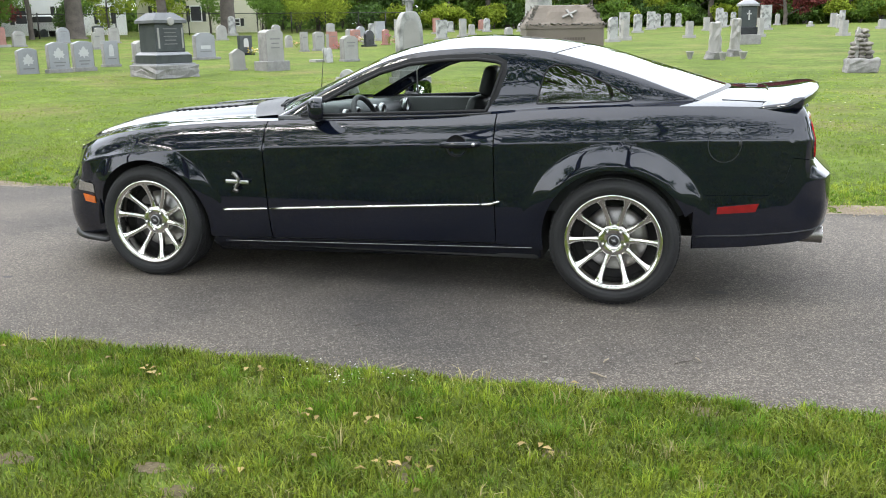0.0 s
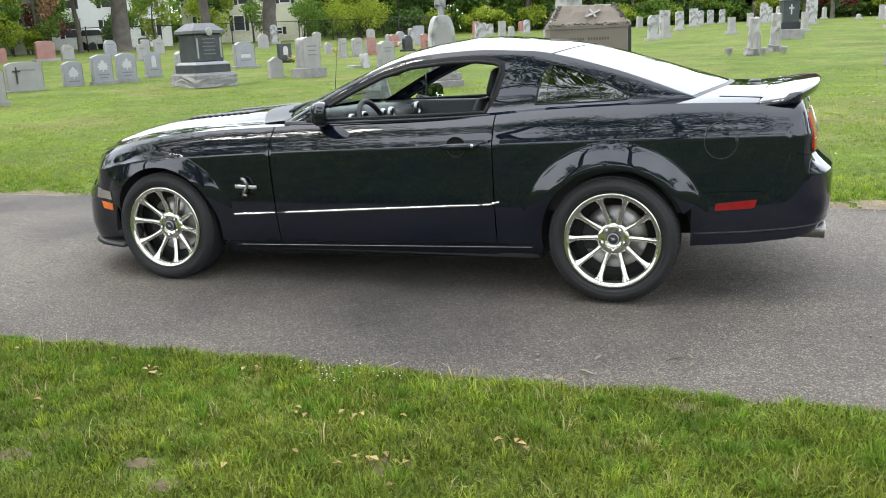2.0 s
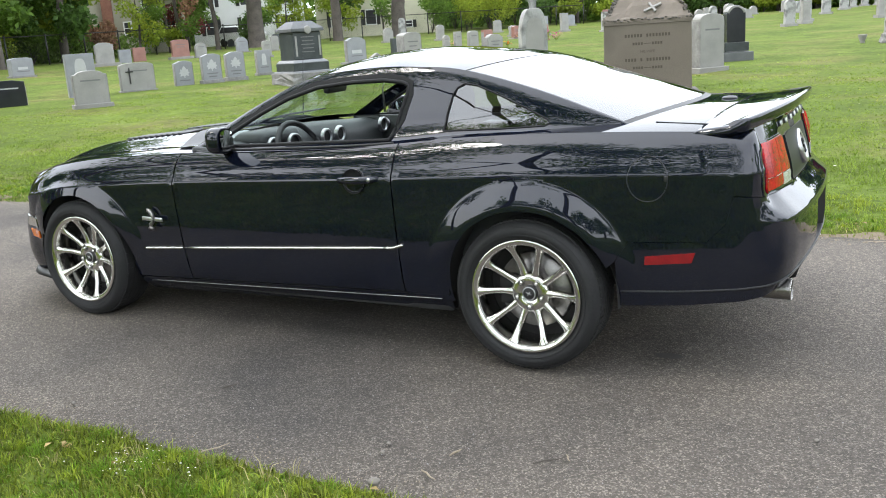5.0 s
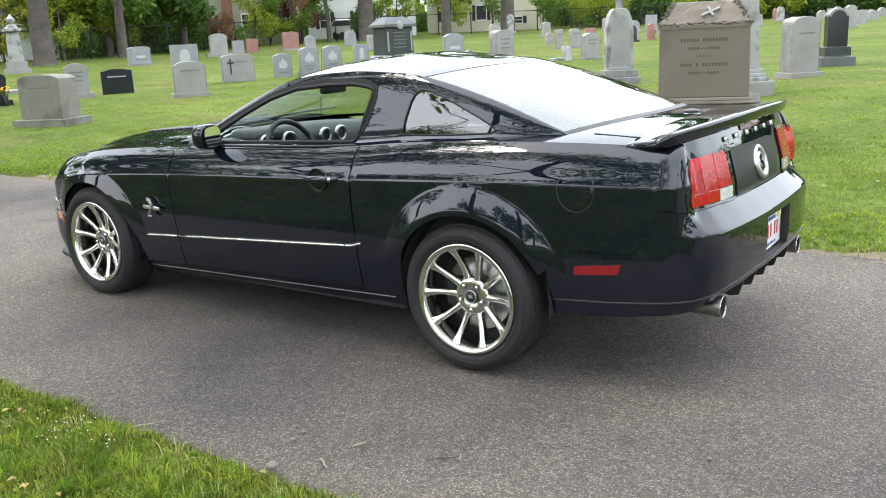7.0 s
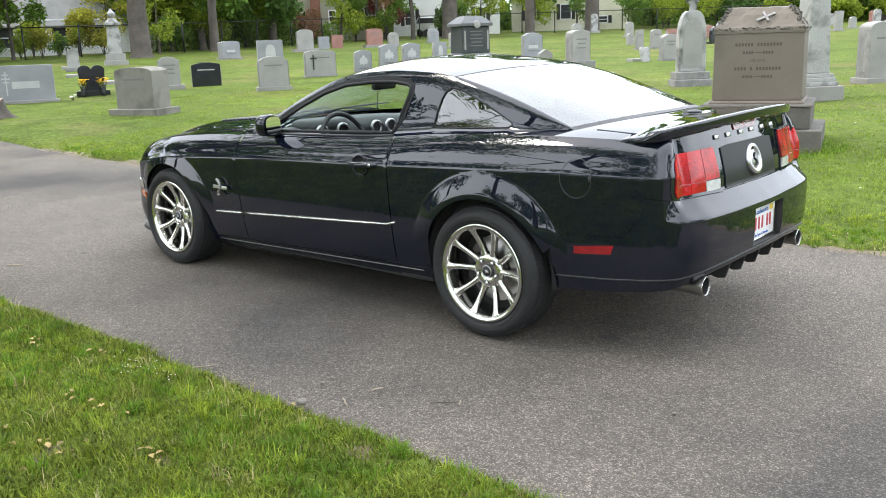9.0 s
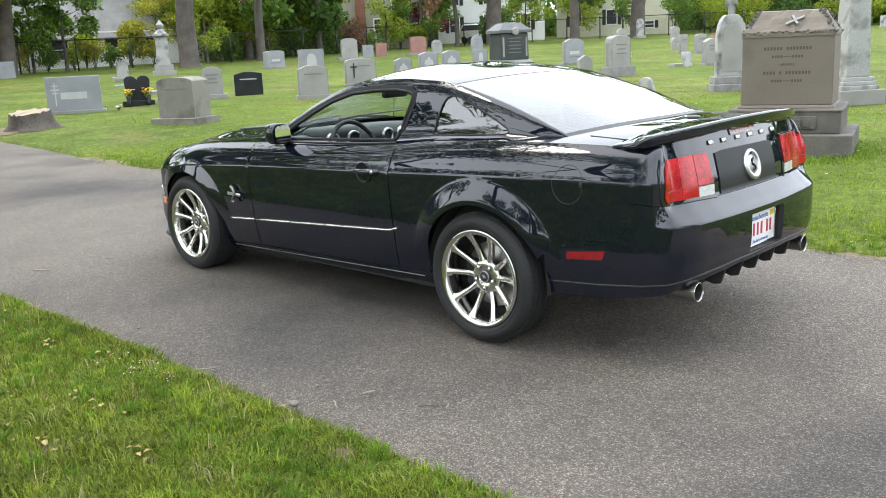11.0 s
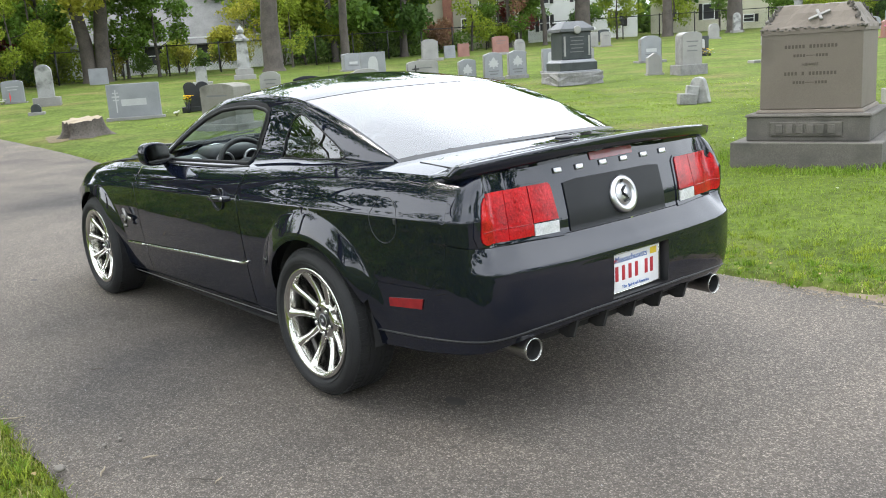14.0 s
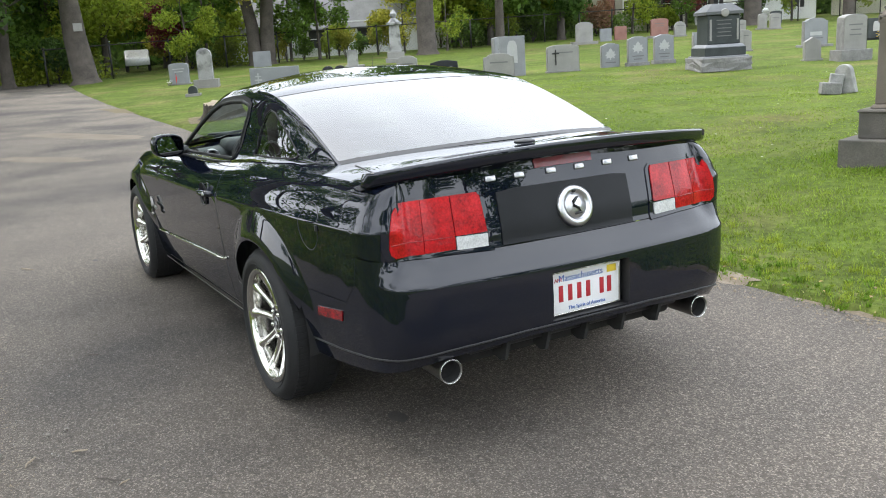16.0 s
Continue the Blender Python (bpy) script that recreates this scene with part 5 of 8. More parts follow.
def roughen(bm, verts, amount):
    for v in verts:
        v.co += Vector([noise.noise(v.co * 7 + Vector((k * 9.1, k, 0))) * amount for k in range(3)])


def headstone(x, y, face, w, h, d=.22, kind="serpentine", mat=GREY, base=(.18, .14), base_mat=ROUGH, label="grey granite headstone on a rough base", lines=3, pale=None, rocky=True, lean=0.0, ink=LETTER_GREY):
    """A tablet on its base, with rough cheeks and a cut panel; cut names stay plain bars."""
    t = thing("headstone", label, "gravestone", stand(x, y, face, lean=lean), "gravestones in the cemetery")
    bh = 0.0
    if base:
        bm = bmesh.new()
        bmesh.ops.create_grid(bm, x_segments=1, y_segments=1, size=.001)
        bm.clear()
        box(bm, -w / 2 - base[0] / 2, w / 2 + base[0] / 2, -d / 2 - base[0] / 2, d / 2 + base[0] / 2, 0, base[1] + .03, .012)
        part("base", bm, base_mat, t, smooth=False)
        bh = base[1] + .03
    bm = bmesh.new()
    slab(bm, [(a, b + bh - .002) for a, b in top_line(kind, w, h - bh)], d, Matrix.Translation((0, -d / 2, 0)), .008)
    part("tablet", bm, mat, t, smooth=False)
    if rocky:
        for sg in (-1, 1):
            bm = bmesh.new()
            vs = []
            hh = (h - bh) * .86
            for i in range(6):
                for j in range(9):
                    vs.append(bm.verts.new((sg * (w / 2 + .006 + .022 * (0 < i < 5) * (0 < j < 8) * (0.4 + 0.9 * abs(noise.noise(Vector((x + i * 1.7, y + j * 1.3, sg)))))), -d / 2 + d * i / 5, bh + hh * j / 8)))
            for i in range(5):
                for j in range(8):
                    bm.faces.new((vs[i * 9 + j], vs[i * 9 + 9 + j], vs[i * 9 + 10 + j], vs[i * 9 + j + 1]))
            bmesh.ops.recalc_face_normals(bm, faces=bm.faces)
            part("rough_side", bm, ROUGH, t, smooth=False)
    if pale:
        bm = bmesh.new()
        slab(bm, [(a, b + bh + (h - bh) * .34) for a, b in top_line(pale[0], w * pale[1], (h - bh) * pale[2])], .006, Matrix.Translation((0, -d / 2 - .004, 0)))
        part("carved_panel", bm, LETTER_PALE, t, smooth=False)
    for k in range(lines):
        bm = bmesh.new()
        ww = w * (.30, .22, .26, .18)[k % 4]
        z = bh + (h - bh) * (.70 - .14 * k if not pale else .24 - .12 * k)
        if z > bh + .02:
            box(bm, -ww, ww, -d / 2 - .003, -d / 2 + .004, z - .016, z + .016, 0)
            part("inscription_bar", bm, ink, t, smooth=False)
    return t


def block(bm, w, d, z0, z1, bevel=.01, top=1.0):
    return box(bm, -w / 2, w / 2, -d / 2, d / 2, z0, z1, bevel, top=top)


def hipped(bm, w, d, z0, z1, k=.55, eave=.03):
    """A cap with sloping sides."""
    box(bm, -w / 2, w / 2, -d / 2, d / 2, z0, z0 + eave, .006)
    a = [bm.verts.new((sx * w / 2, sy * d / 2, z0 + eave)) for sx, sy in ((-1, -1), (1, -1), (1, 1), (-1, 1))]
    b = [bm.verts.new((sx * w / 2 * k, sy * d / 2 * k, z1)) for sx, sy in ((-1, -1), (1, -1), (1, 1), (-1, 1))]
    for i in range(4):
        bm.faces.new((a[i], a[(i + 1) % 4], b[(i + 1) % 4], b[i]))
    bm.faces.new(b)


# dark stepped monument in the second row
m = thing("stepped_monument", "dark polished granite monument on a rough stone base", "monument", stand(-12.5, 16.3, -26))
bm = bmesh.new()
vs = box(bm, -.68, .68, -.68, .68, 0, .36, .02)
bmesh.ops.subdivide_edges(bm, edges=bm.edges, cuts=3, use_grid_fill=True)
roughen(bm, [v for v in bm.verts if .03 < v.co.z < .33], .09)
part("base", bm, ROUGH, m, smooth=False)
bm = bmesh.new()
block(bm, 1.22, 1.22, .35, .40)
part("base_slab", bm, GREY, m, smooth=False)
bm = bmesh.new()
block(bm, 1.10, 1.10, .40, .62, .012)
part("plinth", bm, DARK, m, smooth=False)
bm = bmesh.new()
block(bm, 1.10, 1.10, .62, .70, .02, .86)
part("plinth_top", bm, GREY, m, smooth=False)
bm = bmesh.new()
block(bm, .88, .88, .70, 1.46, .03, .97)
part("die", bm, DARK, m, smooth=False)
for sx in (-.36, .36):
    bm = bmesh.new()
    box(bm, sx - .025, sx + .025, -.455, -.43, .80, 1.34, .006)
    part("carved_border", bm, PALE, m, smooth=False)
for k in range(5):
    bm = bmesh.new()
    box(bm, -.2 + .03 * (k % 2), .2 - .03 * (k % 2), -.446, -.43, 1.30 - .10 * k, 1.325 - .10 * k)
    part("inscription_bar", bm, LETTER_GREY, m, smooth=False)
bm = bmesh.new()
hipped(bm, 1.0, 1.0, 1.46, 1.74, .52, .08)
part("cap", bm, SLATE, m, smooth=False)
bm = bmesh.new()
lathe(bm, [(.001, .03), (.10, .02), (.11, -.02)], 20)
bmesh.ops.transform(bm, matrix=pose(0, -.50, 1.50, 0, 0, 180), verts=bm.verts)
part("cap_boss", bm, PALE, m, smooth=False)

# large brown family monument by the lane
m = thing("family_monument", "large brown granite family monument with a sloped carved top", "monument", stand(.0, 6.15, -74))
bm = bmesh.new()
block(bm, 1.43, 1.36, 0, .27, .012)
part("base", bm, BROWN_BASE, m, smooth=False)
bm = bmesh.new()
block(bm, 1.17, 1.10, .27, .515, .012)
block(bm, 1.21, 1.14, .515, .545, .012, .97)
part("plinth", bm, BROWN_BASE, m, smooth=False)
bm = bmesh.new()
box(bm, -.34, .34, -.575, -.54, .325, .465, .008)
panel = part("name_panel", bm, BROWN_BASE, m, smooth=False)
for k in range(6):
    bm = bmesh.new()
    box(bm, -.285 + .098 * k, -.215 + .098 * k, -.590, -.56, .35, .44, .006)
    part("raised_name_bar", bm, BROWN_BASE, panel, smooth=False)
bm = bmesh.new()
block(bm, 1.03, .96, .545, .58, .01, .97)
block(bm, .965, .89, .58, 1.33, .012, .985)
part("die", bm, BROWN, m, smooth=False)
# cut lines: each sign a small bar, a long bar for a dash
for k, row in enumerate(("xxxxxx xxxxxxxx", "xxxx - xxxx", "", "xxxx x xxxxxxxx", "xxxx - xxxx")):
    z = 1.20 - .088 * k
    yb = -.4465 + .0067 * (z - .58) / .75
    step = .0335 if k in (0, 3) else .030
    for i, ch in enumerate(row):
        if ch == " ":
            continue
        a = (i - (len(row) - 1) / 2) * step
        bm = bmesh.new()
        hw, hh = (.011, .017 if k in (0, 3) else .014) if ch == "x" else (.040, .004)
        box(bm, a - hw, a + hw, yb, -.42, z - hh, z + hh)
        part("inscription_bar", bm, LETTER_DARK, m, smooth=False)
words("HIS WIFE", .040, pose(0, -.4465, 1.024, 90, 0, 0), LETTER_DARK, m, "inscription")
bm = bmesh.new()                                          # carved hipped cap, worn and uneven
levels = ((1.325, .968, .893), (1.355, .965, .89), (1.385, .945, .865), (1.41, .90, .82), (1.46, .835, .745), (1.52, .765, .66), (1.57, .70, .58), (1.60, .655, .53), (1.606, .60, .47), (1.607, .30, .22))
rings = []
for z, w_, d_ in levels:
    ring = []
    for q in range(56):
        e, f = divmod(q, 14)
        u = f / 14 * 2 - 1
        px_, py_ = ((u, -1), (1, u), (-u, 1), (-1, -u))[e]
        n_ = noise.noise(Vector((px_ * 4, py_ * 4, z * 9))) * (.016 if z > 1.36 else .003) + noise.noise(Vector((px_ * 13, py_ * 13, z * 30))) * (.010 if z > 1.38 else .0)
        ring.append(bm.verts.new((px_ * (w_ / 2 + n_), py_ * (d_ / 2 + n_), z + n_ * .6)))
    rings.append(ring)
for a, b in zip(rings, rings[1:]):
    for q in range(56):
        bm.faces.new((a[q], a[(q + 1) % 56], b[(q + 1) % 56], b[q]))
bm.faces.new(rings[-1])
bmesh.ops.recalc_face_normals(bm, faces=bm.faces)
cap = part("cap", bm, BROWN, m, smooth=False)
rs_ = np.random.RandomState(5)
for sx in (-1, 1):
    for sy in (-1, 1):
        bm = bmesh.new()
        for k in range(22):
            f = k / 21
            c_ = (sx * (.475 - .15 * f + rs_.uniform(-.02, .02)), sy * (.437 - .17 * f + rs_.uniform(-.02, .02)), 1.365 + .235 * f)
            bmesh.ops.create_icosphere(bm, subdivisions=1, radius=rs_.uniform(.014, .026), matrix=pose(*c_, rs_.uniform(0, 90), rs_.uniform(0, 90), rs_.uniform(0, 180)) @ Matrix.Diagonal((1.6, .8, .55, 1)))
        part("carved_leaves", bm, BROWN_BASE, cap, smooth=False)
bm = bmesh.new()
for k in range(26):
    bmesh.ops.create_icosphere(bm, subdivisions=1, radius=rs_.uniform(.010, .02), matrix=pose(-.46 + .92 * k / 25, -.442 + rs_.uniform(-.006, .006), 1.372 + rs_.uniform(-.012, .016), rs_.uniform(0, 90), 0, rs_.uniform(0, 180)) @ Matrix.Diagonal((1.7, .8, .6, 1)))
part("carved_border", bm, BROWN_BASE, cap, smooth=False)
sl = math.degrees(math.atan2(.21, .175))
M_CAP = pose(.06, -.372, 1.495) @ pose(0, 0, 0, sl, 0, 0)
for a in ((-.105, .105, -.013, .013), (-.013, .013, -.065, .075)):
    bm = bmesh.new()
    box(bm, a[0], a[1], a[2], a[3], -.01, .014, .004, M_CAP @ pose(0, 0, 0, 0, 0, 28))
    part("pale_cross", bm, PALE, cap, smooth=False)

# tall weathered obelisk behind it
m = thing("obelisk", "tall weathered pale stone obelisk streaked with lichen", "monument", stand(-1.29, 11.8, -40))
bm = bmesh.new()
block(bm, .80, .80, 0, .26, .015)
part("base", bm, CONCRETE, m, smooth=False)
bm = bmesh.new()
for a, z0, z1 in ((.66, .26, .33), (.60, .33, .40), (.54, .40, .47)):
    block(bm, a, a, z0, z1, .012)
part("steps", bm, MARBLE, m, smooth=False)
bm = bmesh.new()
block(bm, .44, .44, .47, 3.0, .02, .66)
part("shaft", bm, MARBLE, m, smooth=False)

# pointed slab with a cross on top
m = thing("gothic_monument", "weathered grey pointed gravestone with a carved cross on top", "monument", stand(-4.75, 14.4, -48))
bm = bmesh.new()
block(bm, .82, .60, 0, .18, .02)
block(bm, .74, .50, .18, .34, .02)
part("base", bm, ROUGH, m, smooth=False)
bm = bmesh.new()
slab(bm, [(a, b + .34) for a, b in top_line("gothic", .60, 1.30)], .26, Matrix.Translation((0, -.13, 0)), .015)
part("tablet", bm, MARBLE, m, smooth=False)
bm = bmesh.new()
slab(bm, [(a, b + .44) for a, b in top_line("gothic", .42, 1.0)], .02, Matrix.Translation((0, -.142, 0)))
part("niche_panel", bm, PALE, m, smooth=False)
bm = bmesh.new()
box(bm, -.04, .04, -.04, .04, 1.62, 2.02, .01)
box(bm, -.13, .13, -.04, .04, 1.80, 1.88, .01)
lathe(bm, [(.075, -.03), (.095, -.03), (.095, .03), (.075, .03)], 20, closed=True)
bmesh.ops.transform(bm, matrix=Matrix.Translation((0, 0, 1.84)), verts=bm.verts[-80:])
part("cross", bm, MARBLE, m, smooth=False)

# tall slim column with an urn
m = thing("column_monument", "tall pale stone column monument topped by an urn", "monument", stand(-35.3, 18.0, -26))
bm = bmesh.new()
block(bm, 1.05, 1.05, 0, .25, .02)
block(bm, .85, .85, .25, .55, .02)
part("base", bm, PALE, m, smooth=False)
bm = bmesh.new()
block(bm, .62, .62, .55, 1.85, .02, .80)
part("shaft", bm, MARBLE, m, smooth=False)
bm = bmesh.new()
block(bm, .72, .72, 1.85, 1.97, .02)
lathe(bm, [(.30, 1.97), (.20, 2.10), (.10, 2.18), (.17, 2.28), (.18, 2.38), (.10, 2.48), (.05, 2.56), (.001, 2.62)], 20)
for v in bm.verts:
    if abs(v.co.y) > 1.9:
        v.co = (v.co.x, v.co.z, v.co.y)
part("urn", bm, MARBLE, m, smooth=False)

# single stones, nearest rows first
leafl = "grey headstone with a pale carved leaf and rough sides"
headstone(-17.3, 16.6, -26, .56, .78, .20, "slant", GREY, None, label=leafl, lines=1, pale=("leaf", .60, .46))
headstone(-16.7, 17.2, -26, .60, .94, .20, "slant", GREY, (.12, .12), label=leafl, lines=2, pale=("leaf", .60, .46))
headstone(-16.6, 18.2, -26, .60, .94, .20, "slant", GREY, (.12, .12), label=leafl, lines=2, pale=("leaf", .60, .46))
headstone(-17.3, 20.5, -26, .50, .88, .20, "flat", GREY, (.10, .08), label="grey headstone carved with a praying figure panel", lines=1, pale=("gothic", .34, .5))
headstone(-16.5, 21.2, -26, .62, .86, .22, "serpentine", PALE, (.12, .10), label="pale headstone with rough sides", lines=2)
headstone(-16.8, 25.6, -26, .84, 1.04, .24, "serpentine", GREY, (.30, .08), label="broad grey headstone with a pale name panel", lines=1, pale=("flat", .52, .14))
headstone(-17.1, 29.4, -26, .62, .84, .20, "flat", DARK, (.14, .08), BLACK, label="dark headstone with an arched pale carving and flowers", lines=0, pale=("gothic", .4, .5), rocky=False)
headstone(-11.9, 19.3, -30, .44, .68, .20, "peak", PALE, (.08, .05), CONCRETE, label="small pointed pale gravestone leaning a little", lines=0, rocky=False, lean=-3)
headstone(-10.9, 19.6, -26, .62, 1.24, .42, "low_arch", PALE, (.24, .28), ROUGH, label="tall pale headstone with rough sides and cut lines", lines=3)
headstone(-19.1, 37.8, -26, .40, .66, .18, "arch", PALE, None, label="small plain pale stone headstone", lines=1, rocky=False)
headstone(-16.0, 33.0, -26, .34, .92, .18, "flat", PALE, (.10, .08), label="narrow pale granite headstone", lines=1)
headstone(-15.9, 34.4, -26, .54, .90, .2, "low_arch", PALE, (.10, .08), label="pale headstone with flowers at its foot", lines=1)
headstone(-15.8, 35.8, -26, .56, .88, .2, "flat", PINK, (.12, .08), PINK, label="red granite headstone with flowers", lines=1)
headstone(-10.5, 24.9, -26, .66, .94, .24, "serpentine", PALE, (.08, .08), label="pale headstone with a dark carved roundel", lines=2)
headstone(-10.85, 23.9, -20, .40, .56, .10, "heart", MARBLE, None, label="leaning white heart-shaped tablet", lines=0, rocky=False, lean=-12)
headstone(-15.3, 39.6, -26, .60, .87, .18, "arch", BLACK, (.20, .10), BLACK, label="polished black granite headstone", lines=0, rocky=False)
headstone(-15.3, 42.2, -26, .40, .88, .18, "slant", PINK, (.12, .08), PINK, label="pink headstone with bright flowers", lines=0, rocky=False)
headstone(-36.6, 36.6, -26, 1.05, 1.18, .28, "low_arch", PINK, (.35, .14), CONCRETE, label="broad red granite headstone on a pale base", lines=2, rocky=False)
headstone(-35.9, 37.6, -26, .70, .92, .24, "arch", PALE, (.12, .08), label="white marble headstone beside a red one", lines=1, rocky=False)
headstone(-37.4, 43.2, -26, .80, 1.04, .26, "arch", GREY, (.3, .08), label="grey round-topped granite headstone", lines=1, rocky=False)
headstone(-28.5, 34.7, -26, .48, .90, .2, "low_arch", PALE, (.14, .10), label="narrow white marble headstone", lines=1, rocky=False)
headstone(-34.0, 43.7, -26, .66, 1.0, .22, "low_arch", PALE, (.14, .08), label="white headstone near the fence", lines=1, rocky=False)
headstone(-52.0, 59.0, -26, .6, .7, .2, "arch", DARK, None, label="small dark headstone by the fence", lines=0, rocky=False)
headstone(-44.0, 55.5, -26, .9, 1.0, .2, "low_arch", DARK, None, label="dark headstone under the trees", lines=0, rocky=False)
headstone(-37.0, 64.0, -26, .62, 1.65, .2, "arch", MARBLE, (.3, .2), CONCRETE, label="slim round-topped white stone under a tree", lines=0, rocky=False)
headstone(-14.5, 10.6, -30, .76, .90, .22, "serpentine", PALE, (.14, .10), CONCRETE, label="pale stained headstone with rough sides", lines=1)
headstone(-17.5, 14.9, -26, .98, .86, .22, "low_arch", PALE, (.10, .04), label="broad pale headstone with a dark crucifix", lines=1)
headstone(-17.9, 9.7, -32, .58, .92, .22, "serpentine", PALE, (.20, .12), CONCRETE, label="pale headstone with cut lines on a base", lines=3, rocky=False)
headstone(-17.9, 10.9, -32, .80, .70, .16, "slant", BLACK, None, label="polished black headstone tilted a little", lines=1, ink=LETTER_PALE, rocky=True)
headstone(-33.3, 23.0, -16, .95, .92, .55, "low_arch", GREY, (.16, .08), label="broad bluish grey headstone", lines=1, pale=("flat", .45, .14), rocky=False)
headstone(-18.2, 13.5, -30, .78, 1.22, .26, "flat", GREY, None, label="grey headstone with a pale arched niche", lines=0, pale=("gothic", .40, .55), rocky=False)
headstone(-36.8, 31.0, -26, .98, 1.30, .30, "serpentine", PALE, (.50, .16), CONCRETE, label="tall pale headstone on a long slab", lines=0, rocky=False)
headstone(-38.5, 34.0, -26, .70, .80, .22, "flat", GREY, None, label="plain grey headstone near the fence", lines=0, rocky=False)
headstone(-39.0, 35.6, -26, .75, .85, .22, "flat", PINK, None, label="plain red headstone near the fence", lines=0, rocky=False)
headstone(-12.64, 5.70, -66, .88, .98, .58, "low_arch", WEATHERED, (.26, .12), WEATHERED, label="broad weathered grey headstone on a wide base", lines=1, rocky=False)
headstone(-1.28, 15.75, -40, .62, 1.26, .42, "low_arch", PALE, (.16, .10), CONCRETE, label="tall pale headstone with rock-faced sides", lines=1)
wide = headstone(-18.3, 5.9, -27, 1.30, .94, .22, "flat", GREY, (.16, .06), CONCRETE, label="wide bluish grey headstone with a carved cross", lines=0, pale=("flat", .48, .2), rocky=False)
for a in ((-.45, -.42, .22, .80), (-.53, -.34, .60, .64), (-.51, -.36, .70, .73), (-.51, -.36, .52, .55)):
    bm = bmesh.new()
    box(bm, a[0], a[1], -.115, -.105, a[2], a[3], .002)
    part("carved_cross", bm, LETTER_PALE, wide, smooth=False)
headstone(-18.17, 7.57, -26, .66, .82, .14, "heart", BLACK, (.16, .14), BLACK, label="black heart-shaped headstone with yellow flowers", lines=0, rocky=False)
headstone(-32.0, 14.2, -26, .48, .90, .22, "low_arch", MARBLE, (.18, .14), label="small white weathered headstone", lines=0, rocky=False)
headstone(-45.7, 14.5, -22, 1.0, .92, .22, "flat", GREY, None, label="grey headstone beside a tree", lines=0, rocky=False)
headstone(-33.2, 6.8, -26, .80, .92, .22, "low_arch", GREY, (.16, .06), label="grey headstone with small flag and white flowers", lines=2, rocky=False, ink=LETTER_PALE)
headstone(-28.9, 6.8, -22, .54, 1.48, .34, "arch", MARBLE, (.36, .30), CONCRETE, label="old round-topped marble headstone on steps", lines=0, rocky=False)
headstone(-24.6, 5.2, -22, .30, .36, .18, "arch", DARK, (.18, .08), CONCRETE, label="small low round-topped marker", lines=0, rocky=False)
headstone(-18.2, 23.5, -26, .58, .80, .22, "serpentine", PALE, (.10, .05), label="pale grey granite headstone", lines=1, rocky=False)
headstone(-35.5, 44.3, -26, .55, 1.0, .22, "low_arch", PALE, (.2, .08), label="white headstone at the back row", lines=0, rocky=False)
headstone(-19.0, 47.0, -26, .66, .8, .22, "low_arch", PINK, (.3, .08), CONCRETE, label="red headstone with a flower row", lines=2, rocky=False)
headstone(-17.0, 44.0, -26, .5, .7, .2, "arch", PALE, (.2, .08), label="small plain pale stone headstone", lines=0, rocky=False)

# crucifix on the broad pale stone
cru = thing("crucifix", "dark metal crucifix fixed to a pale headstone", "cross", stand(-17.5, 14.9, -26))
bm = bmesh.new()
box(bm, -.26, -.22, -.135, -.115, .26, .72, .004)
part("upright", bm, TRIM, cru, smooth=False)
bm = bmesh.new()
box(bm, -.35, -.13, -.135, -.115, .58, .62, .004)
part("crossbar", bm, TRIM, cru, smooth=False)

# black obelisk-like stone with a pale cap
m = thing("capped_monument", "black polished stone monument with a pale rounded cap", "monument", stand(-1.3, 19.2, -62))
bm = bmesh.new()
block(bm, .80, .62, 0, .24, .015)
part("base", bm, SLATE, m, smooth=False)
bm = bmesh.new()
block(bm, .60, .50, .26, .48, .015)
part("plinth", bm, DARK, m, smooth=False)
bm = bmesh.new()
slab(bm, [(a, b + .48) for a, b in top_line("arch", .46, .88)], .34, Matrix.Translation((0, -.17, 0)), .01)
part("tablet", bm, BLACK, m, smooth=False)
bm = bmesh.new()
arc = [(.24 * math.cos(t), 1.14 + .23 * math.sin(t)) for t in np.linspace(.35, math.pi - .35, 13)]
slab(bm, arc + [(a * .80, b - .05) for a, b in arc[::-1]], .36, Matrix.Translation((0, -.18, 0)), .008)
part("cap", bm, PALE, m, smooth=False)

# tall black stone with a cross, on a rough base
m = thing("cross_monument", "tall black stone with a carved cross on a rough base", "monument", stand(3.6, 38.0, -75))
bm = bmesh.new()
block(bm, 1.12, .8, 0, .46, .03)
part("base", bm, ROUGH, m, smooth=False)
bm = bmesh.new()
block(bm, .82, .6, .46, .78, .015)
part("plinth", bm, BLACK, m, smooth=False)
bm = bmesh.new()
block(bm, .70, .5, .78, 1.70, .015)
part("die", bm, DARK, m, smooth=False)
bm = bmesh.new()
hipped(bm, .84, .62, 1.70, 2.05, .2, .10)
part("cap", bm, GREY, m, smooth=False)
bm = bmesh.new()
box(bm, -.03, .03, -.262, -.24, 1.10, 1.52)
box(bm, -.11, .11, -.262, -.24, 1.34, 1.40)
part("cross", bm, LETTER_PALE, m, smooth=False)

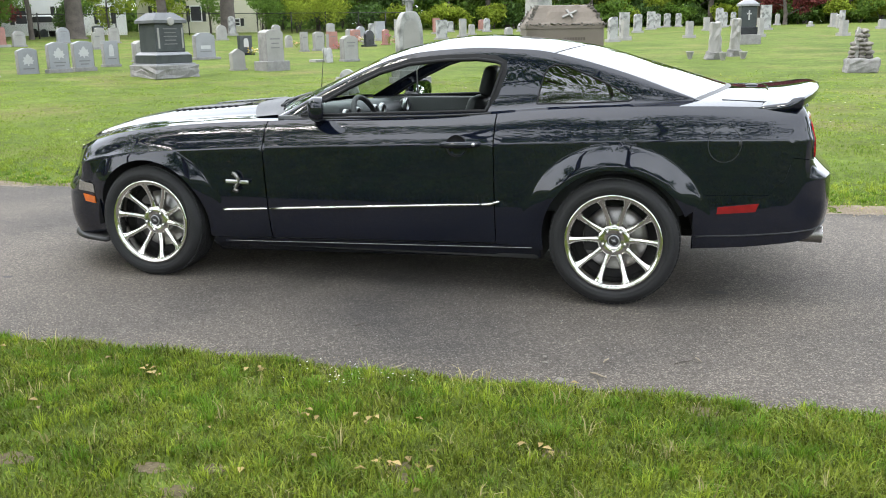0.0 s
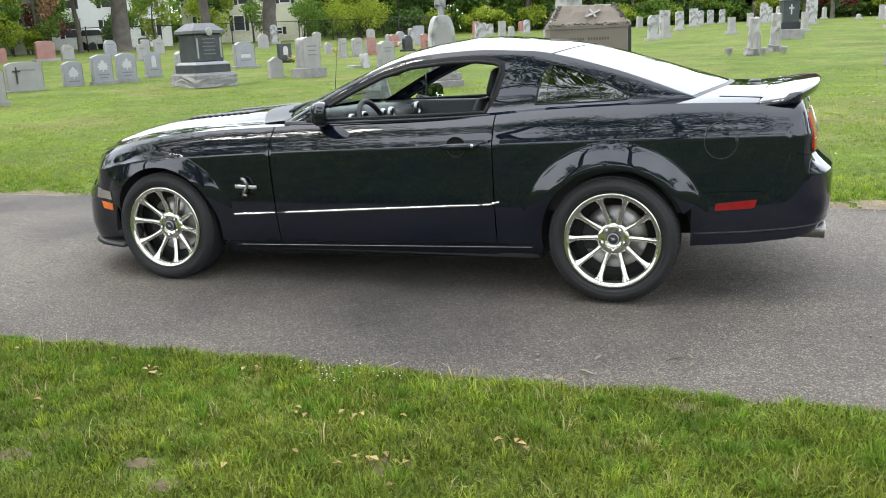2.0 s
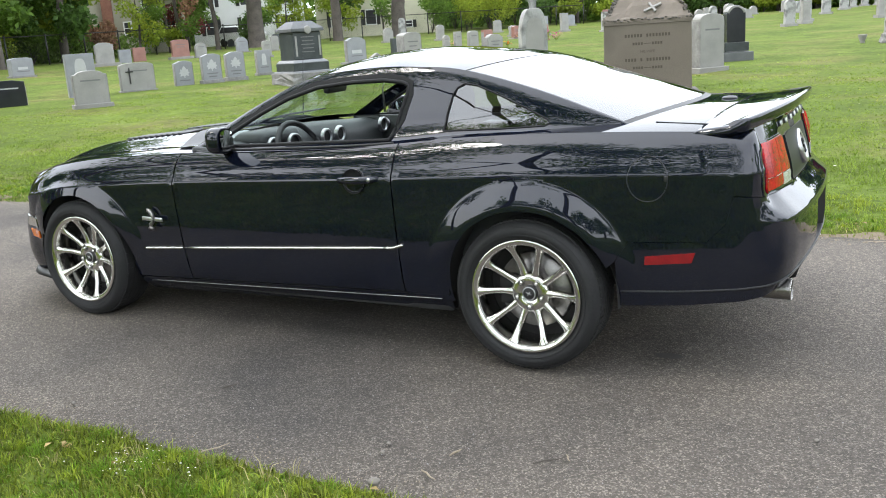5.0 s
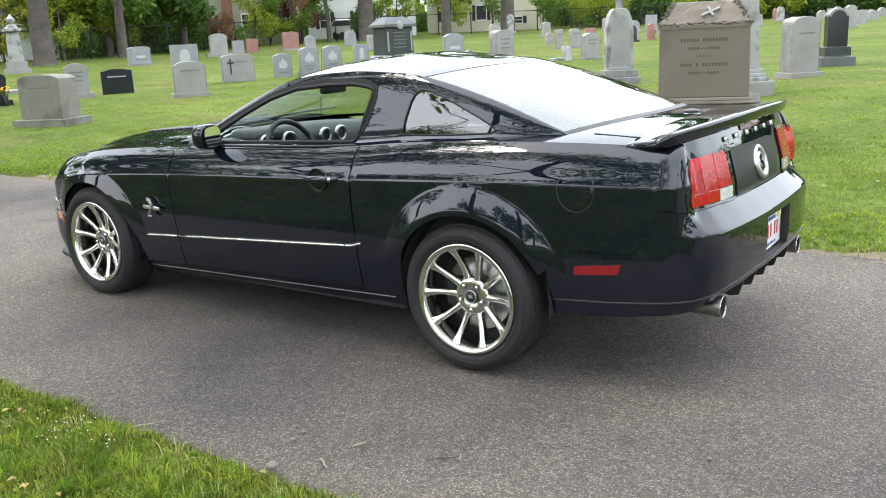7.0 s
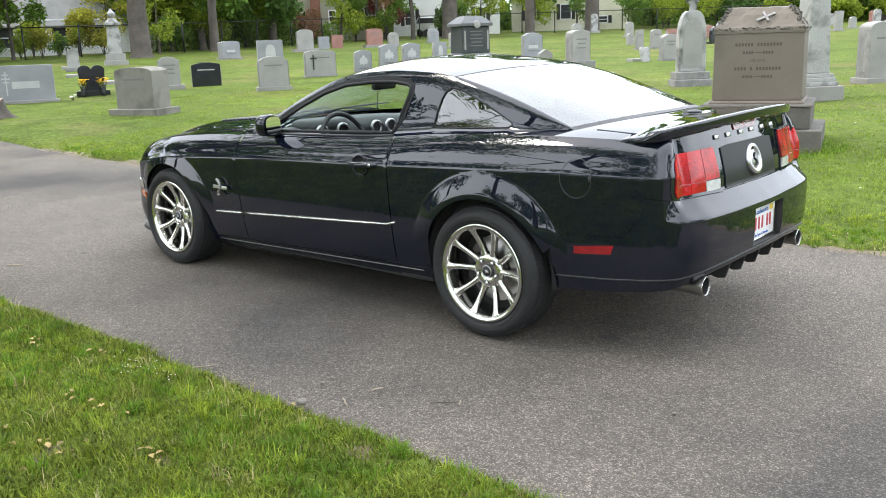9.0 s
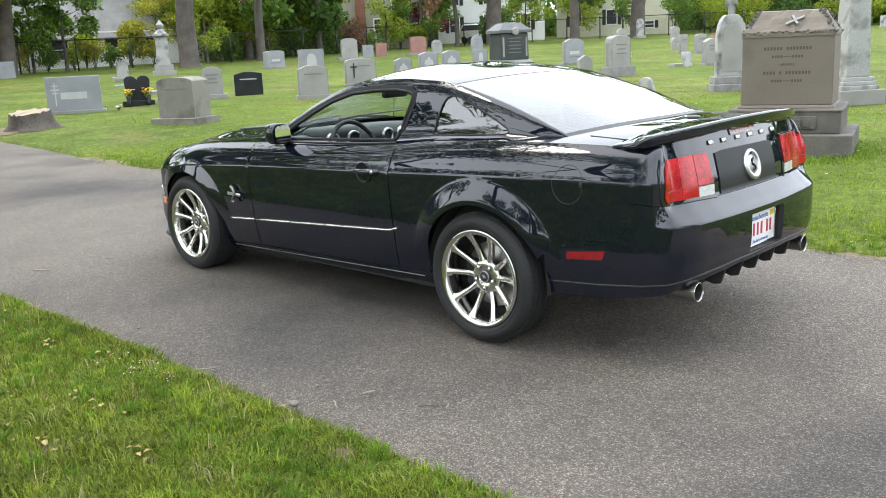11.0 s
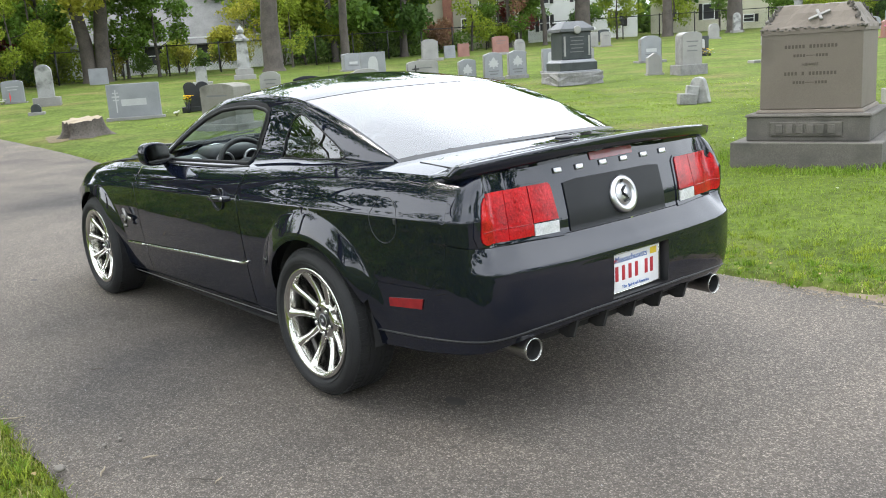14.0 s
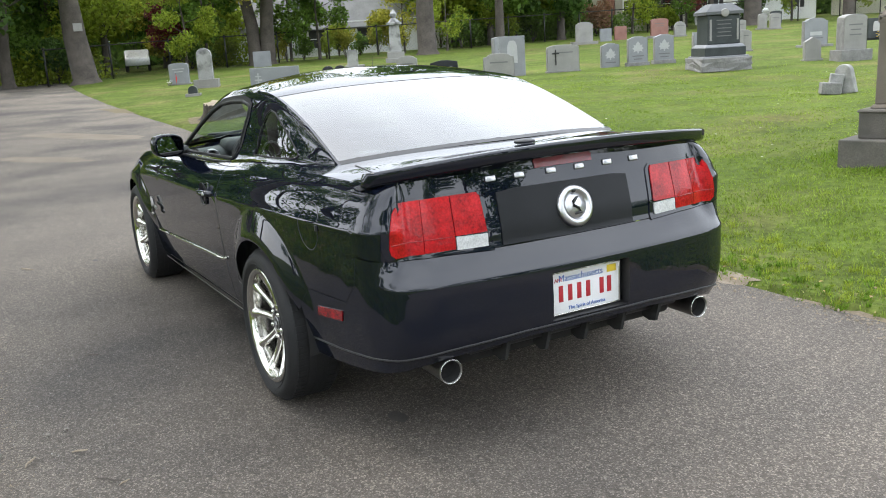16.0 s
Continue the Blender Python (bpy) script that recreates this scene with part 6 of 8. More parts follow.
# pair of rough pillars, urns at their foot
for x, y, h, w in ((2.1, 24.4, 1.16, .36), (2.75, 26.0, 1.24, .30)):
    m = thing("rock_pillar", "rough-hewn grey stone pillar on a broken base", "gravestone", stand(x, y, -80), "rough pillars")
    bm = bmesh.new()
    box(bm, -w * .72, w * .72, -w * .6, w * .6, 0, .26, .02)
    bmesh.ops.subdivide_edges(bm, edges=bm.edges, cuts=3, use_grid_fill=True)
    roughen(bm, bm.verts, .07)
    part("base", bm, ROUGH, m, smooth=False)
    bm = bmesh.new()
    box(bm, -w / 2, w / 2, -w / 2, w / 2, .24, h, .03, top=.88)
    bmesh.ops.subdivide_edges(bm, edges=bm.edges, cuts=4, use_grid_fill=True)
    roughen(bm, bm.verts, .06)
    part("shaft", bm, PALE, m, smooth=False)
for x, y in ((1.35, 24.6), (2.35, 23.7), (2.95, 24.0)):
    u = thing("flower_urn", "small pale stone flower urn on the grass", "urn", stand(x, y, -80), "urns by the pillars")
    bm = bmesh.new()
    lathe(bm, [(.001, 0), (.08, 0), (.06, .05), (.09, .12), (.12, .24), (.13, .27), (.10, .27), (.08, .16), (.001, .14)], 16)
    for v in bm.verts:
        v.co = (v.co.x, v.co.z, v.co.y)
    part("bowl", bm, PALE, u)

# cobble cairn marker
m = thing("cobble_marker", "marker of piled field stones on a rough block", "gravestone", stand(5.3, 17.4, -85))
bm = bmesh.new()
box(bm, -.34, .34, -.26, .26, 0, .34, .04)
bmesh.ops.subdivide_edges(bm, edges=bm.edges, cuts=3, use_grid_fill=True)
roughen(bm, bm.verts, .06)
part("base", bm, ROUGH, m, smooth=False)
rng = random.Random(5)
for k in range(7):
    for j in range(3 if k < 4 else 2):
        bm = bmesh.new()
        bmesh.ops.create_icosphere(bm, subdivisions=2, radius=1)
        wdt = .21 - .018 * k
        for v in bm.verts:
            v.co *= 1 + .22 * noise.noise(v.co * 1.6 + Vector((k, j, 3)))
        bmesh.ops.transform(bm, matrix=pose((j - (1 if k < 4 else .5)) * wdt * .85 + rng.uniform(-.02, .02) - .03, rng.uniform(-.04, .04), .39 + .095 * k) @ Matrix.Diagonal((.105, .12, .062, 1)), verts=bm.verts)
        part("cobble", bm, FIELD, m, smooth=False)
bm = bmesh.new()
slab(bm, [(-.20, .32), (-.10, .32), (-.08, 1.0), (-.13, 1.06), (-.17, .95)], .18, Matrix.Translation((0, -.09, 0)), .02)
part("stone_edge", bm, PALE, m, smooth=False)

# broken stone lying against its base
m = thing("broken_headstone", "broken pale gravestone leaning on fallen blocks", "gravestone", stand(-5.2, 11.6, -50))
bm = bmesh.new()
slab(bm, top_line("arch", .30, .52), .12, pose(.10, 0, 0, 0, -14, -35), .012)
part("tablet", bm, MARBLE, m, smooth=False)
bm = bmesh.new()
box(bm, -.34, -.02, -.14, .12, 0, .20, .015, pose(0, 0, 0, 0, 4, 10))
part("fallen_block", bm, ROUGH, m, smooth=False)
bm = bmesh.new()
box(bm, -.20, .02, .0, .2, .0, .34, .015, pose(0, 0, 0, 0, 8, 5))
part("fallen_block", bm, MARBLE, m, smooth=False)

# flat slabs
for x, y, w, d in ((-11.4, 24.2, .55, .4), (-22.0, 10.8, 1.7, .9), (-34.5, 15.4, .9, .7), (-27.5, 12.0, .8, .6)):
    s = thing("flat_slab", "low pale stone slab lying in the grass", "grave slab", stand(x, y, -26))
    bm = bmesh.new()
    box(bm, -w / 2, w / 2, -d / 2, d / 2, 0, .13, .02)
    part("slab", bm, PALE, s, smooth=False)

# tree stump beside the lane
m = thing("tree_stump", "cut tree stump with weathered pale top in the lawn", "stump", stand(-15.3, 3.55, -30))
bm = bmesh.new()
rings = []
for z, r in ((-.03, .60), (.04, .50), (.10, .44), (.20, .405), (.32, .39), (.40, .385)):
    row = []
    for a in np.linspace(0, 2 * math.pi, 37)[:-1]:
        flare = (.20 * math.sin(4 * a + .8) + .10 * math.sin(9 * a)) * (1 - z / .42) ** 1.5     # root flares
        q = r * (1 + .22 * noise.noise(Vector((2 * math.cos(a), 2 * math.sin(a), .6 * z))) + .10 * noise.noise(Vector((9 * math.cos(a), 9 * math.sin(a), z))) + flare)
        row.append(bm.verts.new((q * math.cos(a), q * math.sin(a), z + (.05 * math.sin(a + .5) + .05 * noise.noise(Vector((4 * math.cos(a), 4 * math.sin(a), 7)))) * max(0, z) / .4)))
    rings.append(row)
for a, b in zip(rings, rings[1:]):
    for k in range(36):
        bm.faces.new((a[k], a[(k + 1) % 36], b[(k + 1) % 36], b[k]))
top_co = [v.co.copy() for v in rings[-1]]
part("bark", bm, BARK, m)
bm = bmesh.new()
c = bm.verts.new((0, 0, .415))
tv = [bm.verts.new(p + Vector((0, 0, .003 + .02 * noise.noise(p * 5)))) for p in top_co]
for k in range(36):
    bm.faces.new((c, tv[k], tv[(k + 1) % 36]))
part("cut_face", bm, STUMP_TOP, m, smooth=False)


# flowers at graves
def bouquet(x, y, z, colours, r, n, label):
    f = thing("flowers", label, "flowers", pose(x, y, float(rise(x, y)) + z))
    rg = random.Random(int(x * 100))
    for c, mt in enumerate(colours):
        bm = bmesh.new()
        for k in range(n):
            a, q = rg.uniform(0, 6.28), rg.uniform(0, r)
            p = Vector((q * math.cos(a), q * math.sin(a), rg.uniform(.06, .06 + r * .8)))
            for j in range(5):
                t = a + j * 1.257
                u = Vector((math.cos(t), math.sin(t), .5)) * .045
                w = Vector((-math.sin(t), math.cos(t), 0)) * .02
                bm.faces.new([bm.verts.new(p), bm.verts.new(p + u * .6 + w), bm.verts.new(p + u), bm.verts.new(p + u * .6 - w)])
        part("blossoms", bm, mt, f, smooth=False)
    bm = bmesh.new()
    for k in range(14):
        a = rg.uniform(0, 6.28)
        tube(bm, [(0, 0, -z), (r * .7 * math.cos(a), r * .7 * math.sin(a), .05 + r * .4)], .006, 4)
    part("woody_stem", bm, BLADE, f, smooth=False)


F_YEL = leafy("yellow_petal", (.80, .52, .02), (.9, .65, .06), .2, .15)
F_PINK = leafy("magenta_petal", (.62, .06, .32), (.75, .14, .42), .2, .2)
F_RED = leafy("red_petal", (.55, .03, .04), (.7, .08, .06), .2, .2)
F_WHITE = leafy("white_petal", (.75, .73, .70), (.85, .82, .78), .2, .1)
F_PEACH = leafy("peach_petal", (.72, .38, .22), (.8, .5, .35), .2, .15)
fx, fy = math.cos(radians(-26)), math.sin(radians(-26))
bouquet(-17.84, 7.68, .28, [F_YEL], .16, 24, "yellow flowers in a vase beside a black headstone")
bouquet(-18.05, 7.24, .28, [F_YEL], .16, 24, "yellow flowers in a vase beside a black headstone")
bouquet(-17.6, 6.7, .0, [F_WHITE], .10, 10, "white flowers lying in the grass")
bouquet(-15.2, 35.3, .05, [F_RED, F_PINK], .35, 22, "red and pink flowers before a grave")
bouquet(-14.9, 36.2, .05, [F_YEL, F_RED], .2, 14, "yellow and red flowers before a grave")
bouquet(-14.8, 42.6, .05, [F_PINK], .40, 40, "bright magenta flowers before a pink headstone")
bouquet(-14.9, 41.6, .4, [F_PINK], .18, 16, "magenta flowers on a headstone")
bouquet(-18.6, 37.7, .1, [F_PEACH], .25, 20, "peach flowers before a pale headstone")
bouquet(-16.7, 29.3, .05, [F_WHITE, F_YEL], .25, 16, "white and yellow flowers before a dark headstone")
bouquet(-18.6, 46.6, .05, [F_PEACH, F_WHITE], .35, 24, "peach flowers before a red headstone")
bouquet(-32.9, 6.3, .05, [F_WHITE], .14, 12, "white flowers at a grave")
flag = thing("grave_flag", "small red flag on a stick at a grave", "flag", pose(-32.8, 6.55, float(rise(-32.8, 6.55))))
bm = bmesh.new()
tube(bm, [(0, 0, 0), (.03, 0, .5)], .006, 6)
part("stick", bm, BARK, flag)
bm = bmesh.new()
vs = [bm.verts.new(p) for p in ((.03, 0, .48), (.02, -.02, .28), (.14, -.04, .10), (.10, .02, .30))]
bm.faces.new(vs)
part("cloth", bm, F_RED, flag, smooth=False)
for dx, dy in ((.16, .06), (-.05, -.38)):                 # vases for the yellow flowers
    v = thing("flower_vase", "black stone vase holding yellow flowers", "vase", pose(-18.0 + dx, 7.62 + dy, float(rise(-18, 7.6))))
    bm = bmesh.new()
    lathe(bm, [(.05, 0), (.07, .02), (.055, .10), (.075, .26), (.07, .29), (.001, .27)], 14)
    for q in bm.verts:
        q.co = (q.co.x, q.co.z, q.co.y)
    part("body", bm, BLACK, v)

# the open field on the far side: slim old stones
slim = "slim weathered pale stone in the far field"
for x, y, w, h, k in ((-3.0, 44.3, .5, 1.35, "arch"), (-2.6, 47.5, .40, 1.2, "flat"), (-3.0, 51.5, .6, 1.6, "flat"), (-3.4, 69, .66, 1.5, "low_arch"), (-3.2, 84, .8, 1.7, "flat"), (-3.0, 93, .55, 1.5, "arch"),
                      (-2.2, 97, .7, 1.5, "low_arch"), (-1.0, 97, .6, 1.5, "low_arch"), (.9, 50.9, .40, 1.0, "flat"), (1.9, 72, .45, 1.1, "flat"), (3.1, 86, .72, 1.9, "low_arch"), (3.7, 90, .44, 1.5, "arch"),
                      (4.6, 94, .5, 1.5, "arch"), (4.9, 50.8, .32, 1.1, "flat"), (6.4, 71, .9, 1.95, "flat"), (9.0, 95, .4, 1.2, "arch"), (11.1, 84, .3, .5, "arch"), (12.4, 79, .55, 1.2, "flat"), (12.4, 76, .4, 1.1, "arch"),
                      (12.0, 71, .38, 1.4, "flat"), (9.3, 50, .42, .88, "flat"), (14.4, 68, .7, .7, "low_arch"), (-6.5, 36.0, .3, .55, "flat"), (16.5, 74, .5, 1.0, "arch")):
    headstone(x, y, -55, w, h, .26, k, MARBLE if h > 1.3 else PALE, (.22, .16), PALE, label=slim, lines=0, rocky=False)
rng = random.Random(11)
back = "weathered pale headstone in a crowded back row"
for row in range(7):
    for k in range(9):
        x = -30 + 3.9 * k + rng.uniform(-1.0, 1.0) - row * 1.0
        y = 50 + 6.5 * row + rng.uniform(-1.2, 1.2) + 0.18 * (k * 3.9)
        if x > -6.5 or rng.random() < .2 or x < -36 + row * 2.2:
            continue
        w, h = rng.uniform(.5, 1.0), rng.uniform(.75, 1.35)
        headstone(x, y, -34 + rng.uniform(-6, 6), w, h, .24, rng.choice(["serpentine", "arch", "flat", "low_arch"]), rng.choice([PALE, PALE, MARBLE, GREY, PALE, PINK]), (.2, .12), CONCRETE, label=back, lines=0,
                  rocky=False, lean=rng.uniform(-2, 2))


# ---- trees, hedges, fence, houses beyond ----
LEAF_MID = leafy("leaf_green", (.088, .165, .024), (.165, .260, .045), .58, .45)
LEAF_DARK = leafy("leaf_dark", (.050, .102, .022), (.095, .165, .036), .50, .45)
LEAF_LIME = leafy("leaf_lime", (.19, .26, .028), (.33, .39, .05), .62, .35)
LEAF_YELLOW = leafy("leaf_yellow_green", (.30, .30, .04), (.45, .43, .07), .60, .35)
LEAF_RED = leafy("leaf_red", (.10, .022, .022), (.19, .05, .045), .35, .4)
LEAF_RUST = leafy("bud_rust", (.20, .10, .06), (.30, .18, .10), .4, .3)


def leaves(rs, centres, radii, count, size):
    """Leaf quads scattered through rounded masses, denser towards their skins."""
    count, size = int(count * 2.1), size * .68
    which = rs.choice(len(centres), count, p=np.array([r[0] * r[1] for r in radii]) / sum(r[0] * r[1] for r in radii))
    C, R = np.array(centres)[which], np.array([(r[0], r[0], r[1]) for r in radii])[which]
    d = rs.normal(size=(count, 3))
    d /= np.linalg.norm(d, axis=1, keepdims=True)
    P = C + d * R * (rs.uniform(0.25, 1.0, (count, 1)) ** 0.6) * rs.uniform(.8, 1.12, (count, 1))
    n = rs.normal(size=(count, 3)) + (0, 0, .5)
    n /= np.linalg.norm(n, axis=1, keepdims=True)
    u = np.cross(n, rs.normal(size=(count, 3)))
    u /= np.linalg.norm(u, axis=1, keepdims=True)
    v = np.cross(n, u)
    s = size * rs.uniform(.55, 1.3, (count, 1))
    V = np.stack([P - u * s, P - v * s * .55 + n * s * .12, P + u * s, P + v * s * .55 + n * s * .12], 1).reshape(-1, 3)
    return V, np.arange(count * 4).reshape(-1, 4)


def tree(x, y, h, r, spread, mat, seed, label, clear=.3, count=2600, size=.32, lean=(0, 0), dense_=1.0, limbs=7, name="tree"):
    """A tapered trunk with limbs, and a crown of leaf masses at their ends."""
    rs = np.random.RandomState(seed)
    t = thing(name, label, "tree", pose(x, y, float(rise(x, y)) - .1))
    bm = bmesh.new()
    top = np.array([lean[0] * h, lean[1] * h, h * .8])
    spine = [np.array([0, 0, 0]), np.array([0, 0, .35]), top * .2, top * .45 + rs.uniform(-.03, .03, 3) * h, top * .75, top]
    tube(bm, [tuple(p) for p in spine], [r * 1.55, r * 1.12, r, r * .80, r * .45, r * .12], 12, False)
    centres, radii = [], []
    for k in range(limbs):
        f = clear + (1 - clear) * (k + rs.uniform(.1, .9)) / limbs
        b = np.array([np.interp(f * .8 * h, [p[2] for p in spine], [p[j] for p in spine]) for j in (0, 1)] + [f * .8 * h])
        a = k * 2.4 + rs.uniform(-.5, .5)
        ln = spread * rs.uniform(.55, 1.0) * (1.1 - .5 * f)
        e = b + np.array([math.cos(a) * ln, math.sin(a) * ln, ln * rs.uniform(.25, .7)])
        mid = (b + e) / 2 + (0, 0, -.05 * ln)
        tube(bm, [tuple(b), tuple(mid), tuple(e)], [r * .36 * (1.1 - .5 * f), r * .2, r * .06], 7, False)
        for q in (e, mid * .4 + e * .6 + rs.uniform(-.6, .6, 3)):
            centres.append(q)
            radii.append((spread * rs.uniform(.28, .46), spread * rs.uniform(.20, .34)))
    centres.append(top * 1.02)
    radii.append((spread * .42, h * .16))
    part("trunk", bm, BARK, t)
    V, F = leaves(rs, centres, radii, int(count * dense_), size)
    from_arrays("crown", V, F, mat, t)
    return t


def shrub(x, y, w, h, mat, seed, label, count=700, size=.16, name="shrub"):
    rs = np.random.RandomState(seed)
    t = thing(name, label, "bush", pose(x, y, float(rise(x, y))))
    bm = bmesh.new()
    centres, radii = [], []
    for k in range(7):
        a, q = rs.uniform(0, 6.28), rs.uniform(0, w * .35)
        e = (q * math.cos(a), q * math.sin(a), h * rs.uniform(.35, .8))
        tube(bm, [(0, 0, 0), (e[0] * .4, e[1] * .4, e[2] * .5), e], [.03, .02, .008], 5, False)
        centres.append(e)
        radii.append((w * rs.uniform(.2, .34), h * rs.uniform(.18, .3)))
    part("woody_stem", bm, BARK, t)
    V, F = leaves(rs, centres, radii, count, size)
    V[:, 2] = np.maximum(V[:, 2], .02)
    from_arrays("foliage", V, F, mat, t)
    return t


old = "old broad tree with a thick grey trunk and spring leaves"
tsign = tree(-45.1, 4.7, 15, .58, 5.5, LEAF_LIME, 1, "thick old tree with a small paper sign on its trunk", .44, 3600, .26, (-.05, -.07))
bm = bmesh.new()
box(bm, .50, .53, -.32, .12, 2.75, 3.15, .004)
part("paper_sign", bm, PALE, tsign, "pale paper notice", smooth=False)
tree(-49.6, 15.4, 15, .40, 4.5, LEAF_YELLOW, 2, old, .32, 3000, .28, (-.06, .0))
tree(-49.3, 16.1, 16, .42, 4.5, LEAF_LIME, 3, old, .34, 3000, .28, (.02, .02))
tree(-42.5, 23.7, 17, .52, 5.0, LEAF_MID, 4, old, .40, 3400, .30, (-.05, .02))
tree(-46.0, 31.2, 17, .28, 4.2, LEAF_MID, 5, "tall slim tree by the fence", .38, 3000, .28)
tree(-44.4, 53.4, 17, .62, 5.0, LEAF_MID, 6, old, .42, 3200, .32)
tree(-42.1, 61.6, 16, .40, 4.8, LEAF_MID, 7, old, .42, 2800, .32)
tree(-38.5, 66.1, 17, .60, 5.0, LEAF_MID, 8, old, .42, 2800, .32)
tree(-47.3, 52.0, 14, .18, 3.2, LEAF_YELLOW, 9, "slim young tree with yellow-green leaves", .35, 1600, .22)
tree(-49.0, 49.6, 11, .16, 2.2, LEAF_RUST, 10, "slim tree with rusty spring buds", .30, 1200, .18)
tree(-51.0, 52.4, 8, .12, 2.0, LEAF_RED, 11, "small red-leaved tree beside a house", .12, 1000, .2)
tree(-50.5, 12.6, 7.5, .10, 2.2, LEAF_MID, 12, "small green tree beside the fence", .22, 1700, .22)
tree(-50.5, 20.0, 7.5, .10, 2.6, LEAF_MID, 13, "small green tree before a house", .20, 2000, .2)
tree(-51.5, 18.4, 7.0, .09, 2.3, LEAF_MID, 14, "small green tree before a house", .20, 1800, .2)
tree(-50.0, 26.0, 5.5, .07, 1.9, LEAF_YELLOW, 15, "thin shrubby tree with yellow blossom", .2, 900, .14)
tree(-46.2, 27.2, 5.0, .07, 1.6, LEAF_LIME, 16, "thin shrubby tree with lime leaves", .15, 900, .14)
tree(-53.5, 7.2, 10, .22, 4.0, LEAF_LIME, 17, old, .30, 3200, .22)
tree(-56.0, 4.5, 9.5, .30, 4.6, LEAF_LIME, 18, old, .18, 3800, .24)
tree(-53.0, 1.5, 10, .30, 4.6, LEAF_MID, 19, old, .10, 4200, .25)
tree(-48.0, 1.2, 12, .30, 4.5, LEAF_DARK, 20, old, .25, 2600, .28)
tree(-61.0, 12.5, 9.0, .30, 4.2, LEAF_YELLOW, 21, old, .12, 4000, .25)
tree(-57.0, 15.0, 8.5, .2, 3.6, LEAF_LIME, 23, old, .14, 3200, .22)
tree(-47.5, 10.6, 6.0, .08, 1.9, LEAF_LIME, 24, "thin lime-leaved sapling by the fence", .12, 1800, .15)
tree(-57.5, 12.0, 5.0, .10, 2.0, LEAF_RED, 22, "small red-leaved tree behind the fence", .22, 900, .2)

# the wood behind the fence: dark, close-set trees
wood = "dense green woodland tree behind the fence"
rng = random.Random(3)
k = 0
for fx_, fy_ in ((-50, 33), (-52, 36.5), (-49, 38.5), (-54, 39), (-57, 34), (-60, 30.5), (-61, 38)):
    tree(fx_, fy_, rng.uniform(12, 17), rng.uniform(.16, .3), rng.uniform(3.4, 4.6), LEAF_DARK if k % 3 else LEAF_MID, 40 + k, wood, .15, 2200, .34)
    k += 1
for j in range(27):
    a = j / 26
    tx = -38 + 74 * a + rng.uniform(-1.5, 1.5)
    ty = (86 + 26 * min(1, a * 2.2)) - 8 * max(0, a - .6) + rng.uniform(-2.5, 2.5)
    tree(tx, ty, rng.uniform(11, 16), rng.uniform(.18, .34), rng.uniform(4.0, 5.4), rng.choice([LEAF_DARK, LEAF_MID, LEAF_MID, LEAF_DARK, LEAF_LIME]), 80 + j, wood, .08, 2300, .40)
for j in range(26):
    a = j / 25
    shrub(-36 + 72 * a + rng.uniform(-1, 1), (82 + 27 * min(1, a * 2.2)) - 8 * max(0, a - .6) + rng.uniform(-1, 1), 4.2, 2.8, rng.choice([LEAF_DARK, LEAF_MID, LEAF_LIME]), 130 + j, "tangled green bush at the wood's edge", 620, .30)
tree(10.0, 98, 8, .2, 3.6, LEAF_RED, 170, "dark red-leaved tree at the wood's edge", .1, 2600, .3)
tree(7.5, 102, 8, .2, 3.2, LEAF_RED, 171, "dark red-leaved tree at the wood's edge", .1, 2000, .3)

# shrubs along the fence
for j, (x, y, w, h, mt) in enumerate(((-47.6, 33.5, 3.2, 2.4, LEAF_LIME), (-47.8, 36.8, 3.4, 2.2, LEAF_MID), (-48.2, 40.0, 3.2, 2.6, LEAF_MID), (-48.6, 43.5, 2.6, 2.2, LEAF_RUST), (-46.8, 30.0, 2.4, 2.0, LEAF_MID),
                                      (-50.8, 22.5, 2.2, 1.8, LEAF_LIME), (-51.2, 17.0, 2.0, 2.2, LEAF_MID), (-51.0, 14.0, 2.4, 2.0, LEAF_LIME), (-50.5, 12.2, 2.6, 1.8, LEAF_MID), (-50.0, 5.4, 2.6, 1.6, LEAF_LIME),
                                      (-49.8, 25.0, 2.0, 2.4, LEAF_YELLOW), (-50.2, 50.5, 2.6, 2.6, LEAF_MID), (-46.2, 57.4, 3.0, 3.0, LEAF_DARK), (-51.5, 53.5, 3.0, 2.2, LEAF_RUST), (-36.5, 73.0, 4.0, 3.6, LEAF_MID),
                                      (-34.0, 75.5, 4.0, 3.2, LEAF_LIME), (-31.5, 78.0, 4.0, 3.2, LEAF_LIME), (-48.2, 4.0, 3.0, 2.2, LEAF_DARK), (-50, 1.5, 3.0, 2.4, LEAF_DARK), (-46.8, 49.0, 2.0, 1.6, LEAF_LIME),
                                      (-52.5, 6.0, 3.5, 2.4, LEAF_MID), (-52.0, 43.5, 2.4, 1.7, LEAF_DARK))):
    shrub(x - 2.4, y, w * 1.15, h * 1.25, mt, 200 + j, "leafy bush along the fence", 1500, .15)
for j, y in enumerate((16.0, 17.9, 19.3, 20.8, 22.0, 23.4, 24.6, 26.1)):
    shrub(-51.3 + .4 * math.sin(j * 2.1), y, 1.5, 1.5 + .7 * math.sin(j * 1.9) ** 2, (LEAF_LIME, LEAF_YELLOW, LEAF_MID)[j % 3], 240 + j, "thin straggly bush before a white house", 420, .13)

for j in range(24):
    a = j / 23
    shrub(-40 + 82 * a, (96 + 26 * min(1, a * 2.2)) - 8 * max(0, a - .6), 8.0, 8.0, rng.choice([LEAF_DARK, LEAF_MID, LEAF_MID]), 500 + j, "tall tangled green thicket behind the wood", 1500, .50, "thicket")

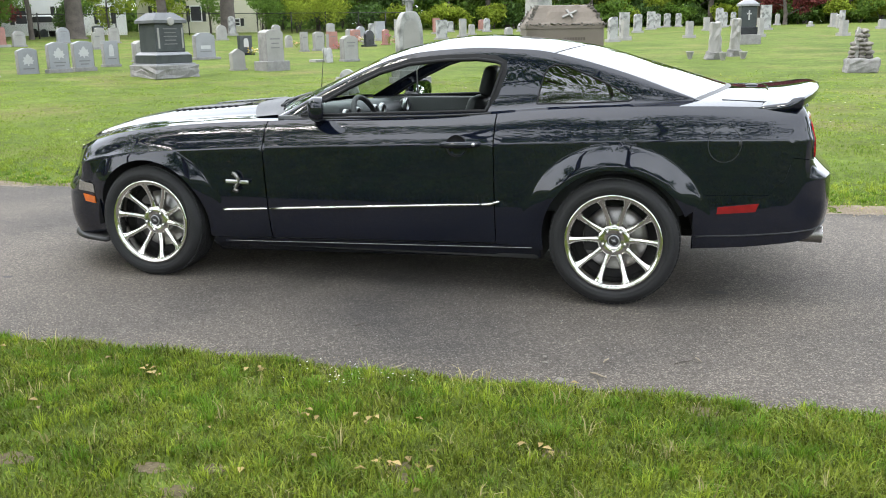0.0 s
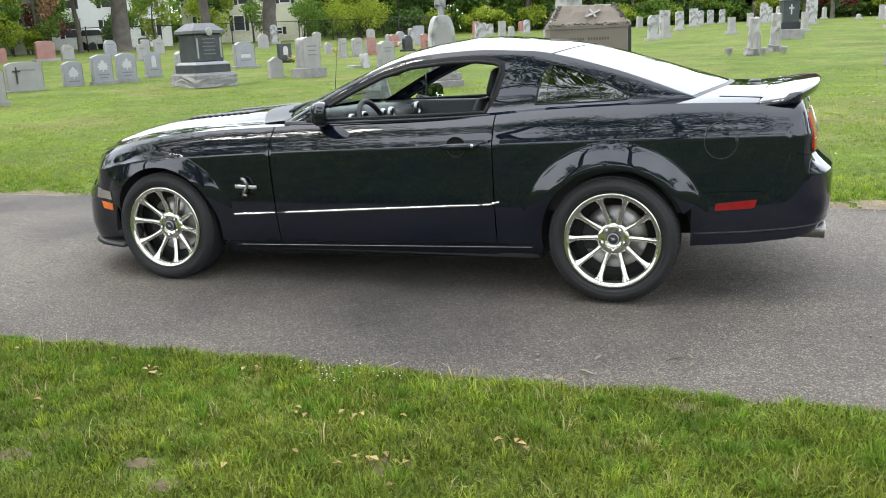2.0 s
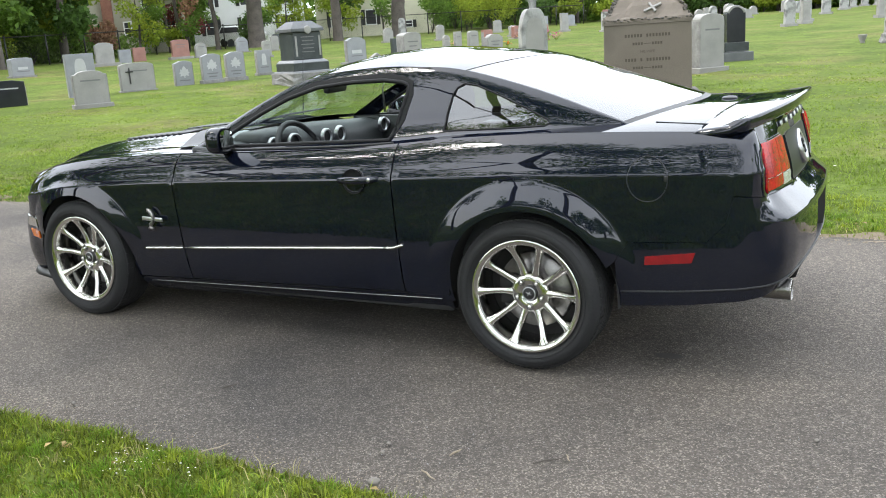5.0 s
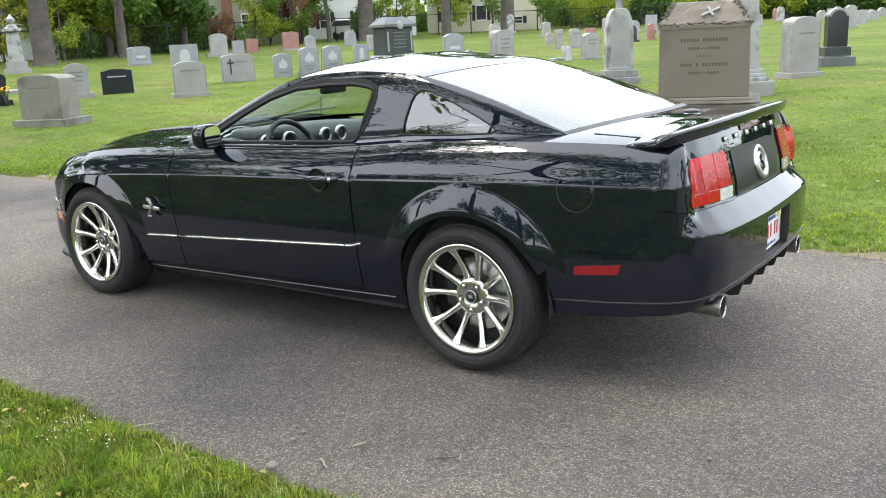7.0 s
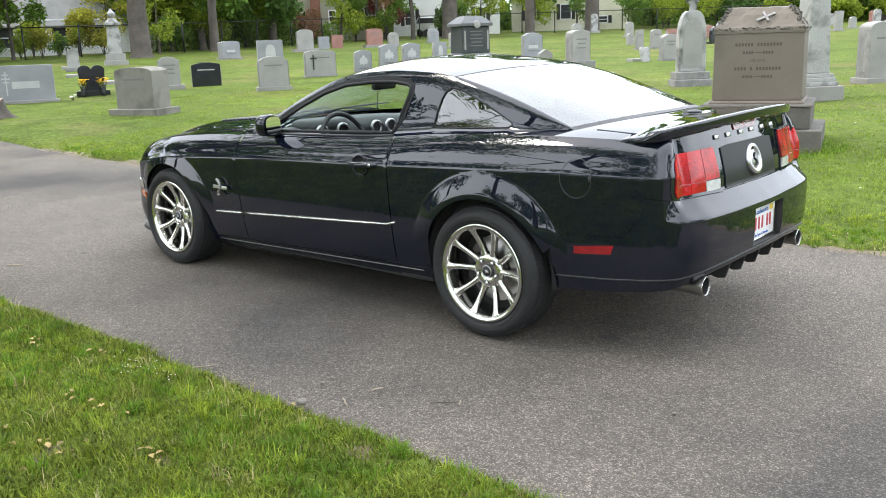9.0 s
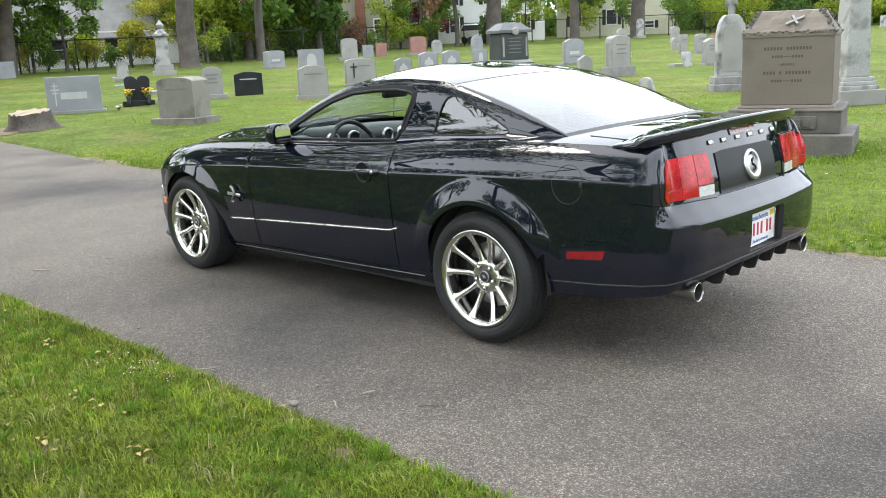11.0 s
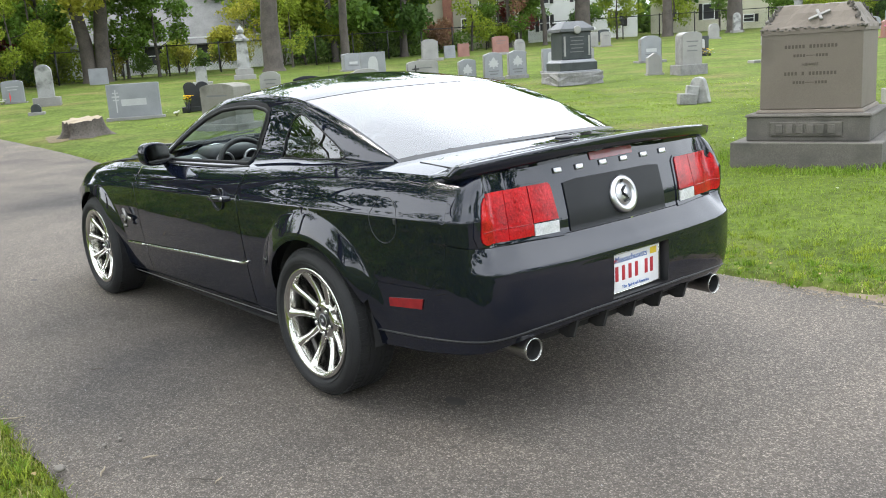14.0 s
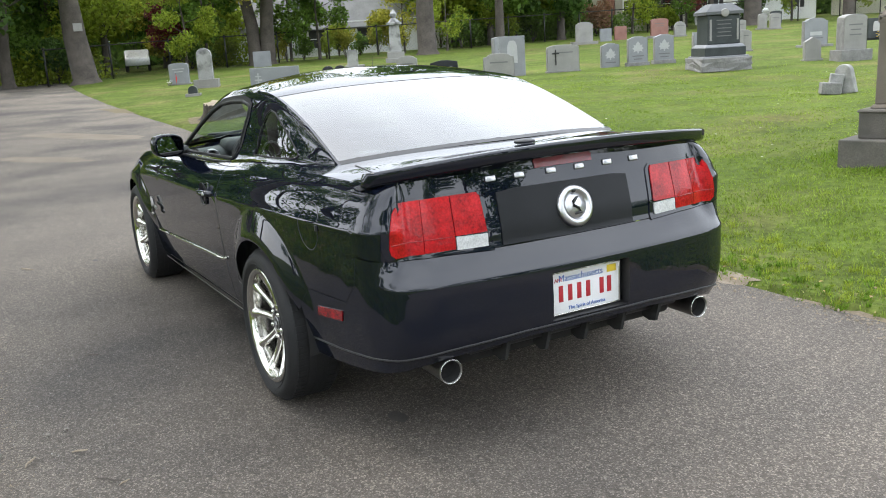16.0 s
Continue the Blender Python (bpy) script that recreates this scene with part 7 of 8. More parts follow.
# thick undergrowth behind the fence, low and close
rng = random.Random(21)
for j, (x, y) in enumerate([(-66, -6), (-65, -1), (-66, 4), (-67, 9), (-66.5, 14), (-68, 19), (-70, 24), (-70, 34), (-66, 40), (-68, 46), (-66, 55), (-68, 62), (-66, 74), (-62, 80), (-40, 84), (-44, 88), (-58, 88), (-52, 92), (-36, 80), (-60, 15), (-61, 3), (-58, -2),
                            (-53, 30.5), (-55, 36), (-52.5, 40.5), (-56, 41), (-62, 58.5), (-57, 58), (-50, 75.5), (-64.5, 11), (-58, 4.5), (-49, -2.5), (-52, -5)]):
    shrub(x, y, rng.uniform(6.5, 8.5), rng.uniform(6, 9), LEAF_LIME if 30 < y < 42 else rng.choice([LEAF_DARK, LEAF_MID, LEAF_LIME, LEAF_LIME]), 400 + j, "tall tangled green thicket behind the fence", 1900, .34, "thicket")

# trees at the lane's other side, behind the viewer: they stand in the car's mirror image
for j, (x, y, h, sp, mt) in enumerate(((-8, -13.5, 15, 4.6, LEAF_MID), (-1.5, -17, 17, 5.0, LEAF_DARK), (7.0, -19, 15, 4.6, LEAF_MID), (-15, -12, 17, 5.0, LEAF_DARK), (15, -22, 15, 5.0, LEAF_MID),
                                       (-24, -13, 16, 5.5, LEAF_MID), (-33, -12, 15, 5.5, LEAF_MID), (30, -17, 14, 5.5, LEAF_DARK), (42, -4, 14, 5.5, LEAF_MID), (-41, -9, 15, 5.0, LEAF_DARK), (2, -30, 16, 6.0, LEAF_DARK),
                                       (-13, -28, 16, 6.0, LEAF_DARK), (20, -34, 16, 6.0, LEAF_MID), (44, 10, 15, 6, LEAF_DARK))):
    tree(x, y - (9 if x > -14 else 0), h * (.52 if x > -14 else 1.2), .26, sp, mt, 300 + j, "leafy tree across the lane", .20, 1700, .30)
tree(-4.5, -14.0, 24, .40, 7.5, LEAF_MID, 330, "tall leafy tree across the lane", .40, 3000, .28, limbs=8)
tree(2.6, -15.5, 25, .40, 7.5, LEAF_DARK, 331, "tall leafy tree across the lane", .40, 3000, .28, limbs=8)
tree(-12.5, -6.0, 24, .40, 7.5, LEAF_MID, 332, "tall leafy tree across the lane", .40, 3600, .28, limbs=8)
# high crowns out of view, added to darken the reflections in the car's pillars
for j, y in enumerate((-3, 5, 13, 21, 29, 37, 45)):
    tree(-59 - 3 * (j % 2), y, 25, .34, 5.6, LEAF_MID, 370 + j, "tall tree with unseen crown, added over the woods for reflections", .60, 1100, .34, limbs=8)
# unseen row added to darken what the car's shoulder mirrors
for j, x in enumerate((-21, -29, -37)):
    tree(x, -7.0, 15, .30, 4.2, LEAF_DARK if j % 2 else LEAF_MID, 320 + j, "unseen leafy tree added beside the lane for reflections", .12, 3600, .26)
tree(-19.0, -7.5, 22, .40, 6.5, LEAF_MID, 333, "tall leafy tree across the lane", .36, 2000, .28, limbs=7)
# out of view, added so the tail panel mirrors dark leaves instead of sky
for j, (x, y) in enumerate(((27, -7.5), (31, -13), (34, 4.5), (24, 8.0), (29, 13.5))):
    tree(x, y, 17, .34, 5.5, LEAF_DARK if j % 2 else LEAF_MID, 350 + j, "unseen tall leafy tree added to darken the tail's reflections", .14, 2600, .32)
# unseen low row added to hide the bright horizon from the tail's reflections
for j in range(8):
    tree(42 + 2 * (j % 3), -22 + 7 * j, 8, .22, 4.2, LEAF_DARK if j % 2 else LEAF_MID, 340 + j, "unseen leafy tree added to darken the mirrored horizon", .12, 1700, .34)
for j, (x, y, h, mt) in enumerate(((-46.5, 44.5, 7, LEAF_LIME), (-47.5, 48.5, 8, LEAF_MID), (-46.0, 58.0, 9, LEAF_MID), (-44.5, 60.0, 6, LEAF_LIME), (-41.0, 70.5, 8, LEAF_MID), (-43.0, 66.0, 7, LEAF_LIME), (-52.5, 56.0, 8, LEAF_MID),
                                   (-50.5, 39.5, 8, LEAF_LIME), (-37.5, 75.0, 9, LEAF_MID), (-33.0, 80.0, 9, LEAF_LIME))):
    tree(x - 2.2, y + .6, h, .09, 2.4, mt, 360 + j, "young leafy tree along the fence", .16, 1700, .18)

# far woods: a deep belt of leaves that closes the view to the ground
def belt(name, label, line, depth, top, count, size, mat, seed):
    rs = np.random.RandomState(seed)
    line = np.array(line, float)
    L = np.concatenate([[0], np.cumsum(np.hypot(*np.diff(line, axis=0).T))])
    s = rs.uniform(0, L[-1], count)
    x, y = np.interp(s, L, line[:, 0]) + rs.uniform(-depth, depth, count), np.interp(s, L, line[:, 1]) + rs.uniform(-depth, depth, count)
    crest = top * (.75 + .25 * np.sin(s * .31 + 1.3 * np.sin(s * .13)))
    P = np.stack([x, y, rise(x, y) + crest * rs.uniform(0, 1, count) ** 1.15], 1)
    n = rs.normal(size=(count, 3)) + (0, 0, .4)
    n /= np.linalg.norm(n, axis=1, keepdims=True)
    u = np.cross(n, rs.normal(size=(count, 3)))
    u /= np.linalg.norm(u, axis=1, keepdims=True)
    v = np.cross(n, u)
    k = size * rs.uniform(.6, 1.3, (count, 1))
    V = np.stack([P - u * k, P - v * k * .6, P + u * k, P + v * k * .6], 1).reshape(-1, 3)
    return tagged(from_arrays(name, V, np.arange(count * 4).reshape(-1, 4), mat), label, "woods", kind="stuff")


AROUND = [(-72, -40), (-74, 0), (-78, 30), (-74, 60), (-62, 90), (-44, 106), (-10, 124), (24, 128), (60, 118), (90, 80)]
belt("far_woods", "dense dark green woods beyond the cemetery", AROUND, 4.0, 11, 26000, .55, LEAF_MID, 31)
belt("far_woods", "mid green undergrowth before the woods", [(x * .96, y * .96) for x, y in AROUND], 3.0, 6, 14000, .45, LEAF_MID, 32)
belt("undergrowth", "low green brush behind the fence", [(-51.5, 31), (-51, 36), (-52, 43), (-51.5, 47)], 1.4, 2.4, 7000, .13, LEAF_MID, 33)
belt("undergrowth", "low yellow-green brush behind the fence", [(-50.5, -3), (-51.5, 6)], 1.6, 2.2, 4500, .13, LEAF_LIME, 34)
belt("undergrowth", "low yellow-green brush behind the fence", [(-54, 12.5), (-54, 15.5)], 1.4, 2.0, 2600, .13, LEAF_LIME, 36)

belt("far_woods", "low dark brush at the foot of the woods", [(x * 1.05, y * 1.05) for x, y in AROUND], 3.0, 3.6, 22000, .5, LEAF_DARK, 35)

# chain-link fence: posts, rails and a mesh of thin wire
FENCE = material("black_fence_metal", (.012, .012, .013), .5, .3, alt=(.03, .028, .026), scale=9, fine=80)
fence = thing("fence", "black chain-link fence along the cemetery's edge", "fence")
run = [(-46.5, 3.0), (-49.0, 10.0), (-50.0, 17.0), (-49.0, 23.5), (-47.0, 29.5), (-47.6, 36.0), (-48.6, 43.0), (-48.5, 50.0), (-46.8, 56.5), (-43.8, 62.8), (-40.2, 68.0), (-36.0, 73.6), (-31.5, 79.5), (-27.5, 84.5)]
pts = []
for a, b in zip(run, run[1:]):
    n = max(2, round(math.dist(a, b) / 3.0))
    pts += [(a[0] + (b[0] - a[0]) * q / n, a[1] + (b[1] - a[1]) * q / n) for q in range(n)]
pts.append(run[-1])
for x, y in pts:
    bm = bmesh.new()
    tube(bm, [(x, y, float(rise(x, y)) - .1), (x, y, float(rise(x, y)) + 1.92)], .05, 8)
    bmesh.ops.create_uvsphere(bm, u_segments=8, v_segments=5, radius=.065, matrix=pose(x, y, float(rise(x, y)) + 1.93))
    part("post", bm, FENCE, fence)
for (x0, y0), (x1, y1) in zip(pts, pts[1:]):
    bm = bmesh.new()
    tube(bm, [(x0, y0, float(rise(x0, y0)) + 1.87), (x1, y1, float(rise(x1, y1)) + 1.87)], .038, 6)
    part("rail", bm, FENCE, fence)
wv, we = [], []
for (x0, y0), (x1, y1) in zip(pts, pts[1:]):
    L, z0 = math.dist((x0, y0), (x1, y1)), float(rise(x0, y0))
    for k in range(int(L / .22) + 9):
        for sg in (1, -1):
            s0, s1 = k * .22 - (1.7 if sg > 0 else 0), k * .22 - (0 if sg > 0 else 1.7)
            za, zb = 0.0, 1.7
            a0, a1 = max(0, min(L, s0)), max(0, min(L, s1))
            if abs(a1 - a0) < .05:
                continue
            za, zb = 1.7 * (a0 - s0) / (s1 - s0), 1.7 * (a1 - s0) / (s1 - s0)
            p, q = [np.array([x0 + (x1 - x0) * a / L, y0 + (y1 - y0) * a / L, z0 + z]) for a, z in ((a0, za), (a1, zb))]
            i = len(wv)
            w = .0045
            wv += [p - (0, 0, w), q - (0, 0, w), q + (0, 0, w), p + (0, 0, w)]
            we.append((i, i + 1, i + 2, i + 3))
tagged(from_arrays("wire_mesh", wv, we, FENCE, fence), kind="stuff")

# houses
SIDING_WHITE = material("white_siding", (.70, .70, .69), .6, alt=(.78, .78, .77), scale=1, fine=30)
SIDING_CREAM = material("cream_siding", (.60, .57, .44), .6, alt=(.66, .63, .50), scale=1, fine=30)
SIDING_BEIGE = material("beige_siding", (.33, .31, .24), .65, alt=(.38, .36, .28), scale=1, fine=30)
ROOF_GREY = material("grey_shingles", (.19, .187, .185), .9, alt=(.27, .266, .262), scale=1.5, fine=16, bump=.5, bump_scale=12)
ROOF_DARK = material("dark_shingles", (.07, .065, .065), .9, alt=(.11, .105, .10), scale=1.5, fine=16, bump=.5, bump_scale=12)
BRICK = material("red_brick", (.20, .085, .06), .85, alt=(.28, .13, .09), scale=3, fine=14, bump=.4, bump_scale=12)
ROOM = material("dark_room", (.03, .03, .035), .9, alt=(.05, .05, .055), scale=1, fine=8)
WHITE_TRIM = material("white_paint", (.74, .74, .73), .5, alt=(.80, .80, .79), scale=3, fine=40)


def house(x, y, face, w, d, wall_h, roof_h, siding, roofing, label, windows, chimney=None, shutters=None, gable_front=False, door=None):
    """A gabled house: lapped siding, roof with eaves, framed windows. Front towards the angle face."""
    hs = thing("house", label, "house", stand(x, y, face, sink=.2))
    bm = bmesh.new()
    box(bm, -w / 2, w / 2, -d / 2, d / 2, 0, wall_h, 0)
    for sg in (-1, 1):
        if gable_front:
            bm.faces.new([bm.verts.new(p) for p in ((-w / 2, sg * d / 2, wall_h), (w / 2, sg * d / 2, wall_h), (0, sg * d / 2, wall_h + roof_h))])
        else:
            bm.faces.new([bm.verts.new(p) for p in ((sg * w / 2, -d / 2, wall_h), (sg * w / 2, d / 2, wall_h), (sg * w / 2, 0, wall_h + roof_h))])
    wall = part("wall", bm, siding, hs, smooth=False)
    bm = bmesh.new()
    n = int(wall_h / .16)
    for k in range(n):                                    # lapped boards
        z = .3 + k * .16
        box(bm, -w / 2 - .02, w / 2 + .02, -d / 2 - .022, -d / 2 - .004, z, z + .148)
        box(bm, w / 2 + .004, w / 2 + .022, -d / 2, d / 2, z, z + .148)
        box(bm, -w / 2 - .022, -w / 2 - .004, -d / 2, d / 2, z, z + .148)
    tagged(part("lapped_siding", bm, siding, hs, smooth=False), kind="stuff")
    e = .35
    for sg in (-1, 1):
        bm = bmesh.new()
        if gable_front:
            sl = roof_h / (w / 2)
            q = [(sg * (w / 2 + e), -d / 2 - e, wall_h - e * sl), (sg * (w / 2 + e), d / 2 + e, wall_h - e * sl), (0, d / 2 + e, wall_h + roof_h), (0, -d / 2 - e, wall_h + roof_h)]
        else:
            sl = roof_h / (d / 2)
            q = [(-w / 2 - e, sg * (d / 2 + e), wall_h - e * sl), (w / 2 + e, sg * (d / 2 + e), wall_h - e * sl), (w / 2 + e, 0, wall_h + roof_h), (-w / 2 - e, 0, wall_h + roof_h)]
        lo_ = [bm.verts.new((a, b, c + .02)) for a, b, c in q]
        hi_ = [bm.verts.new((a, b, c + .16)) for a, b, c in q]
        bm.faces.new(lo_), bm.faces.new(hi_[::-1])
        for i in range(4):
            bm.faces.new((lo_[i], lo_[(i + 1) % 4], hi_[(i + 1) % 4], hi_[i]))
        bmesh.ops.recalc_face_normals(bm, faces=bm.faces)
        part("roof", bm, roofing, hs, smooth=False)
    for wx, wz, ww, wh in windows:
        yf = -d / 2 - .03
        bm = bmesh.new()
        for a in ((wx - ww / 2 - .09, wx + ww / 2 + .09, wz + wh / 2, wz + wh / 2 + .10), (wx - ww / 2 - .09, wx + ww / 2 + .09, wz - wh / 2 - .10, wz - wh / 2), (wx - ww / 2 - .09, wx - ww / 2, wz - wh / 2, wz + wh / 2),
                  (wx + ww / 2, wx + ww / 2 + .09, wz - wh / 2, wz + wh / 2), (wx - ww / 2, wx + ww / 2, wz - .03, wz + .03)):
            box(bm, a[0], a[1], yf - .06, yf + .02, a[2], a[3])
        win = part("window", bm, WHITE_TRIM, hs, smooth=False)
        bm = bmesh.new()
        box(bm, wx - ww / 2, wx + ww / 2, yf - .012, yf + .004, wz - wh / 2, wz + wh / 2)
        part("pane", bm, ROOM, win, smooth=False)
        if shutters:
            for sg in (-1, 1):
                bm = bmesh.new()
                box(bm, wx + sg * (ww / 2 + .28) - .18, wx + sg * (ww / 2 + .28) + .18, yf - .05, yf, wz - wh / 2 - .08, wz + wh / 2 + .08, .01)
                part("shutter", bm, shutters, win, smooth=False)
    if door:
        bm = bmesh.new()
        box(bm, door - .48, door + .48, -d / 2 - .07, -d / 2 - .02, .3, 2.4, .01)
        part("door", bm, WHITE_TRIM, hs, smooth=False)
    if chimney is not None:
        bm = bmesh.new()
        box(bm, chimney - .4, chimney + .4, -d / 2 - .6, -d / 2 - .02, 0, wall_h + roof_h * .9, .02)
        part("chimney", bm, BRICK, hs, smooth=False)
    return hs


house(-61.0, 25.6, -25, 17, 8, 2.3, 4.2, SIDING_WHITE, ROOF_GREY, "low white house with a broad grey shingle roof", [(-4.4, 1.35, 1.2, 1.3), (-1.2, 1.35, 1.2, 1.3), (2.4, 1.35, 1.2, 1.3), (4.6, 1.35, 1.2, 1.3)], door=.7)
house(-57.0, 52.6, -48, 8.5, 7, 5.4, 2.6, SIDING_BEIGE, ROOF_DARK, "beige sided house with a brick chimney", [(-.2, 2.2, .5, .9), (1.9, 4.6, 1.5, 1.5), (3.1, 2.2, .9, 1.3)], chimney=-1.6, gable_front=True)
house(-56.5, 67.5, -52, 10.5, 8, 5.6, 3.0, SIDING_WHITE, ROOF_GREY, "white two-storey house with dark shutters", [(-3.6, 1.9, .9, 1.4), (-.2, 1.9, .9, 1.4), (3.4, 1.9, .9, 1.4), (-3.6, 4.5, .9, 1.4), (-.2, 4.5, .9, 1.4), (3.4, 4.5, .9, 1.4)], shutters=TRIM)
house(-49.5, 80.0, -57, 12.5, 8, 5.4, 3.0, SIDING_CREAM, ROOF_DARK, "cream two-storey house behind the trees", [(-4.2, 2.0, 1.0, 1.4), (-.6, 2.0, 1.0, 1.4), (3.2, 1.1, .9, .6), (-4.2, 4.6, 1.0, 1.4), (0, 4.6, 1.0, 1.4), (4.2, 4.6, 1.0, 1.4)], shutters=TRIM)

CAR_WHITE = material("white_car_paint", (.72, .72, .72), .25, coat=1.0, alt=(.78, .78, .78), scale=2, fine=60)


def far_car(x, y, face, label, scale=1.0):
    v = thing("parked_car", label, "car", stand(x, y, face, sink=0))
    v.matrix_basis = v.matrix_basis @ Matrix.Scale(scale, 4)
    bm = bmesh.new()
    prof = [(-2.2, .45), (2.2, .45), (2.25, .85), (2.1, 1.02), (1.3, 1.08), (.65, 1.60), (-1.5, 1.66), (-2.1, 1.15), (-2.25, .9)]
    slab(bm, prof, 1.75, Matrix.Translation((0, -.875, 0)), .10, 3)
    part("body", bm, CAR_WHITE, v)
    for y0 in (-.905, .885):
        bm = bmesh.new()
        slab(bm, [(-1.75, 1.12), (1.1, 1.10), (.55, 1.52), (-1.4, 1.56)], .02, Matrix.Translation((0, y0, 0)))
        part("side_window", bm, ROOM, v, smooth=False)
    for x0, x1, z0, z1, nm in ((1.16, .60, 1.10, 1.56, "windscreen"), (-2.03, -1.60, 1.16, 1.58, "back_window")):
        bm = bmesh.new()
        s = .03 if x0 > 0 else -.03
        bm.faces.new([bm.verts.new(p) for p in ((x0 + s, -.72, z0), (x0 + s, .72, z0), (x1 + s, .62, z1), (x1 + s, -.62, z1))])
        part(nm, bm, ROOM, v, smooth=False)
    for wx in (-1.4, 1.4):
        for sg in (-1, 1):
            bm = bmesh.new()
            lathe(bm, [(.001, .10), (.2, .11), (.32, .10), (.34, .05), (.34, -.1), (.001, -.1)], 20)
            bmesh.ops.transform(bm, matrix=pose(wx, sg * .80, .34, 0, 0, 0 if sg > 0 else 180), verts=bm.verts)
            part("wheel", bm, TYRE, v)
    return v


far_car(-51.5, 60.0, -100, "white car parked beyond the fence", 1.1)
far_car(-57.5, 9.75, -101, "white car parked behind the trees", .88)
far_car(-41.0, -2.9, -10, "white van standing at the lane's far end", 1.2)


# ---- grass, litter and grit ----
BARE = [(.90, -2.90, .17), (.07, -3.08, .10), (.29, -3.04, .08), (.25, -3.20, .10), (1.35, -2.71, .09), (1.82, -2.20, .11), (-.45, -3.12, .12), (-.9, -3.1, .10), (2.9, -3.0, .10)]   # thin places in the turf

def blades(name, label, area, count, tall, wide, seed, thin=None, mat=BLADE):
    """Bent grass blades in an area of the lawn, in clumps."""
    rs = np.random.RandomState(seed)
    x0, x1, y0, y1 = area
    x = rs.uniform(x0, x1, count * 2)
    y = rs.uniform(y0, y1, count * 2)
    clump = .5 + .5 * np.sin(x * 7.3 + 2.1 * np.sin(y * 5.1)) * np.sin(y * 8.7 + 1.7 * np.sin(x * 4.3))
    clump2 = .5 + .5 * np.sin(x * 2.1 + 1.3 * np.sin(y * 1.9) + seed) * np.sin(y * 2.7 + x)
    ok = rs.uniform(size=count * 2) < .25 + .55 * clump + .35 * clump2
    fade = np.minimum(np.minimum(x - x0, x1 - x) / 1.2, (y - y0 if y0 < 0 else y1 - y) / .9) + .35 * np.sin(x * 3.7 + 2 * np.sin(y * 2.9))
    ok &= rs.uniform(size=count * 2) < np.clip(.25 + fade, 0.05, 1)
    if thin:
        ok &= rs.uniform(size=count * 2) < 1 - smoothstep(thin[0], thin[1], y)
    edge = np.where(y < 0, edge_near(x) + .05 + .05 * np.sin(x * 3.1) + .03 * np.sin(x * 11) - y, y - edge_far(x) + .03 + .05 * np.sin(x * 2.3 + 1))
    ok &= edge > rs.uniform(-.02, .05, count * 2)
    for bx_, by_, br_ in BARE:
        ok &= np.hypot((x - bx_) * .8, y - by_) > br_ * (.85 * rs.uniform(size=count * 2))
    x, y, clump, clump2, edge = (v[ok][:count] for v in (x, y, clump, clump2, edge))
    n = len(x)
    hgt = tall * rs.uniform(.45, 1.15, n) * (.6 + .55 * clump * clump2 + .2 * clump) * np.where(edge < .12, 1.05, 1)
    a, b = rs.uniform(0, 2 * np.pi, n), rs.uniform(0, 2 * np.pi, n)
    bend = hgt * rs.uniform(.25, 1.0, n)
    w = wide * rs.uniform(.6, 1.3, n)
    P = np.stack([x, y, ground_z(x, y) - .008], 1)
    side = np.stack([np.cos(a), np.sin(a), 0 * a], 1) * w[:, None]
    out = np.stack([np.cos(b), np.sin(b), 0 * b], 1) * bend[:, None]
    up = np.stack([0 * a, 0 * a, hgt], 1)
    mid, tip = P + out * .35 + up * .62, P + out + up * (1.0 - .25 * (bend / hgt)[:, None])
    V = np.stack([P - side, P + side, mid - side * .8, mid + side * .8, tip], 1).reshape(-1, 3)
    i = np.arange(n)[:, None] * 5
    F = np.concatenate([i + (0, 1, 2), i + (1, 3, 2), i + (2, 3, 4)], 0)
    return tagged(from_arrays(name, V, F, mat), label, "grass", kind="stuff")


TURF = leafy("turf_blade", (.128, .200, .022), (.258, .335, .052), .40, .30)
PATCH = leafy("meadow_blade", (.11, .20, .016), (.21, .31, .035), .35, .3)
blades("grass", "lush green spring grass beside the lane", (-5.0, 6.0, -3.9, -1.9), 150000, .062, .0028, 1)
blades("grass", "lush green spring grass beside the lane", (-4.0, 6.5, -6.0, -2.6), 90000, .060, .0030, 2)
blades("grass", "green grass along the lane's far edge", (-10.5, 5.5, 1.85, 8.0), 110000, .045, .0038, 3, thin=(3.0, 8.0), mat=TURF)
blades("grass", "short tufted grass between the graves", (-16, 9, 5.0, 20.0), 90000, .032, .008, 9, thin=(10.0, 20.0), mat=TURF)
blades("grass", "tall grass round the large brown monument", (-1.0, 1.05, 5.15, 7.15), 6000, .09, .004, 5, mat=PATCH)
STRAW = leafy("straw_blade", (.30, .26, .11), (.42, .36, .18), .2, .3)
blades("dry_grass", "scattered dry straw-coloured grass", (-3.4, 4.6, -4.7, -1.95), 9000, .045, .0018, 6, mat=STRAW)
blades("dry_grass", "dry straw-coloured grass at the lane's edge", (-9.5, 5.0, 1.85, 2.2), 5000, .035, .0035, 7, mat=STRAW)
blades("dry_grass", "dry straw-coloured grass fringing the lane", (-3.4, 4.6, -2.16, -1.96), 3200, .030, .0022, 12, mat=STRAW)
blades("grass", "lighter yellow-green grass tufts", (-5.0, 6.2, -5.6, -1.95), 50000, .055, .0024, 8, mat=PATCH)
blades("grass", "short green grass away from the lane", (-11, 12, -11, -1.95), 90000, .040, .006, 14, mat=TURF)


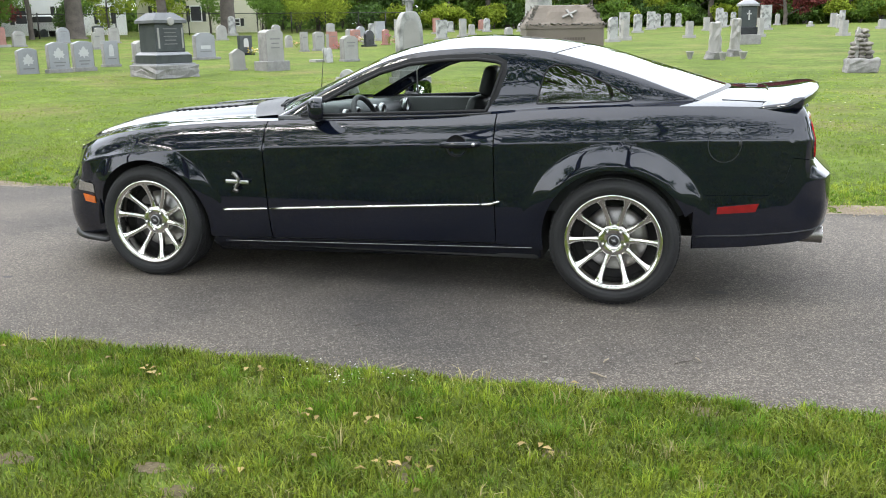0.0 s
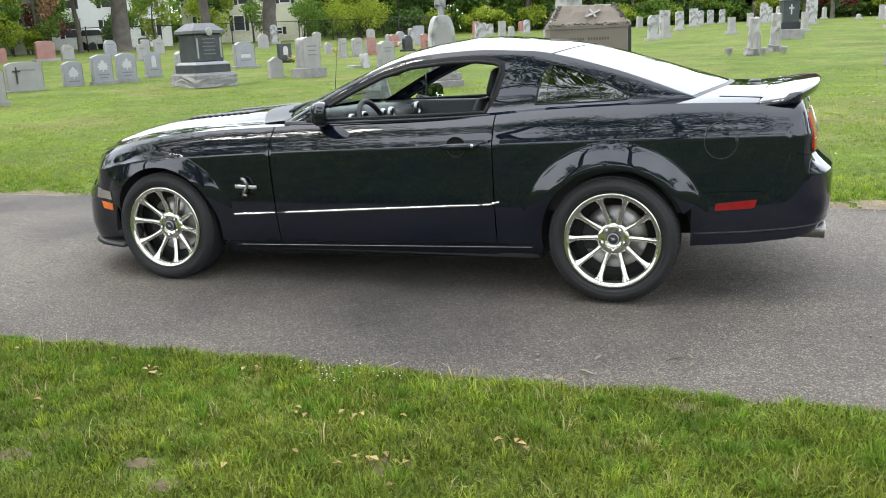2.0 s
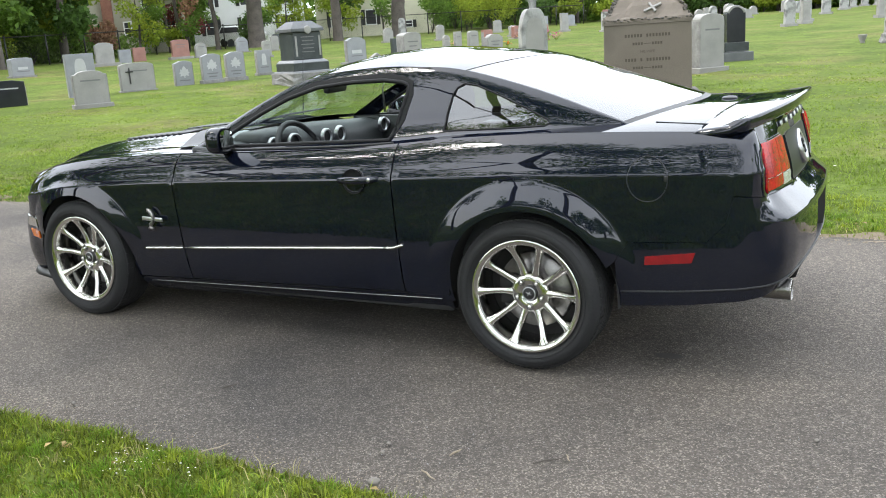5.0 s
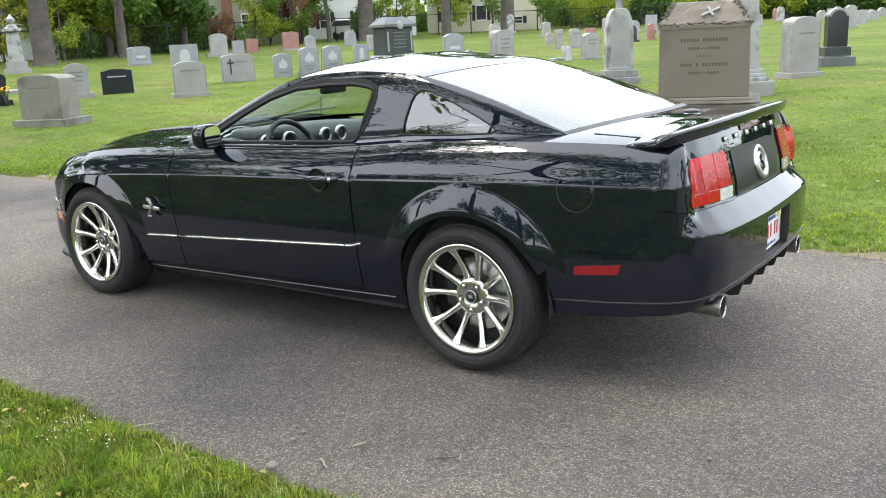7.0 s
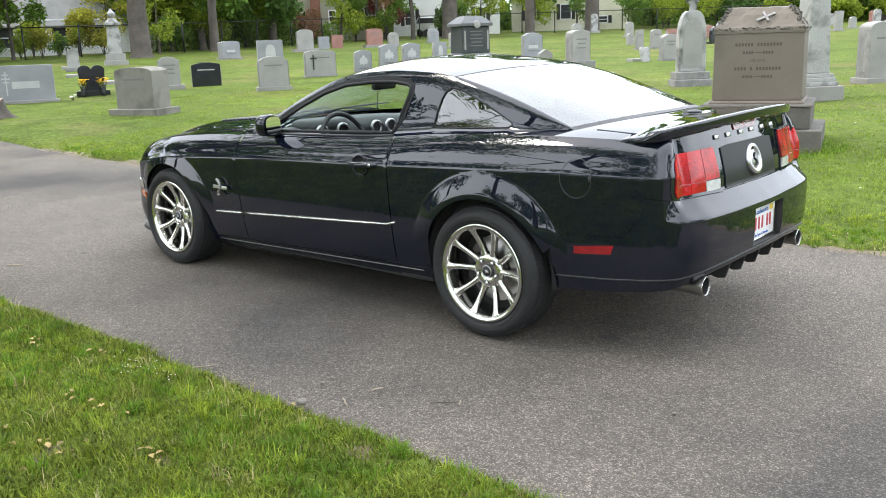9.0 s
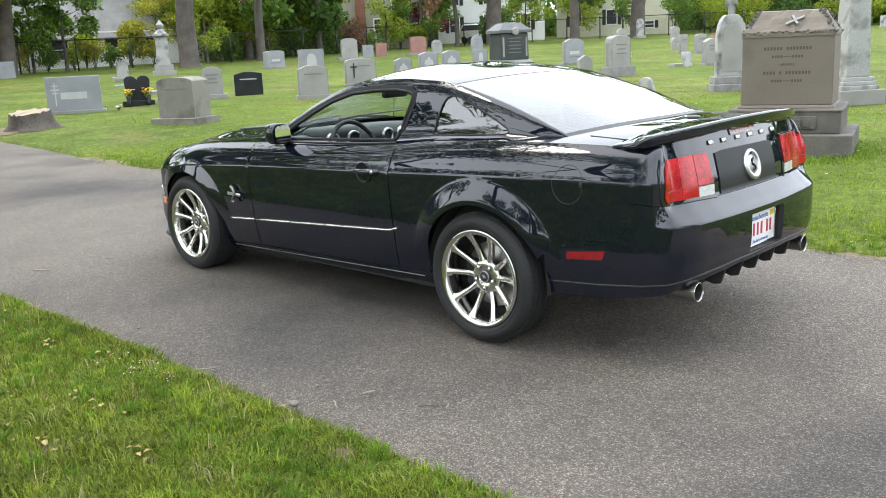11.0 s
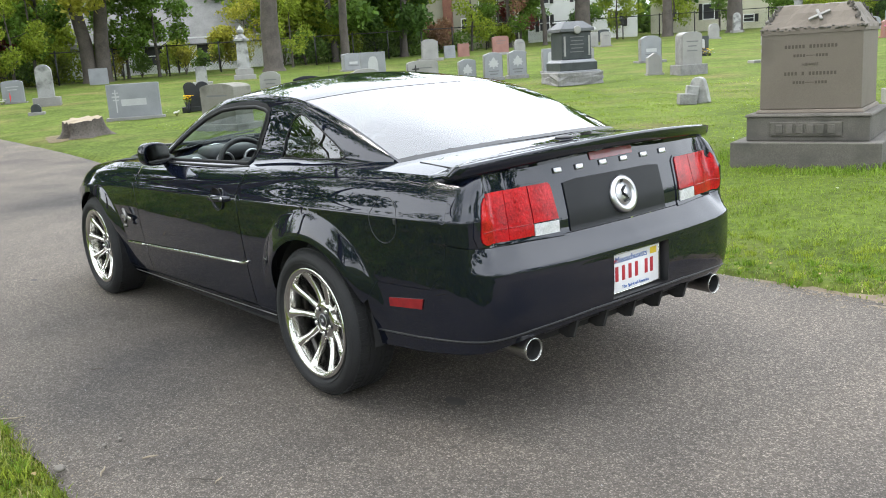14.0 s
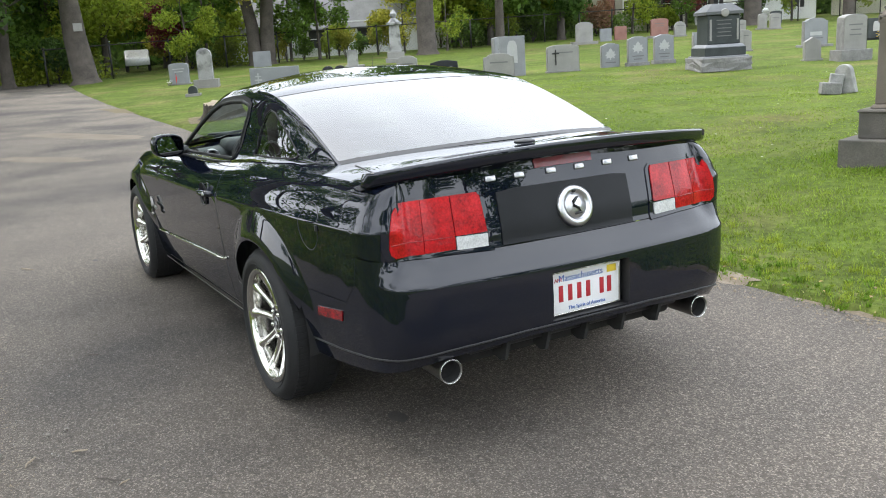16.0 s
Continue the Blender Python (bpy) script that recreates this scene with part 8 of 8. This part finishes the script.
def tufts(name, label, area, count, per, tall, spread, seed, mat):
    """Separate tufts whose blades fan out from one root."""
    rs = np.random.RandomState(seed)
    x0, x1, y0, y1 = area
    cx, cy = rs.uniform(x0, x1, count), rs.uniform(y0, y1, count)
    ok = (edge_near(cx) - .03 + .05 * np.sin(cx * 3.1) - cy > 0) | (cy - edge_far(cx) - .03 + .06 * np.sin(cx * 3.7) + .03 * np.sin(cx * 11.3) > 0)
    for bx_, by_, br_ in BARE:
        ok &= np.hypot((cx - bx_) * .8, cy - by_) > br_ * .8
    cx, cy = cx[ok], cy[ok]
    size = rs.uniform(.45, 1.25, len(cx)) ** 1.3
    i = np.repeat(np.arange(len(cx)), per)
    n = len(i)
    a = rs.uniform(0, 2 * np.pi, n)
    off = np.abs(rs.normal(0, 1, n)) * spread * size[i] * .35
    hgt = tall * size[i] * rs.uniform(.55, 1.1, n)
    bend = hgt * rs.uniform(.2, .9, n)
    x, y = cx[i] + off * np.cos(a), cy[i] + off * np.sin(a)
    P = np.stack([x, y, ground_z(x, y) - .006], 1)
    b = a + rs.normal(0, .5, n)
    c = rs.uniform(0, 2 * np.pi, n)
    w = rs.uniform(.0012, .0026, n)
    side = np.stack([np.cos(c), np.sin(c), 0 * c], 1) * w[:, None]
    out = np.stack([np.cos(b), np.sin(b), 0 * b], 1) * bend[:, None]
    up = np.stack([0 * a, 0 * a, hgt], 1)
    mid, tip = P + out * .3 + up * .62, P + out + up * (1.0 - .3 * (bend / hgt)[:, None])
    V = np.stack([P - side, P + side, mid - side * .8, mid + side * .8, tip], 1).reshape(-1, 3)
    k = np.arange(n)[:, None] * 5
    return tagged(from_arrays(name, V, np.concatenate([k + (0, 1, 2), k + (1, 3, 2), k + (2, 3, 4)], 0), mat), label, "grass", kind="stuff")


LUSH = leafy("lush_blade", (.090, .175, .014), (.180, .295, .030), .45, .45, .4)
SPRING = leafy("spring_blade", (.20, .27, .020), (.33, .39, .05), .40, .40, .4)
tufts("grass_tuft", "dark lush grass tufts at the lane's edge", (-4.5, 5.5, -2.55, -1.98), 900, 46, .052, .06, 41, LUSH)
tufts("grass_tuft", "dark lush grass tufts in the lawn", (-4.5, 5.5, -4.0, -2.4), 620, 44, .068, .06, 42, LUSH)
tufts("grass_tuft", "bright yellow-green grass tufts in the lawn", (-4.5, 5.5, -4.0, -2.1), 1000, 36, .060, .07, 43, SPRING)
for k, (x, y, r) in enumerate(BARE):
    blades("dry_grass", "matted straw round a thin place in the turf", (x - r * 1.5, x + r * 1.5, y - r, y + r), 260, .030, .0020, 60 + k, mat=STRAW)
tufts("grass_tuft", "tall pale grass stems in the lawn", (-4.5, 5.5, -4.2, -2.0), 420, 7, .085, .06, 44, STRAW)
tufts("grass_tuft", "lush grass tufts along the lane's far edge", (-9.5, 5.0, 1.85, 2.45), 900, 30, .050, .06, 45, LUSH)
tufts("grass_tuft", "yellow-green grass tufts along the lane's far edge", (-9.5, 5.0, 1.95, 3.0), 900, 26, .050, .07, 46, SPRING)


def scatter(name, label, n, place, shape, mat, seed, kind="stuff"):
    rs = np.random.RandomState(seed)
    V, F = [], []
    for k in range(n):
        x, y = place(rs)
        v, f = shape(rs)
        z = float(ground_z(x, y)) if not (edge_near(x) < y < edge_far(x)) else float(rise(x, np.clip(y, -2, 2))) - .004
        i = len(V)
        V += [(x + p[0], y + p[1], z + p[2]) for p in v]
        F += [tuple(i + q for q in g) for g in f]
    return tagged(from_arrays(name, V, F, mat), label, name.replace("_", " "), kind=kind)


def curled_leaf(rs):
    s, a, t = rs.uniform(.010, .024), rs.uniform(0, 6.28), rs.uniform(.01, .045)
    c, d = math.cos(a), math.sin(a)
    pts = [(-s, 0, t), (0, -s * .55, t + s * .3), (s, 0, t), (0, s * .55, t + s * .35)]
    return [(p[0] * c - p[1] * d, p[0] * d + p[1] * c, p[2]) for p in pts], [(0, 1, 2), (0, 2, 3)]


def chip(lo, hi):
    def make(rs):
        s = rs.uniform(lo, hi)
        a = rs.uniform(0, 6.28)
        c, d = math.cos(a) * s, math.sin(a) * s
        return [(c, d, -.002), (-d, c, -.002), (-c, -d, -.002), (d, -c, -.002), (rs.uniform(-.3, .3) * s, rs.uniform(-.3, .3) * s, s * rs.uniform(.5, .9))], [(0, 1, 4), (1, 2, 4), (2, 3, 4), (3, 0, 4)]
    return make


GRIT = material("road_grit", (.12, .115, .11), .9, alt=(.22, .21, .20), scale=3, fine=30, island=.45)
SAND = material("sandy_grit", (.16, .128, .092), .95, alt=(.24, .20, .15), scale=3, fine=30, island=.3)
scatter("dead_leaf", "small curled brown leaves in the grass", 60, lambda r: (r.uniform(-3, 4.4), r.uniform(-4.3, -2.05)), curled_leaf, DRY, 1)
scatter("dead_leaf", "heap of curled brown leaves on bare soil", 13, lambda r: (.90 + r.normal() * .07, -2.90 + r.normal() * .05), curled_leaf, DRY, 2)
for k, (x, y, n) in enumerate(((-.41, -2.36, 7), (.04, -2.23, 5), (.65, -2.57, 4), (.43, -2.60, 4), (1.30, -2.72, 5))):
    scatter("dead_leaf", "small cluster of curled brown leaves in the grass", n, lambda r: (x + r.normal() * .035, y + r.normal() * .025), curled_leaf, DRY, 20 + k)
scatter("leaf_litter", "brown leaf scraps at the lane's edge", 160, lambda r: (r.uniform(-9, 5), r.uniform(1.88, 2.25)), curled_leaf, DRY, 3)
scatter("grit", "loose pale grit on the asphalt", 5000, lambda r: (r.uniform(-5, 6.5), r.uniform(-1.98, 1.9)), chip(.0015, .004), GRIT, 4)
scatter("grit", "sandy grit along the lane's edge", 900, lambda r: (r.uniform(-3, 5), -2.0 + abs(r.normal()) * .05), chip(.0015, .004), SAND, 5)
scatter("grit", "sandy grit along the lane's far edge", 2600, lambda r: (r.uniform(-9, 6), 1.96 - abs(r.normal()) * .12), chip(.003, .010), SAND, 6)


def petal_dot(rs):
    s = rs.uniform(.002, .0036)
    h = rs.uniform(.05, .08)
    return [(s * math.cos(t), s * math.sin(t), h + .4 * s * (k % 2)) for k, t in enumerate(np.linspace(0, 6.28, 7)[:-1])], [(0, 1, 2), (0, 2, 3), (0, 3, 4), (0, 4, 5)]


def yellow_dot(rs):
    s, h = rs.uniform(.009, .018), rs.uniform(.04, .08)
    return [(s * math.cos(t), s * math.sin(t), h) for t in np.linspace(0, 6.28, 7)[:-1]], [(0, 1, 2), (0, 2, 3), (0, 3, 4), (0, 4, 5)]


scatter("wildflower", "patch of tiny white wildflowers in the grass", 42, lambda r: (.47 + r.normal() * .15, -2.27 + r.normal() * .06), petal_dot, F_WHITE, 7)
scatter("dandelion", "scattered yellow dandelions across the lawn", 260, lambda r: (r.uniform(2, 12), r.uniform(7, 18)), yellow_dot, F_YEL, 8)
scatter("dandelion", "scattered small pale flowers across the lawn", 200, lambda r: (r.uniform(-20, 4), r.uniform(3.5, 16)), yellow_dot, F_WHITE, 9)


def stone_on_road(x, y, r, name="pebble", label="pale pebble lying on the asphalt"):
    p = thing(name, label, "pebble", pose(x, y, r * .35 if y > -2 else r * .3))
    bm = bmesh.new()
    bmesh.ops.create_icosphere(bm, subdivisions=2, radius=r)
    for v in bm.verts:
        v.co *= 1 + .25 * noise.noise(v.co * (1.5 / r) + Vector((x, y, 0)))
        v.co.z *= .65
    part("stone", bm, PEBBLE, p)


stone_on_road(1.155, -1.74, .009)
stone_on_road(1.17, -1.81, .010)
stone_on_road(1.26, -2.01, .022, label="pale stone at the edge of the asphalt")
stone_on_road(-.35, -1.88, .008)
stone_on_road(2.55, -1.2, .008)


def twig(x, y, a, ln, r, mat, label):
    t = thing("twig", label, "twig", pose(x, y, r * .8, 0, 0, a))
    bm = bmesh.new()
    tube(bm, [(-ln / 2, 0, 0), (-ln * .15, ln * .04, r * .4), (ln * .2, -ln * .02, r * .5), (ln / 2, ln * .06, 0)], [r * .7, r, r * .9, r * .4], 7)
    part("stick", bm, mat, t)


twig(1.405, -1.90, -32, .085, .004, STUMP_TOP, "pale broken twig on the asphalt")
twig(1.80, -1.62, -60, .05, .003, STUMP_TOP, "pale broken twig on the asphalt")
twig(1.42, -1.72, 70, .06, .004, STUMP_TOP, "pale broken twig on the asphalt")
twig(.55, -2.02, 60, .16, .003, STUMP_TOP, "thin pale twig at the lane's edge")
twig(1.75, -1.66, 40, .12, .003, BARK, "thin dark twig on the asphalt")
twig(.2, -1.5, 60, .08, .003, BARK, "thin dark twig on the asphalt")
twig(-2.3, -1.62, 30, .14, .005, STUMP_TOP, "pale twig lying on the asphalt")


def road_stain(x, y, a, b, label):
    """A dark drip on the asphalt."""
    bm = bmesh.new()
    z = float(rise(x, 0)) + .0015
    c = bm.verts.new((0, 0, z))
    ring = [bm.verts.new((a * math.cos(t) * (1 + .25 * noise.noise(Vector((x + math.cos(t), y + math.sin(t), 0)))), b * math.sin(t) * (1 + .25 * noise.noise(Vector((x + 2 * math.cos(t), y + math.sin(t), 1)))), z)) for t in np.linspace(0, 6.2832, 19)[:-1]]
    for k in range(18):
        bm.faces.new((c, ring[k], ring[(k + 1) % 18]))
    ob = part("oil_spot", bm, STAIN, None, smooth=False)
    ob.matrix_basis = pose(x, y, 0)
    tagged(ob, label, "stain")


STAIN = material("oil_stain", (.038, .035, .032), .75, alt=(.062, .056, .050), scale=9, fine=90)
road_stain(-2.242, -1.135, .035, .022, "small dark oil spot on the asphalt")
road_stain(1.887, -.56, .06, .035, "dark oil spot under the car's tail")
road_stain(-3.4, -.4, .03, .02, "small dark oil spot on the asphalt")


# soil in the thin places, sand swept over the lane, cracks in its asphalt
SOIL = material("bare_soil", (.080, .060, .030), .95, alt=(.150, .118, .062), scale=9, fine=70, bump=.8, bump_scale=60)
SAND_DUST = material("sand_dust", (.145, .118, .088), .95, alt=(.110, .096, .080), scale=2.2, fine=40, bump=.3, bump_scale=90)


def ragged(name, x, y, a, b, fz, mat, label, category, seed, turn=0.0):
    """A thin ragged patch that follows the ground."""
    bm = bmesh.new()
    rings, n = 6, 40
    rows = []
    for k in range(rings):
        row = []
        for j in range(n):
            t = 2 * math.pi * j / n
            e = (k + .15) / (rings - .85) * (1 + (.42 * noise.noise(Vector((1.6 * math.cos(t), 1.6 * math.sin(t), seed))) + .28 * noise.noise(Vector((5 * math.cos(t), 5 * math.sin(t), seed + 9)))) * k / rings)
            dx, dy = a * e * math.cos(t), b * e * math.sin(t)
            px_, py_ = x + dx * math.cos(turn) - dy * math.sin(turn), y + dx * math.sin(turn) + dy * math.cos(turn)
            row.append(bm.verts.new((px_, py_, float(fz(px_, py_)))))
        rows.append(row)
    bm.faces.new(rows[0])
    for p, q in zip(rows, rows[1:]):
        for j in range(n):
            bm.faces.new((p[j], q[j], q[(j + 1) % n], p[(j + 1) % n]))
    bmesh.ops.recalc_face_normals(bm, faces=bm.faces)
    if sum(f.normal.z for f in bm.faces) < 0:
        bmesh.ops.reverse_faces(bm, faces=bm.faces)
    tagged(part(name, bm, mat, None), label, category)


def lane_z(x, y):
    return rise(x, np.clip(y, -2, 2)) + .004 * np.sin(x * .9) * np.sin(y * 1.4) - .004


for k, (x, y, r) in enumerate(BARE):
    ragged("soil_patch", x, y, r * .60, r * .40, lambda p, q: ground_z(p, q) + .001, SOIL, "bare brown soil showing through thin grass", "soil", 3 + k)
ragged("sand_patch", -14.6, .5, 2.0, .42, lambda p, q: lane_z(p, q) + .003, SAND, "pale sand swept across the asphalt lane", "sand", 20, .5)
ragged("sand_patch", -21.5, 2.6, 1.8, .40, lambda p, q: lane_z(p, q) + .003, SOIL, "brown dirt at the edge of the lane", "dirt", 21, .2)
ragged("sand_patch", -11.2, -.8, 1.2, .25, lambda p, q: lane_z(p, q) + .003, SAND, "thin streak of sand on the asphalt lane", "sand", 22, .6)


def crack(pts, w, seed):
    bm = bmesh.new()
    rs = np.random.RandomState(seed)
    pts = np.array(dense(pts, .05, False))
    pts[:, 1] += np.cumsum(rs.normal(0, .008, len(pts))) * .7 + rs.normal(0, .004, len(pts))
    d = np.gradient(pts, axis=0)
    d /= np.linalg.norm(d, axis=1, keepdims=True)
    nrm = np.stack([-d[:, 1], d[:, 0]], 1) * (w * rs.uniform(.35, 1.2, len(pts)))[:, None]
    rows = [[bm.verts.new((p[0] + s * q[0], p[1] + s * q[1], float(lane_z(p[0], p[1])) + .003)) for s in (-1, 1)] for p, q in zip(pts, nrm)]
    for a, b in zip(rows, rows[1:]):
        bm.faces.new((a[0], b[0], b[1], a[1]))
    bmesh.ops.recalc_face_normals(bm, faces=bm.faces)
    if sum(f.normal.z for f in bm.faces) < 0:
        bmesh.ops.reverse_faces(bm, faces=bm.faces)
    tagged(part("road_crack", bm, STAIN, None, smooth=False), "thin dark crack in the worn asphalt", "crack")


crack([(-9.5, .75), (-7.9, .69), (-6.2, .59), (-3.9, .41), (-3.0, .02), (-2.5, -.08)], .0045, 1)
crack([(-6.2, .59), (-5.6, -.2), (-5.4, -1.0)], .005, 2)


# worn verge along the lane's far side
VERGE_SAND = material("verge_sand", (.25, .205, .150), .95, alt=(.17, .135, .095), scale=3.5, fine=60, bump=.5, bump_scale=120)


def verge_z(x, y):
    """The top of lawn or road near the lane's far edge."""
    road = float(rise(x, min(y, 2))) + .004 * math.sin(x * .9) * math.sin(y * 1.4) - .012 - .018 * min(1, max(0, (y - float(edge_far(x)) + .12) / .17))
    return max(float(ground_z(x, y)), road) + .003


for k in range(22):
    x = -9.5 + .68 * k + .3 * math.sin(k * 2.3)
    ragged("verge_patch", x, float(edge_far(x)) + .02 + .05 * math.sin(k * 1.7), .42 + .2 * math.sin(k * 3.1), 0.075 + .04 * math.sin(k * 2.1),
           verge_z, VERGE_SAND, "worn sandy soil between asphalt and grass", "soil", 40 + k, .06 * math.sin(k * 5.1))
ragged("soil_patch", -15.5, 3.25, .95, .5, lambda p, q: ground_z(p, q) + .012, SOIL, "brown soil round the cut tree stump", "soil", 60, -.3)
